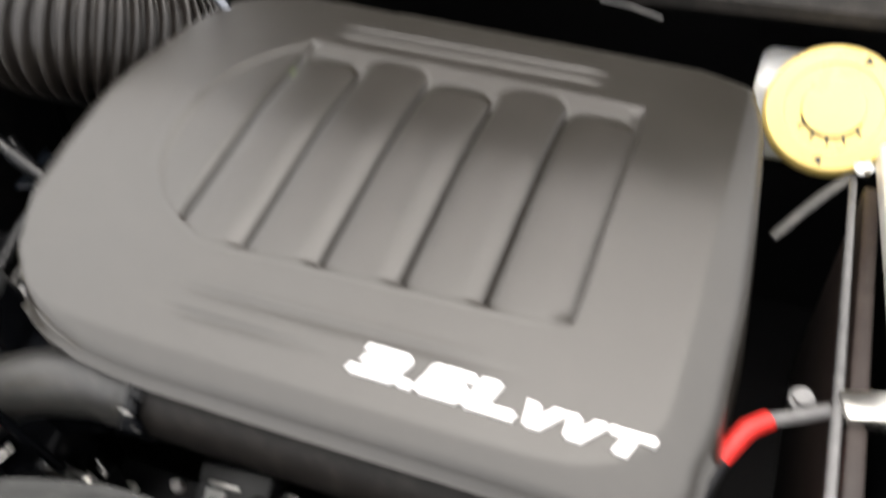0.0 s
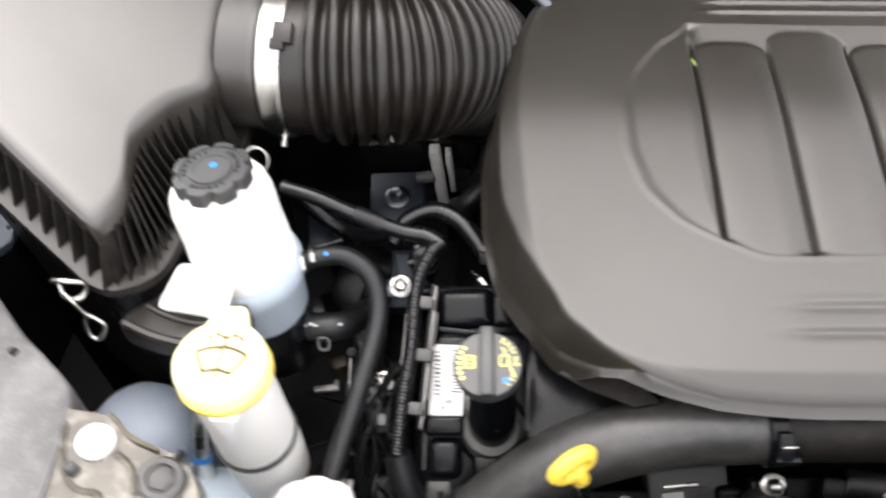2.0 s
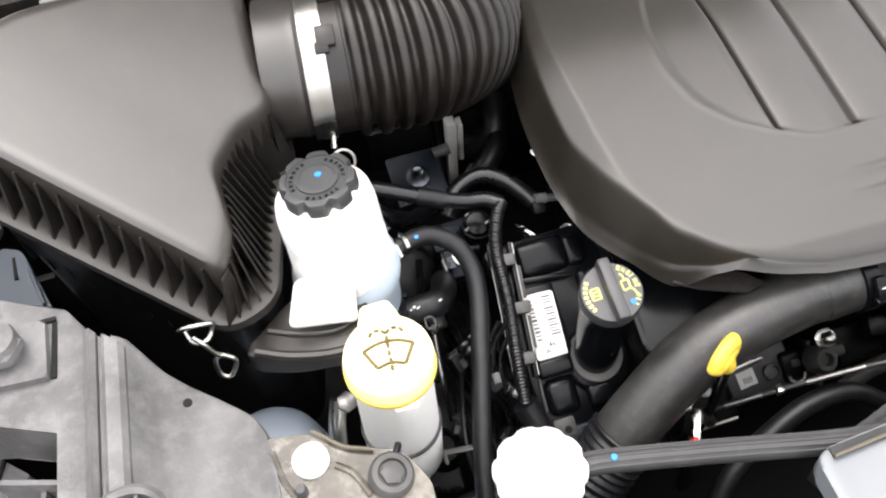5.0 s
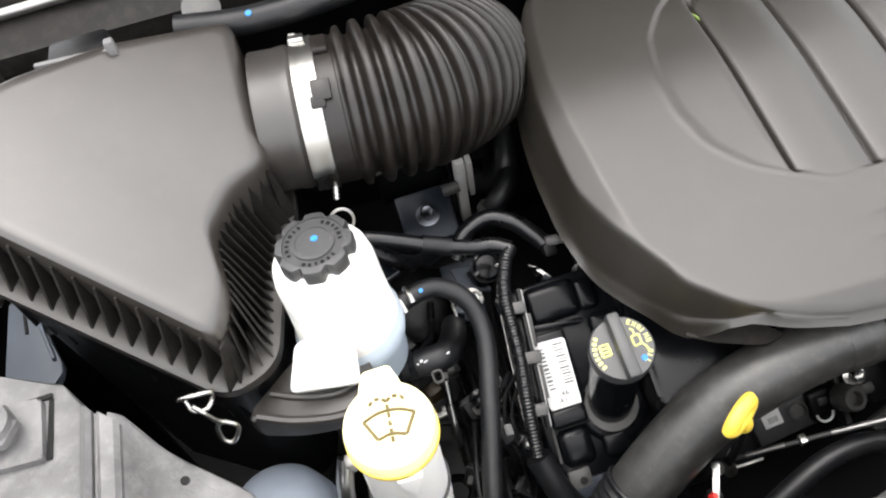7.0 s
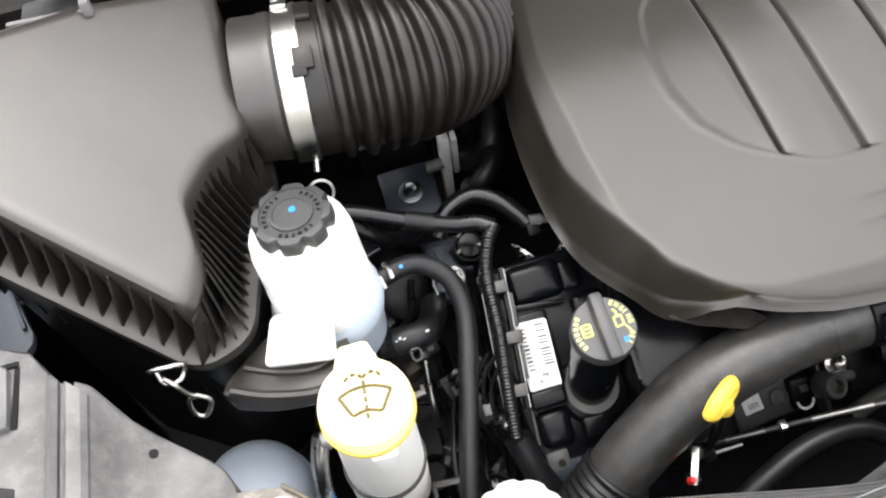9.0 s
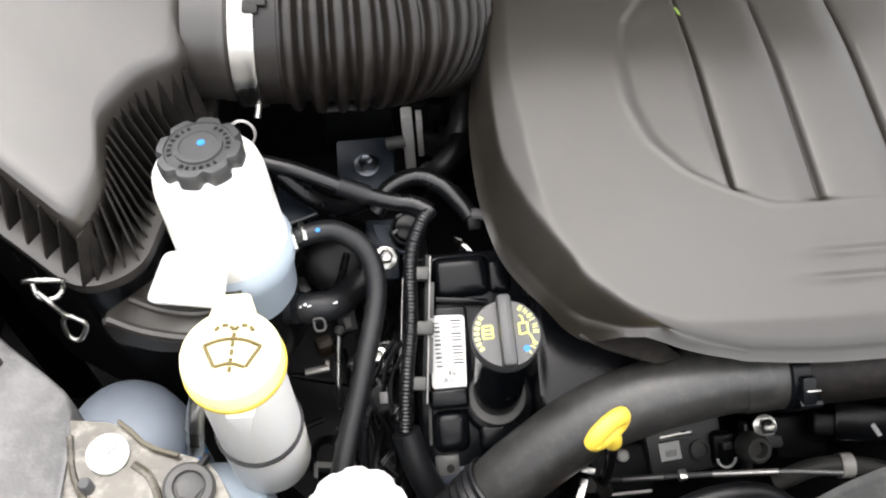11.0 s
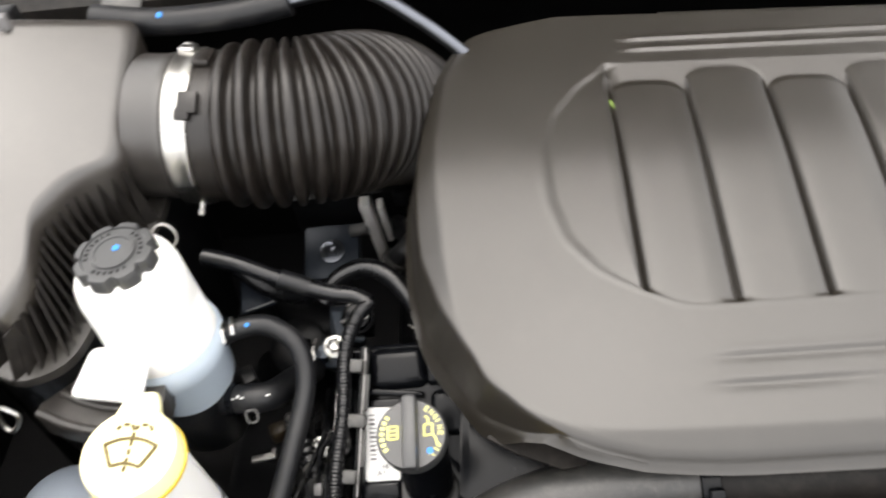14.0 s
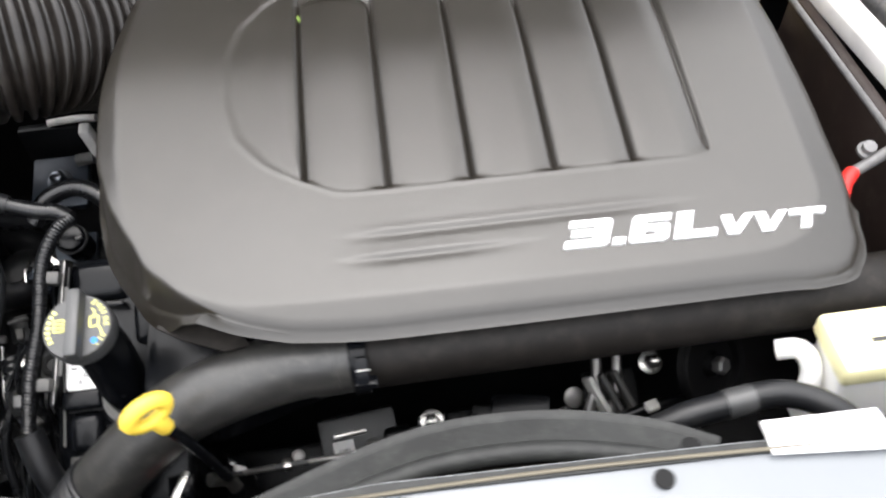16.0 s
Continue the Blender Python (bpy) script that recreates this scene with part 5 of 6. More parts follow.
# ---- radiator hose, clamp and dipstick ----
RH = thing("radiator_hose", (0, -0.1, 0.8), "thick black rubber radiator hose under the cover's front edge", "hose")
part("hose", tube([(-0.128, -0.0934, 0.8195), (-0.19, -0.094, 0.816), (-0.265, -0.103, 0.795), (-0.322, -0.120, 0.757), (-0.359, -0.136, 0.723), (-0.405, -0.160, 0.680), (-0.445, -0.18, 0.635)], 0.0265, 36, 0.006), HOSED, RH)
# same hose in a darker material: the cover lip's shade is put into its colour
part("straight_run", tube([(0.40, -0.07, 0.80), (0.28, -0.082, 0.810), (0.10, -0.090, 0.818), (-0.10, -0.093, 0.820), (-0.128, -0.0934, 0.8195)], 0.0262, 36, 0.006), COWL_SHADE, RH, "hose run coloured dark for the shade under the cover edge")
part("worn_patch", tube([(-0.146, -0.0936, 0.8193), (-0.166, -0.0938, 0.8182)], 0.0268, 36, 0.004), HOSED, RH, "scuffed hose end")
part("ribbed_sleeve", tube([(-0.342, -0.1285, 0.739), (-0.359, -0.136, 0.723), (-0.405, -0.160, 0.680), (-0.445, -0.18, 0.635)], 0.029, 32, 0.0016, loom_wave(0.0290, 0.0075, 0.0014)), RUBBER, RH)
part("clamp", lathe([(0.0268, 0), (0.0290, 0.001), (0.0290, 0.013), (0.0268, 0.014)], aim((-0.137, -0.0935, 0.8195), (1, 0.0, 0.02)), 40), BLACKG, RH, "black hose clamp")
part("clamp_ear", joined(box((0.010, 0.020, 0.010), Matrix.Translation((-0.128, -0.1185, 0.8365)) @ Matrix.Rotation(radians(45), 4, "X"), 0.002), box((0.016, 0.008, 0.006), Matrix.Translation((-0.126, -0.1245, 0.829)), 0.001)), BLACKG, RH)
# thin steel strip added as the highlight on the clamp's ear
part("clamp_glint", box((0.010, 0.0015, 0.004), Matrix.Translation((-0.127, -0.1225, 0.842)) @ Matrix.Rotation(radians(40), 4, "X"), 0.0005, 1), STEEL, RH)

DS = thing("dipstick", (-0.274, -0.14, 0.80), "yellow plastic oil dipstick handle over the radiator hose", "dipstick")
dm = aim((-0.2735, -0.141, 0.850), (-0.555, 0.83, -0.04))


def ring_handle():
    pts = []
    for i in range(25):
        a = 2 * math.pi * i / 24
        pts.append(dm @ Vector((0.0140 * math.cos(a), 0.0098 * math.sin(a), 0)))
    return tube(pts, 0.0062, 14, 0.003, flat=0.8)


part("ring", ring_handle(), YELLOW, DS, "yellow finger ring")
part("shank", tube([Vector((-0.272, -0.140, 0.842)), Vector((-0.2695, -0.1405, 0.836)), Vector((-0.2680, -0.1395, 0.829))], 0.0068, 12, 0.003), YELLOW, DS)
part("tube", tube([(-0.268, -0.1395, 0.829), (-0.258, -0.125, 0.75), (-0.255, -0.11, 0.66)], 0.0045, 10, 0.006), BLACKG, DS, "black guide tube")
part("bright_collar", tube([(-0.268, -0.122, 0.712), (-0.257, -0.117, 0.700), (-0.252, -0.120, 0.688)], 0.006, 12, 0.003), STEEL, DS)
solo("red_connector_tip", lathe([(0.0028, 0), (0.0034, 0.004), (0.0022, 0.008)], aim((-0.291, -0.152, 0.738), (0.2, -0.3, 0.9)), 16), RED, "small red connector tip below the dipstick", "connector")

# ---- clutter in front of the engine ----
SH = thing("fan_shroud", (-0.05, -0.2, 0.84), "black plastic fan shroud with a curved upper edge", "fan shroud")
arc = [(-0.25, -0.232), (-0.20, -0.218), (-0.155, -0.201), (-0.125, -0.191), (-0.085, -0.182), (-0.04, -0.180), (0.003, -0.184), (0.041, -0.193), (0.066, -0.202), (0.095, -0.217)]
arc = [(q.x, q.y) for q in spline([(x, y, 0) for x, y in arc], 0.008)]


def strip(pts, wide, z0, z1, lip):
    """A curved ledge that follows the arc, with a raised lip on its inner edge."""
    loops = []
    for i, (x, y) in enumerate(pts):
        a, b = Vector(pts[max(i - 1, 0)]), Vector(pts[min(i + 1, len(pts) - 1)])
        w = (b - a).normalized()
        nrm = Vector((w.y, -w.x))
        p, q = Vector((x, y)), Vector((x, y)) + nrm * wide
        loops.append([(p.x, p.y, z0 - 0.05), (p.x, p.y, z0 + lip), (p.x + nrm.x * 0.004, p.y + nrm.y * 0.004, z0 + lip), (p.x + nrm.x * 0.006, p.y + nrm.y * 0.006, z0), (q.x, q.y, z1), (q.x, q.y, z1 - 0.05)])
    return loft(loops)


part("upper_edge", strip(arc, 0.030, 0.858, 0.864, 0.0012), SHROUD, SH)
part("rim", tube([(x, y - 0.031, 0.862) for x, y in arc], 0.0065, 12, 0.008), SHROUD, SH)
# ledge in a dark material that paints the shaded gap behind the rim
part("gap_shade_ledge", strip([(x, y - 0.032) for x, y in arc], 0.03, 0.846, 0.852, 0.002), COWL_SHADE, SH)
part("hole", lathe([(0.006, 0), (0.006, 0.001)], aim((0.072, -0.225, 0.868), (0, 0, 1)), 16), HOLE, SH)

CO = thing("ignition_coil", (-0.15, -0.06, 0.64), "black ignition coil housing with a small barcode tag", "ignition coil")
com = Matrix.Translation((-0.155, -0.040, 0.600)) @ Matrix.Rotation(radians(6), 4, "Z") @ Matrix.Rotation(radians(34), 4, "X")
part("housing", box((0.075, 0.055, 0.04), com, 0.004), CAPB, CO)
part("rim", box((0.032, 0.005, 0.004), com @ Matrix.Translation((-0.008, 0.0095, 0.021)), 0.001), STEEL, CO, "bright rim strip")
TG = part("tag", box((0.020, 0.017, 0.0006), com @ Matrix.Translation((-0.016, -0.004, 0.0205))), PAPER, CO, "small white barcode tag")
for k in range(5):
    part("bar", box((0.0008, 0.006, 0.0003), com @ Matrix.Translation((-0.020 + k * 0.0022, -0.006, 0.0210))), INK, TG, smooth=False)
part("ring_plug", lathe([(0.007, 0), (0.0095, 0.001), (0.0095, 0.004), (0.0072, 0.005), (0.006, 0.002)], com @ Matrix.Translation((0.012, -0.008, 0.020)), 28), GREYD, CO, "pale ring plug")
UP = thing("round_nosed_plug", (-0.118, -0.063, 0.60), "black upright plug with a white curved mark", "plug")
um = Matrix.Translation((-0.118, -0.062, 0.612)) @ Matrix.Rotation(radians(40), 4, "X")
part("shell", box((0.026, 0.034, 0.03), um @ Matrix.Translation((0, 0.004, -0.012)), 0.006, 3), BLACKP, UP)
part("curved_mark", tube([um @ Vector((0.0085 * math.cos(a), -0.004 + 0.0085 * math.sin(a), 0.0035)) for a in np.linspace(math.pi, 2 * math.pi, 9)], 0.0014, 8, 0.002), PAPER, UP, "white curved mark")
part("latch", box((0.009, 0.007, 0.004), um @ Matrix.Translation((0.001, 0.008, 0.004)), 0.001), CAPB, UP)
part("wing", box((0.006, 0.05, 0.02), um @ Matrix.Translation((0.024, 0.0, -0.012)), 0.002), CAPB, UP)
CBS = thing("cast_boss", (-0.095, -0.07, 0.62), "grey cast bracket with a hollow round boss", "bracket")
part("boss", lathe([(0.014, -0.02), (0.013, 0.0), (0.011, 0.003), (0.0075, 0.003), (0.0065, -0.006)], aim((-0.097, -0.074, 0.640), (0.1, -0.6, 0.8)), 28), GREYD, CBS)
part("web", box((0.03, 0.012, 0.035), Matrix.Translation((-0.085, -0.058, 0.622)) @ Matrix.Rotation(radians(30), 4, "X"), 0.004), GREYD, CBS)
part("face", box((0.05, 0.04, 0.02), Matrix.Translation((-0.045, -0.050, 0.612)) @ Matrix.Rotation(radians(35), 4, "X"), 0.004), CASTB, CBS)
FN = thing("finned_plate", (0.08, -0.07, 0.66), "grey metal plate with slanting fins", "plate")
for k in range(3):
    part("fin", box((0.006, 0.045, 0.016), Matrix.Translation((0.070 + 0.011 * k, -0.068, 0.668 + 0.003 * k)) @ Matrix.Rotation(radians(28), 4, "Z") @ Matrix.Rotation(radians(35), 4, "X"), 0.002), GREYD if k else BRIGHT, FN)
part("back", box((0.05, 0.05, 0.008), Matrix.Translation((0.085, -0.060, 0.655)) @ Matrix.Rotation(radians(35), 4, "X"), 0.002), CASTB, FN)
SE = thing("sensor_plug", (0.0, -0.06, 0.65), "black sensor plug with a white chip", "sensor")
sem = Matrix.Translation((0.0, -0.058, 0.645)) @ Matrix.Rotation(radians(-10), 4, "Z") @ Matrix.Rotation(radians(30), 4, "X")
part("housing", box((0.055, 0.035, 0.035), sem, 0.004), BLACKG, SE)
part("nose", box((0.02, 0.02, 0.018), sem @ Matrix.Translation((-0.035, -0.004, 0.006)), 0.003), BLACKP, SE)
part("chip", box((0.004, 0.012, 0.002), sem @ Matrix.Translation((0.008, -0.006, 0.0185)) @ Matrix.Rotation(radians(35), 4, "Z"), 0.0006, 1), PAPER, SE, "white chip")
TU = thing("twin_tubes", (0.075, -0.05, 0.66), "two bright metal tubes with a ring end", "tubes")
part("tube", tube([(0.060, -0.075, 0.655), (0.070, -0.055, 0.675), (0.075, -0.02, 0.70)], 0.005, 12, 0.004), DULLST, TU)
part("tube", tube([(0.078, -0.080, 0.655), (0.088, -0.058, 0.678), (0.094, -0.02, 0.705)], 0.005, 12, 0.004), DULLST, TU)
part("ring_end", lathe([(0.007, 0), (0.010, 0.001), (0.010, 0.004), (0.007, 0.005)], aim((0.050, -0.055, 0.655), (0.2, -0.6, 0.7)), 24), DULLST, TU)
PU = thing("pulley", (0.165, -0.07, 0.70), "dark belt pulley in front of the engine", "pulley")
part("wheel", lathe([(0.038, 0), (0.040, 0.002), (0.036, 0.006), (0.040, 0.010), (0.038, 0.012), (0.030, 0.012), (0.028, 0.006), (0.012, 0.006), (0.010, 0.012)], aim((0.165, -0.065, 0.70), (0.5, -0.6, 0.6)), 40), BAY_SHADE, PU)
part("hub_bolt", lathe([(0.008, 0), (0.008, 0.008), (0.006, 0.010)], aim((0.171, -0.072, 0.707), (0.5, -0.6, 0.6)), 6), DULLST, PU)
for q in ((-0.083, -0.050, 0.637), (0.051, -0.046, 0.606), (0.12, -0.05, 0.69)):
    hexbolt("flange_bolt", q, (0, -0.5, 0.85), 0.013)
FP = thing("vent_hose", (0.15, -0.16, 0.80), "black rubber hose leading to the white bottle's spout", "hose")
part("hose", tube([(0.05, -0.190, 0.815), (0.084, -0.186, 0.832), (0.114, -0.183, 0.836), (0.146, -0.180, 0.838), (0.167, -0.184, 0.836), (0.187, -0.195, 0.832), (0.206, -0.212, 0.82), (0.215, -0.23, 0.79)], 0.0095, 14, 0.006), RUBBER, FP)
part("band", tube([(0.114, -0.183, 0.836), (0.135, -0.181, 0.8378)], 0.0104, 14, 0.004), CAPB, FP, "grey-black band")
RL = thing("fuel_rail_line", (-0.18, -0.12, 0.69), "thin dark line with a bright edge in front of the engine", "line")
part("line", tube([(-0.265, -0.108, 0.69), (-0.235, -0.120, 0.713), (-0.185, -0.135, 0.745), (-0.137, -0.150, 0.773), (-0.10, -0.160, 0.785)], 0.0022, 10, 0.006), CAPB, RL)
part("bright_stretch", tube([(-0.240, -0.1185, 0.7105), (-0.212, -0.127, 0.7285)], 0.0025, 10, 0.006), DULLST, RL)
part("bright_stretch", tube([(-0.180, -0.1367, 0.7485), (-0.140, -0.149, 0.7717)], 0.0025, 10, 0.006), DULLST, RL)
part("clip", box((0.006, 0.008, 0.008), Matrix.Translation((-0.200, -0.1305, 0.7363)), 0.001), STEEL, RL)
LH = thing("lower_hose", (-0.17, -0.15, 0.74), "black curved hose below the fan shroud edge", "hose")
part("hose", tube([(-0.29, -0.20, 0.66), (-0.26, -0.175, 0.70), (-0.22, -0.160, 0.725), (-0.18, -0.150, 0.735), (-0.14, -0.150, 0.73), (-0.10, -0.165, 0.70)], 0.009, 14, 0.005), RUBBER, LH)

# ---- yellow-lidded white canister at the front right ----
YC = thing("yellow_lid_bottle", (0.235, -0.145, 0.75), "white bottle with a flat pale yellow lid and a blank mark", "bottle")
part("body", box((0.056, 0.044, 0.11), Matrix.Translation((0.234, -0.147, 0.775)), 0.006, 3), WHITE, YC, "milky white body")
part("lid", box((0.064, 0.052, 0.020), Matrix.Translation((0.235, -0.147, 0.830)), 0.004, 2), PALEY, YC, "pale yellow lid")
part("lid_label", box((0.054, 0.042, 0.0008), Matrix.Translation((0.235, -0.147, 0.8405)), 0.0003, 1), PALEY, YC, "pale yellow label")
part("mark", box((0.016, 0.0035, 0.0006), Matrix.Translation((0.238, -0.150, 0.8412))), INK, YC, smooth=False)
part("spout", tube([(0.176, -0.130, 0.812), (0.190, -0.135, 0.817), (0.197, -0.146, 0.808), (0.194, -0.158, 0.78)], 0.0078, 14, 0.004), WHITE, YC, "white bent spout")

# ---- brake reservoir ----
BR = thing("brake_reservoir", (0.289, 0.329, 0.80), "pale brake fluid reservoir with a large yellow cap", "brake reservoir")
bm_ = Matrix.Translation((0.289, 0.329, 0.0)) @ Matrix.Translation((0, 0, 0.88)) @ Matrix.Rotation(radians(42), 4, "X") @ Matrix.Translation((0, 0, -0.88))
part("tank", box((0.075, 0.07, 0.09), Matrix.Translation((0.258, 0.392, 0.842)), 0.012, 3), WHITE, BR, "milky white tank")
BC = part("cap", lathe([(0.054, 0.868), (0.0565, 0.870), (0.0565, 0.884), (0.054, 0.888), (0.040, 0.889), (0.039, 0.8875), (0.026, 0.8875), (0.025, 0.890), (0.010, 0.8905)], bm_, 64), AMBER, BR, "yellow screw cap")
part("raised_arc", tube([bm_ @ Vector((0.026 * math.sin(radians(a)), 0.026 * math.cos(radians(a)), 0.8885)) for a in range(115, 250, 12)], 0.0012, 6, 0.003), INK, BC)
for i in range(5):
    part("raised_mark", box((0.0022, 0.006, 0.0012), bm_ @ Matrix.Rotation(radians(130 + i * 25), 4, "Z") @ Matrix.Translation((0, 0.0295, 0.8884))), INK, BC, smooth=False)
for a in (-25, 175):
    part("arrow_mark", lathe([(0.005, 0), (0.005, 0.0008)], bm_ @ Matrix.Rotation(radians(a), 4, "Z") @ Matrix.Translation((0, 0.047, 0.8884)), 3), INK, BC, smooth=False)

# ---- battery box at the right ----
BT = thing("battery_box", (0.45, 0.08, 0.70), "dark battery box with a pale edged lid", "battery box")
part("side_wall", box((0.012, 0.30, 0.22), Matrix.Translation((0.318, 0.09, 0.76)) @ Matrix.Rotation(radians(4), 4, "Y"), 0.003), BROWNP, BT)
part("edge", tube([(0.314, -0.07, 0.872), (0.313, 0.05, 0.873), (0.311, 0.24, 0.873)], 0.003, 10, 0.02), GREYP, BT, "pale worn edge")
part("body", box((0.24, 0.28, 0.2), Matrix.Translation((0.47, 0.09, 0.76)), 0.006), BLACKP, BT)
part("lid", box((0.20, 0.26, 0.03), Matrix.Translation((0.478, 0.09, 0.872)), 0.008, 3), GREYP, BT, "pale grey lid")
part("lid_frame", box((0.028, 0.34, 0.022), Matrix.Translation((0.352, 0.11, 0.876)) @ Matrix.Rotation(radians(4), 4, "Z"), 0.004, 3), BRIGHT, BT, "pale lid frame")
RC = thing("battery_cable", (0.27, -0.03, 0.86), "red booted battery cable with a metal terminal", "cable")
part("boot", tube([(0.2555, -0.032, 0.845), (0.261, -0.022, 0.850), (0.268, -0.010, 0.853), (0.2790, 0.001, 0.853)], 0.0064, 16, 0.003), RED, RC, "bright red boot")
part("lug", tube([(0.2775, 0.0, 0.853), (0.294, 0.005, 0.858), (0.312, 0.010, 0.865)], 0.0048, 12, 0.003), GREYP, RC)
part("terminal_bolt", lathe([(0.008, 0), (0.008, 0.003), (0.0055, 0.004), (0.0055, 0.009)], aim((0.295, 0.016, 0.860), (0, -0.3, 0.95)), 16), GREYP, RC, "grey terminal bolt")
part("terminal", box((0.035, 0.022, 0.014), Matrix.Translation((0.332, 0.010, 0.872)) @ Matrix.Rotation(radians(15), 4, "Z"), 0.003), STEEL, RC, "bright terminal")
part("cable", tube([(0.2555, -0.032, 0.845), (0.252, -0.042, 0.838), (0.247, -0.058, 0.82), (0.25, -0.07, 0.76)], 0.0062, 14, 0.005), RUBBER, RC)
GR = thing("brace_strut", (0.27, 0.27, 0.80), "dull grey metal strut beside the brake reservoir", "strut")
part("strut", tube([(0.262, 0.225, 0.815), (0.290, 0.258, 0.835), (0.318, 0.295, 0.845)], 0.005, 10, 0.008, flat=0.6), GREYD, GR)
part("end_bolt", lathe([(0.009, 0), (0.009, 0.006), (0.006, 0.008)], aim((0.321, 0.292, 0.849), (0, -0.4, 0.9)), 6), STEEL, GR)

# ---- air conditioning line behind the bellows ----
AC = thing("cooling_line", (-0.4, 0.28, 0.97), "bright metal coolant line running over the intake hose", "pipe")
part("line", tube([(-0.42, 0.281, 1.005), (-0.385, 0.283, 1.008), (-0.352, 0.283, 1.003), (-0.315, 0.279, 0.975), (-0.285, 0.275, 0.946), (-0.262, 0.270, 0.92), (-0.25, 0.27, 0.89)], 0.0062, 14, 0.005), DARKST, AC)
part("sleeve", tube([(-0.60, 0.290, 1.005), (-0.54, 0.280, 1.000), (-0.47, 0.279, 1.000), (-0.42, 0.281, 1.005)], 0.0125, 16, 0.006), RUBBER, AC, "black rubber sleeve")
part("paint_dot", lathe([(0.003, 0), (0.0026, 0.001)], aim((-0.535, 0.2735, 1.0105), (0, -0.55, 0.83)), 12), BINK, AC, "blue paint dot")
part("flange", lathe([(0.016, 0), (0.017, 0.004), (0.012, 0.006)], aim((-0.575, 0.30, 1.01), (0.2, -0.5, 0.8)), 24), GREYD, AC, "dull grey flange")

# bracket and marker behind the filter box
PB = thing("rear_bracket", (-0.70, 0.26, 1.03), "pale metal bracket behind the filter housing", "bracket")
part("bar", box((0.066, 0.005, 0.007), Matrix.Translation((-0.673, 0.2335, 1.041)) @ Matrix.Rotation(radians(-7), 4, "Z"), 0.001), GREYP, PB)
part("foot", box((0.05, 0.03, 0.06), Matrix.Translation((-0.673, 0.255, 1.01)), 0.004), BLACKP, PB)
part("tab", box((0.008, 0.008, 0.014), Matrix.Translation((-0.641, 0.228, 1.046)), 0.002), GREYP, PB)
solo("red_fuse_tab", box((0.013, 0.007, 0.006), Matrix.Translation((-0.782, 0.310, 0.999)), 0.002), RED, "small red plastic tab on the fuse box", "tab")
FB = thing("fuse_box", (-0.83, 0.32, 0.41), "dull grey-black fuse box beside the filter housing", "fuse box")
part("body", box((0.09, 0.05, 0.50), Matrix.Translation((-0.835, 0.345, 0.66)), 0.006), COWL_SHADE, FB)
part("holder", box((0.022, 0.030, 0.60), Matrix.Translation((-0.785, 0.322, 0.695)), 0.003), COWL_SHADE, FB)
SN = thing("wing_shield", (-0.86, 0.22, 0.41), "dull blue-grey liner beside the filter housing", "liner")
part("liner", prism(rounded([(-0.866, 0.234), (-0.842, 0.222), (-0.808, 0.132), (-0.822, 0.112), (-0.866, 0.125)], 0.006), lambda x, y: 0.788 + 0.05 * (y - 0.17), lambda x, y: 0.797 + 0.05 * (y - 0.17), 0.003, 2), DIMBLUE, SN)
part("slot", box((0.003, 0.030, 0.002), Matrix.Translation((-0.8475, 0.200, 0.7990)) @ Matrix.Rotation(radians(8), 4, "Z")), HOLE, SN, "dark slot", smooth=False)
part("fold", box((0.004, 0.060, 0.006), Matrix.Translation((-0.826, 0.172, 0.798)) @ Matrix.Rotation(radians(18), 4, "Z"), 0.0015), DIMBLUE, SN)
part("post", box((0.05, 0.010, 0.385), Matrix.Translation((-0.835, 0.185, 0.600)), 0.003), BAY_SHADE, SN, "post coloured as deep shade")


# ---- dim clutter between the reservoir and the valve cover ----
GB = thing("gearbox_housing", (-0.47, 0.08, 0.55), "dark ribbed gearbox casting low in the bay", "gearbox")
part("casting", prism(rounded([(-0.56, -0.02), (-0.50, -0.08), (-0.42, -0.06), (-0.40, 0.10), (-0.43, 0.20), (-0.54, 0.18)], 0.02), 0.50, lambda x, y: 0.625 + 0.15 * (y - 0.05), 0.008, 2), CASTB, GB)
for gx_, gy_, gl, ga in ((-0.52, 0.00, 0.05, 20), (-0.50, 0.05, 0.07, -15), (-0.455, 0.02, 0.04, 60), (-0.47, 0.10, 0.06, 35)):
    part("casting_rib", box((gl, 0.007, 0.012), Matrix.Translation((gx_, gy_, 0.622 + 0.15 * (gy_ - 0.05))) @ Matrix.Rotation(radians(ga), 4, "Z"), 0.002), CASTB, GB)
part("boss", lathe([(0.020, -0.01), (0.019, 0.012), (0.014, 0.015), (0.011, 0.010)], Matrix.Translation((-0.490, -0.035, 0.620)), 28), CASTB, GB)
MT = thing("engine_mount", (-0.455, 0.165, 0.68), "black engine mount with a cast arm", "engine mount")
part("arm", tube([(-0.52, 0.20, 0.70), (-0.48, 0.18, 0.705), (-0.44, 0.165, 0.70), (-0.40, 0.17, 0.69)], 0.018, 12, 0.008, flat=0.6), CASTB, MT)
part("bush", lathe([(0.028, 0), (0.030, 0.003), (0.030, 0.02), (0.024, 0.024), (0.010, 0.024)], aim((-0.475, 0.145, 0.685), (0.1, -0.5, 0.85)), 32), BLACKP, MT)
part("cap_plate", box((0.04, 0.03, 0.006), Matrix.Translation((-0.42, 0.155, 0.716)) @ Matrix.Rotation(radians(25), 4, "X"), 0.002), PLATE, MT)
PCL = thing("pale_clip", (-0.483, 0.003, 0.72), "small pale metal clip low beside the hose", "clip")
part("plate", box((0.022, 0.006, 0.004), Matrix.Translation((-0.487, 0.003, 0.72)) @ Matrix.Rotation(radians(8), 4, "Z"), 0.001), ALU, PCL)
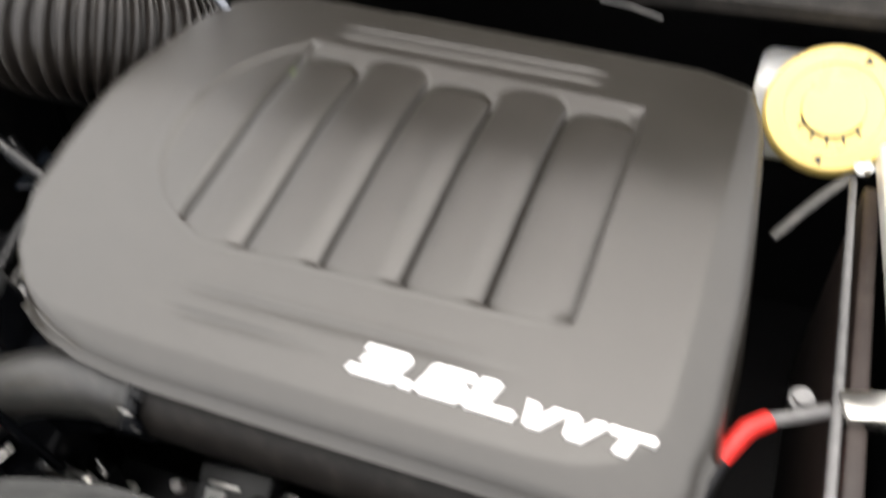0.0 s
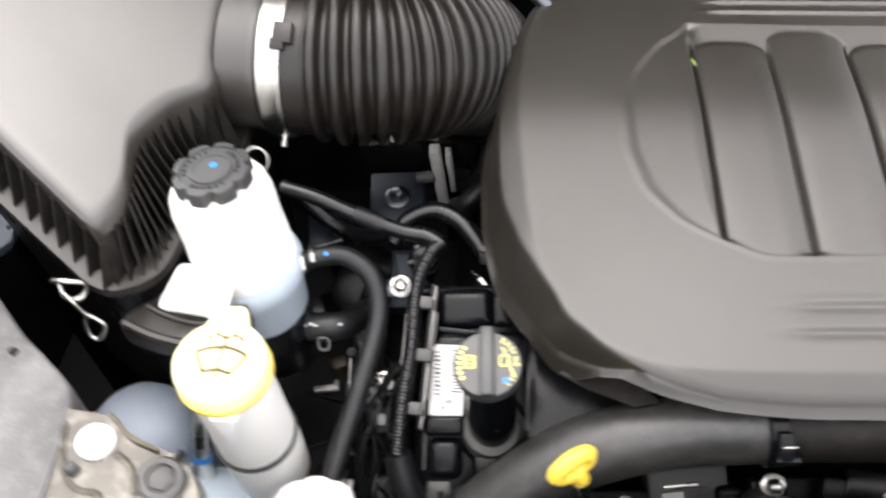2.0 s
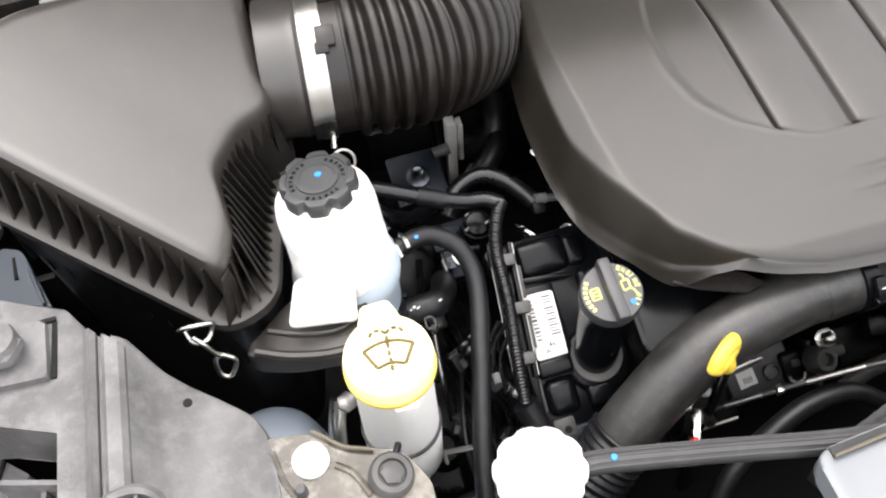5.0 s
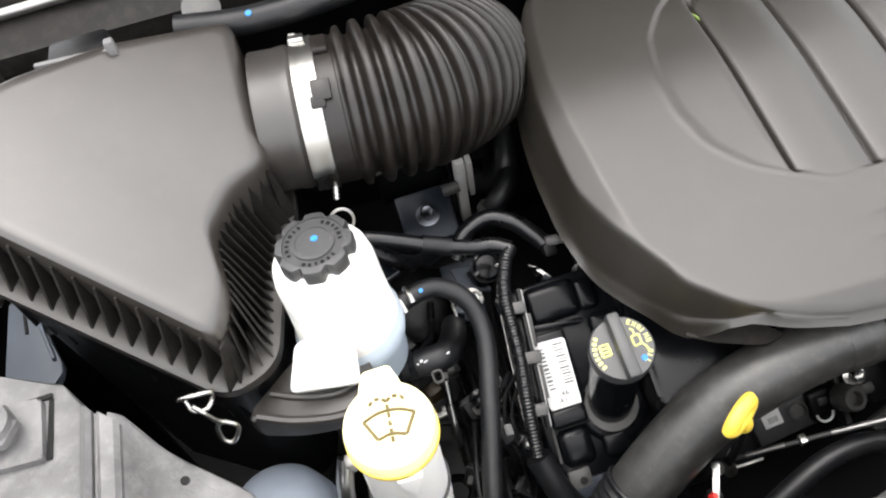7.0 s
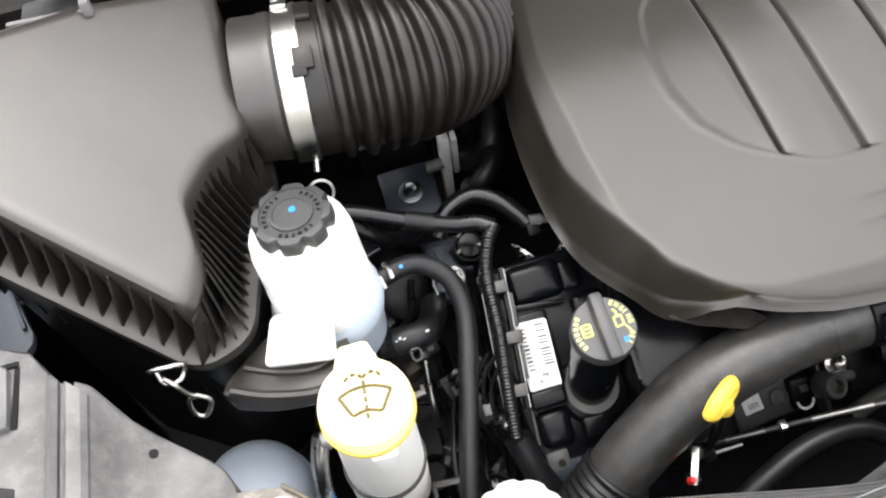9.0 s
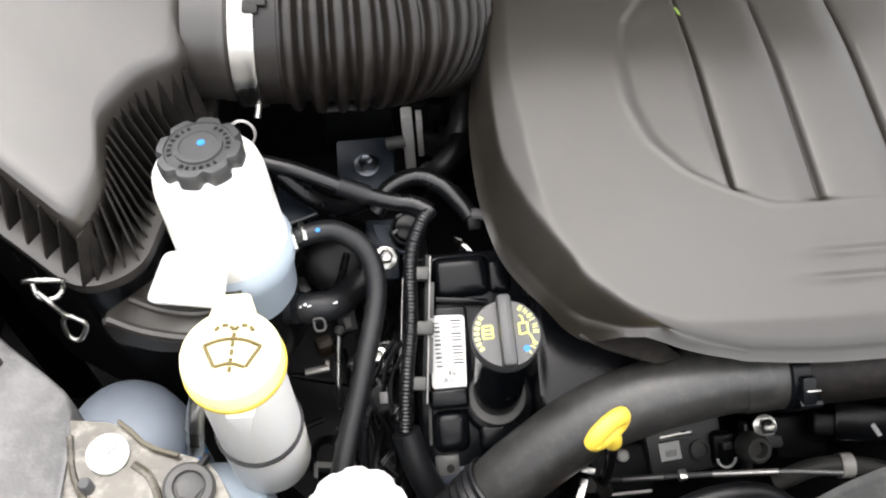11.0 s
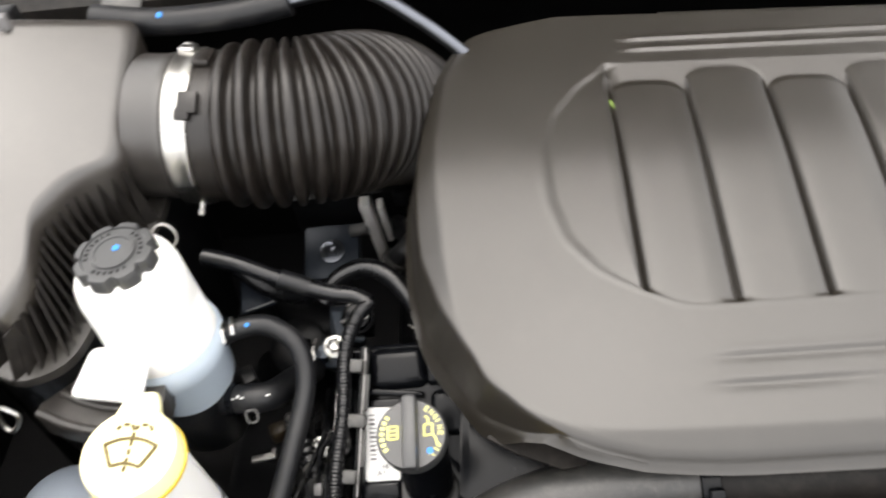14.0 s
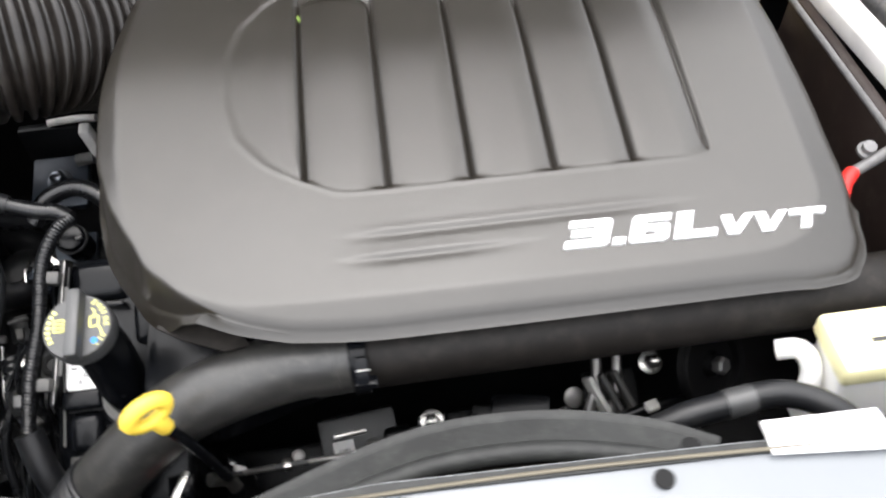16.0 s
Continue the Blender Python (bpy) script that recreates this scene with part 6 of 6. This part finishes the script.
part("tongue", box((0.004, 0.006, 0.003), Matrix.Translation((-0.478, 0.008, 0.722)), 0.001), DULLST, PCL)
COPPER = mat("tan_plug_plastic", (0.03, 0.021, 0.011), 0.5, bump=0.1, var=0.3)
solo("tan_plug", box((0.016, 0.014, 0.018), Matrix.Translation((-0.483, 0.040, 0.70)) @ Matrix.Rotation(radians(20), 4, "Z"), 0.003), COPPER, "dirty tan plug deep in the bay", "plug")
WR = thing("wire_bundle", (-0.43, -0.03, 0.74), "thin black wires running down from the trough", "wires")
for k, (dx, dy) in enumerate(((0, 0), (0.006, 0.008), (-0.006, 0.004), (0.003, -0.007))):
    part("wire", tube([(-0.408 + dx, -0.015 + dy, 0.782), (-0.422 + dx, -0.022 + dy, 0.765 - 0.004 * k), (-0.428 + dx * 2, -0.040 + dy, 0.735), (-0.418 + dx, -0.065 + dy, 0.70), (-0.425, -0.085, 0.66)], 0.0022, 8, 0.005), LOOM, WR)
part("plug", box((0.018, 0.024, 0.016), Matrix.Translation((-0.430, -0.036, 0.730)) @ Matrix.Rotation(radians(25), 4, "X") @ Matrix.Rotation(radians(20), 4, "Z"), 0.003), BLACKP, WR)
part("plug_tab", box((0.007, 0.010, 0.004), Matrix.Translation((-0.428, -0.042, 0.741)) @ Matrix.Rotation(radians(25), 4, "X"), 0.001), GREYP, WR)
SP = thing("steel_pipe", (-0.577, -0.07, 0.74), "short bright steel pipe end with a blue ring", "pipe")
part("pipe", tube([(-0.566, -0.045, 0.79), (-0.574, -0.062, 0.772), (-0.579, -0.078, 0.74), (-0.58, -0.09, 0.69)], 0.0075, 14, 0.005), STEEL, SP)
part("ring", tube([(-0.5785, -0.0765, 0.744), (-0.579, -0.0785, 0.739)], 0.0080, 14, 0.003), BINK, SP, "blue ring")
part("cap_bolt", lathe([(0.009, 0), (0.009, 0.006), (0.006, 0.008)], aim((-0.560, -0.050, 0.79), (0.2, -0.4, 0.9)), 6), DULLST, SP)
GC = thing("ground_clip", (-0.3485, 0.1138, 0.72), "bright bent metal clip beside the engine cover", "clip")
part("leaf", prism([(-0.353, 0.119), (-0.347, 0.119), (-0.336, 0.104), (-0.342, 0.106)], lambda x, y: 0.736 + 0.3 * (y - 0.11), lambda x, y: 0.7385 + 0.3 * (y - 0.11), 0.0005, 1), STEEL, GC)
part("fold", box((0.010, 0.003, 0.008), Matrix.Translation((-0.351, 0.118, 0.741)) @ Matrix.Rotation(radians(-35), 4, "Z"), 0.0006, 1), STEEL, GC)
part("blue_sleeve", tube([(-0.344, 0.108, 0.735), (-0.334, 0.098, 0.730)], 0.004, 10, 0.004), DIMBLUE, GC)
part("stem", box((0.010, 0.010, 0.06), Matrix.Translation((-0.346, 0.115, 0.705)), 0.002), CASTB, GC)
LP = thing("lower_pipe", (-0.45, -0.1, 0.62), "dark pipe crossing low under the filler", "pipe")
part("pipe", tube([(-0.54, -0.13, 0.66), (-0.48, -0.11, 0.65), (-0.42, -0.11, 0.645), (-0.36, -0.10, 0.65)], 0.011, 12, 0.006), RUBBER, LP)
part("collar", tube([(-0.455, -0.11, 0.648), (-0.440, -0.11, 0.6465)], 0.0135, 14, 0.004), DULLST, LP)
CP = thing("cable_plug", (-0.495, 0.05, 0.77), "black square plug under the fluid reservoir", "plug")
part("body", box((0.024, 0.020, 0.020), Matrix.Translation((-0.498, 0.052, 0.768)) @ Matrix.Rotation(radians(30), 4, "Z"), 0.003), BLACKP, CP)
part("lead", tube([(-0.498, 0.052, 0.762), (-0.49, 0.06, 0.74), (-0.47, 0.09, 0.72), (-0.46, 0.13, 0.72)], 0.004, 10, 0.006), LOOM, CP)
SB = thing("small_bracket", (-0.375, -0.082, 0.69), "dark bracket with a bolt hole at the valve cover's foot", "bracket")
part("plate", box((0.040, 0.024, 0.005), Matrix.Translation((-0.372, -0.100, 0.694)) @ Matrix.Rotation(radians(32), 4, "X"), 0.0015), PLATE, SB)
part("hole", lathe([(0.004, 0), (0.004, 0.0006)], aim((-0.366, -0.101, 0.6968), (0, -0.53, 0.85)), 14), HOLE, SB)
# thin leads, plugs and pipes crowding the gap between the hose and the valve cover
rng = random.Random(7)
LD = thing("lead_tangle", (-0.44, -0.03, 0.66), "tangle of thin black leads deep beside the engine", "leads")
for k in range(11):
    x0, y0 = -0.485 + 0.09 * rng.random(), 0.06 + 0.05 * rng.random()
    x1, y1 = -0.475 + 0.08 * rng.random(), -0.13 + 0.05 * rng.random()
    z0 = 0.655 + 0.06 * rng.random()
    mid = [(x0 + (x1 - x0) * q + 0.02 * (rng.random() - 0.5), y0 + (y1 - y0) * q, z0 - 0.02 * q + 0.03 * (rng.random() - 0.5)) for q in (0.3, 0.55, 0.8)]
    part("lead", tube([(x0, y0, z0 - 0.02), *mid, (x1, y1, z0 - 0.06)], 0.0018 + 0.0022 * rng.random(), 8, 0.006), (LOOM, RUBBER, BLACKP)[k % 3], LD)
for k, (q, ang, sz) in enumerate((((-0.452, 0.012, 0.700), 20, 0.016), ((-0.470, -0.045, 0.680), -35, 0.014), ((-0.428, -0.070, 0.672), 50, 0.015), ((-0.462, 0.065, 0.705), 10, 0.018), ((-0.445, -0.105, 0.655), -10, 0.013))):
    PL = thing("small_plug", q, "small black wiring plug with a grey latch", "plug", "small wiring plugs")
    pmx = Matrix.Translation(q) @ Matrix.Rotation(radians(ang), 4, "Z") @ Matrix.Rotation(radians(28), 4, "X")
    part("shell", box((sz, sz * 1.5, sz * 0.8), pmx, 0.002), BLACKP, PL)
    part("latch", box((sz * 0.4, sz * 0.6, sz * 0.2), pmx @ Matrix.Translation((0, -sz * 0.3, sz * 0.45)), 0.0008, 1), GREYD, PL)
    part("collar", box((sz * 1.15, sz * 0.2, sz * 0.95), pmx @ Matrix.Translation((0, sz * 0.45, 0)), 0.001, 1), CAPB, PL)
# pipes, studs and pressed edges in the shadow behind the fan shroud
FS = thing("front_stud_plate", (-0.20, -0.07, 0.60), "dark cast plate with studs in front of the engine", "plate")
part("plate", box((0.10, 0.05, 0.02), Matrix.Translation((-0.235, -0.060, 0.592)) @ Matrix.Rotation(radians(32), 4, "X"), 0.005), CASTB, FS)
part("lip", box((0.05, 0.003, 0.008), Matrix.Translation((-0.215, -0.084, 0.592)) @ Matrix.Rotation(radians(20), 4, "X"), 0.001), BRIGHT, FS, "bright pressed edge")
for q in ((-0.262, -0.066, 0.598), (-0.214, -0.052, 0.607)):
    part("stud", lathe([(0.006, 0), (0.006, 0.008), (0.004, 0.010)], aim(q, (0, -0.5, 0.85)), 12), BRIGHT, FS)
HB = thing("heat_pipe", (-0.02, -0.08, 0.60), "grey metal pipe bending behind the shroud", "pipe")
part("pipe", tube([(-0.07, -0.085, 0.585), (-0.04, -0.082, 0.606), (-0.01, -0.085, 0.612), (0.03, -0.09, 0.60), (0.05, -0.09, 0.57)], 0.009, 14, 0.005), GREYD, HB)
part("collar", tube([(-0.018, -0.0845, 0.612), (-0.006, -0.0853, 0.612)], 0.0115, 16, 0.003), BRIGHT, HB)
HC = thing("harness_clip", (0.125, -0.08, 0.68), "small pale harness clip on a black lead", "clip")
part("lead", tube([(0.03, -0.075, 0.64), (0.07, -0.09, 0.665), (0.12, -0.085, 0.675), (0.17, -0.075, 0.66)], 0.0045, 10, 0.005), LOOM, HC)
part("clip", box((0.012, 0.010, 0.007), Matrix.Translation((0.112, -0.089, 0.680)) @ Matrix.Rotation(radians(15), 4, "Z"), 0.0015), BRIGHT, HC, "pale clip")
# small bright and grey pieces seen deep beside the valve cover
PCN = thing("pipe_connector", (-0.33, 0.10, 0.80), "pale pipe connector with a blue paint dot", "connector")
part("sleeve", tube([(-0.340, 0.100, 0.800), (-0.329, 0.099, 0.799)], 0.0052, 14, 0.003), GREYP, PCN)
part("nipple", tube([(-0.331, 0.099, 0.799), (-0.318, 0.097, 0.797)], 0.0038, 12, 0.003), GREYD, PCN)
part("paint_dot", lathe([(0.002, 0), (0.0017, 0.001)], aim((-0.320, 0.0955, 0.8008), (0, -0.4, 0.9)), 10), BINK, PCN, "blue paint dot")
RD = thing("bare_rod", (-0.47, 0.02, 0.70), "thin bare steel rod standing beside the gearbox", "rod")
part("rod", tube([(-0.468, 0.037, 0.720), (-0.471, 0.018, 0.70), (-0.473, 0.0, 0.68), (-0.474, -0.01, 0.63)], 0.0028, 10, 0.004), STEEL, RD)
part("tip", lathe([(0.0045, 0), (0.0045, 0.004), (0.003, 0.006)], aim((-0.4675, 0.039, 0.722), (0.1, 0.45, 0.5)), 12), GREYD, RD)
KN = thing("round_plug", (-0.427, 0.024, 0.69), "dark round plug beside the wire trough", "plug")
part("body", lathe([(0.013, -0.02), (0.013, 0.002), (0.010, 0.005), (0.006, 0.005), (0.005, 0.002)], aim((-0.427, 0.024, 0.698), (0, -0.4, 0.9)), 24), BLACKP, KN)
part("rim", lathe([(0.0125, 0.0005), (0.0140, 0.001), (0.0140, 0.003), (0.0125, 0.0035)], aim((-0.427, 0.024, 0.698), (0, -0.4, 0.9)), 24), CAPB, KN)
SPL = thing("slotted_plate", (-0.41, 0.125, 0.74), "blue-grey slotted plate behind the wiring loom", "plate")
part("plate", prism([(-0.431, 0.143), (-0.394, 0.137), (-0.398, 0.110), (-0.425, 0.117)], lambda x, y: 0.738 + 0.25 * (y - 0.125), lambda x, y: 0.743 + 0.25 * (y - 0.125), 0.001), DIMBLUE, SPL)
part("slot", box((0.010, 0.005, 0.001), Matrix.Translation((-0.411, 0.131, 0.7452)) @ Matrix.Rotation(radians(14), 4, "X")), HOLE, SPL, smooth=False)
part("stem", box((0.012, 0.008, 0.10), Matrix.Translation((-0.412, 0.132, 0.69)), 0.002), PLATE, SPL)
HM = thing("hose_mark_clip", (-0.44, 0.09, 0.76), "small bright spring clip on the lower hose", "clip")
part("wire", tube([(-0.4385, 0.099, 0.762), (-0.4405, 0.088, 0.762), (-0.4395, 0.078, 0.758)], 0.0014, 8, 0.003), STEEL, HM)
part("pad", box((0.008, 0.012, 0.003), Matrix.Translation((-0.432, 0.088, 0.756)) @ Matrix.Rotation(radians(25), 4, "X"), 0.001), DIMBLUE, HM)
part("holder", tube([(-0.437, 0.086, 0.757), (-0.435, 0.09, 0.74), (-0.43, 0.10, 0.72)], 0.004, 10, 0.004), PLATE, HM)
# dark panel, pipes and cast pieces filling the shadow under the intake hose
DP = thing("side_panel", (-0.497, 0.155, 0.70), "dark blue-black sheet panel with a bright edge", "panel")
part("sheet", prism([(-0.520, 0.195), (-0.486, 0.172), (-0.479, 0.138), (-0.512, 0.128)], lambda x, y: 0.772 + 0.15 * (y - 0.15), lambda x, y: 0.776 + 0.15 * (y - 0.15), 0.001), PLATE, DP)
part("bright_edge", tube([(-0.507, 0.1300, 0.7735), (-0.494, 0.1338, 0.774), (-0.480, 0.1385, 0.775)], 0.0010, 6, 0.004), DULLST, DP, "bright edge")
part("stay", box((0.012, 0.012, 0.10), Matrix.Translation((-0.500, 0.160, 0.722)), 0.002), CASTB, DP)
EH = thing("elbow_pipe", (-0.345, 0.225, 0.70), "dark ribbed elbow pipe behind the steel bar", "pipe")
part("elbow", tube([(-0.372, 0.205, 0.742), (-0.357, 0.207, 0.756), (-0.342, 0.222, 0.764), (-0.338, 0.245, 0.760), (-0.345, 0.262, 0.745)], 0.0112, 18, 0.004), RUBBER, EH)
part("collar", tube([(-0.372, 0.2048, 0.741), (-0.367, 0.2055, 0.747)], 0.0138, 18, 0.002), GREYD, EH)
part("square_boss", box((0.016, 0.010, 0.020), Matrix.Translation((-0.360, 0.262, 0.778)), 0.003), CASTB, EH)
part("post", box((0.012, 0.012, 0.09), Matrix.Translation((-0.352, 0.262, 0.715)), 0.002), CASTB, EH)
CF = thing("cam_sensor", (-0.395, 0.117, 0.74), "black cam sensor with a grey collar and bright pins", "sensor")
part("body", lathe([(0.014, -0.03), (0.014, 0.004), (0.011, 0.008), (0.006, 0.009)], aim((-0.398, 0.112, 0.772), (0.1, -0.45, 0.88)), 26), BLACKG, CF)
part("collar", lathe([(0.0135, 0.0), (0.0152, 0.001), (0.0152, 0.0035), (0.0135, 0.0045)], aim((-0.398, 0.112, 0.772), (0.1, -0.45, 0.88)), 26), BLACKP, CF)
for q in ((-0.409, 0.104, 0.779), (-0.404, 0.121, 0.781), (-0.388, 0.106, 0.779)):
    part("pin", box((0.006, 0.003, 0.003), Matrix.Translation(q) @ Matrix.Rotation(radians(25), 4, "Z"), 0.0006, 1), DULLST, CF)
KB = thing("knock_bracket", (-0.465, -0.02, 0.66), "small pressed bracket with two ears beside the hose", "bracket")
part("strip", box((0.034, 0.006, 0.003), Matrix.Translation((-0.476, -0.074, 0.690)) @ Matrix.Rotation(radians(-6), 4, "Z"), 0.0008), GREYD, KB)
part("ear", box((0.004, 0.014, 0.003), Matrix.Translation((-0.460, -0.080, 0.691)), 0.0008), DULLST, KB)
part("ear", box((0.004, 0.014, 0.003), Matrix.Translation((-0.492, -0.078, 0.691)), 0.0008), GREYD, KB)
part("leg", box((0.010, 0.006, 0.10), Matrix.Translation((-0.476, -0.072, 0.640)), 0.002), CASTB, KB)
TW = thing("taped_harness", (-0.425, -0.04, 0.70), "scuffed taped harness leaving the wire trough", "wire loom")
part("harness", tube([(-0.446, 0.005, 0.736), (-0.436, -0.018, 0.737), (-0.424, -0.040, 0.728), (-0.410, -0.058, 0.722)], 0.0085, 14, 0.0016, loom_wave(0.0083, 0.0085, 0.0008)), LOOM, TW)
part("scuff", tube([(-0.4165, -0.0555, 0.7325), (-0.411, -0.0605, 0.7305)], 0.0045, 10, 0.002), ALU, TW, "bare scuffed patch")
part("tie", tube([(-0.436, -0.018, 0.737), (-0.434, -0.022, 0.7365)], 0.0098, 14, 0.002), GREYD, TW, "grey cable tie")
part("branch", tube([(-0.430, -0.028, 0.734), (-0.443, -0.044, 0.722), (-0.450, -0.066, 0.700), (-0.447, -0.090, 0.670)], 0.0040, 10, 0.004), LOOM, TW)
# bright odds and ends below the dipstick
CW = thing("chrome_clip", (-0.262, -0.10, 0.68), "bent chrome clip low below the dipstick", "clip")
part("blade", box((0.012, 0.006, 0.003), Matrix.Translation((-0.2573, -0.0869, 0.660)) @ Matrix.Rotation(radians(-20), 4, "Z") @ Matrix.Rotation(radians(25), 4, "X"), 0.001), STEEL, CW)
part("hook", tube([(-0.270, -0.073, 0.662), (-0.266, -0.080, 0.664), (-0.261, -0.083, 0.662)], 0.0022, 8, 0.002), STEEL, CW)
part("stay", box((0.020, 0.010, 0.06), Matrix.Translation((-0.262, -0.080, 0.625)), 0.002), CASTB, CW)
SBL = thing("strap_blade", (-0.277, -0.157, 0.735), "bright slanting metal strap beside the radiator hose", "strap")
part("blade", box((0.006, 0.030, 0.0022), Matrix.Translation((-0.283, -0.143, 0.742)) @ Matrix.Rotation(radians(-24), 4, "Z") @ Matrix.Rotation(radians(18), 4, "X"), 0.0008), STEEL, SBL)
part("foot", box((0.012, 0.010, 0.10), Matrix.Translation((-0.287, -0.150, 0.688)), 0.002), CASTB, SBL)
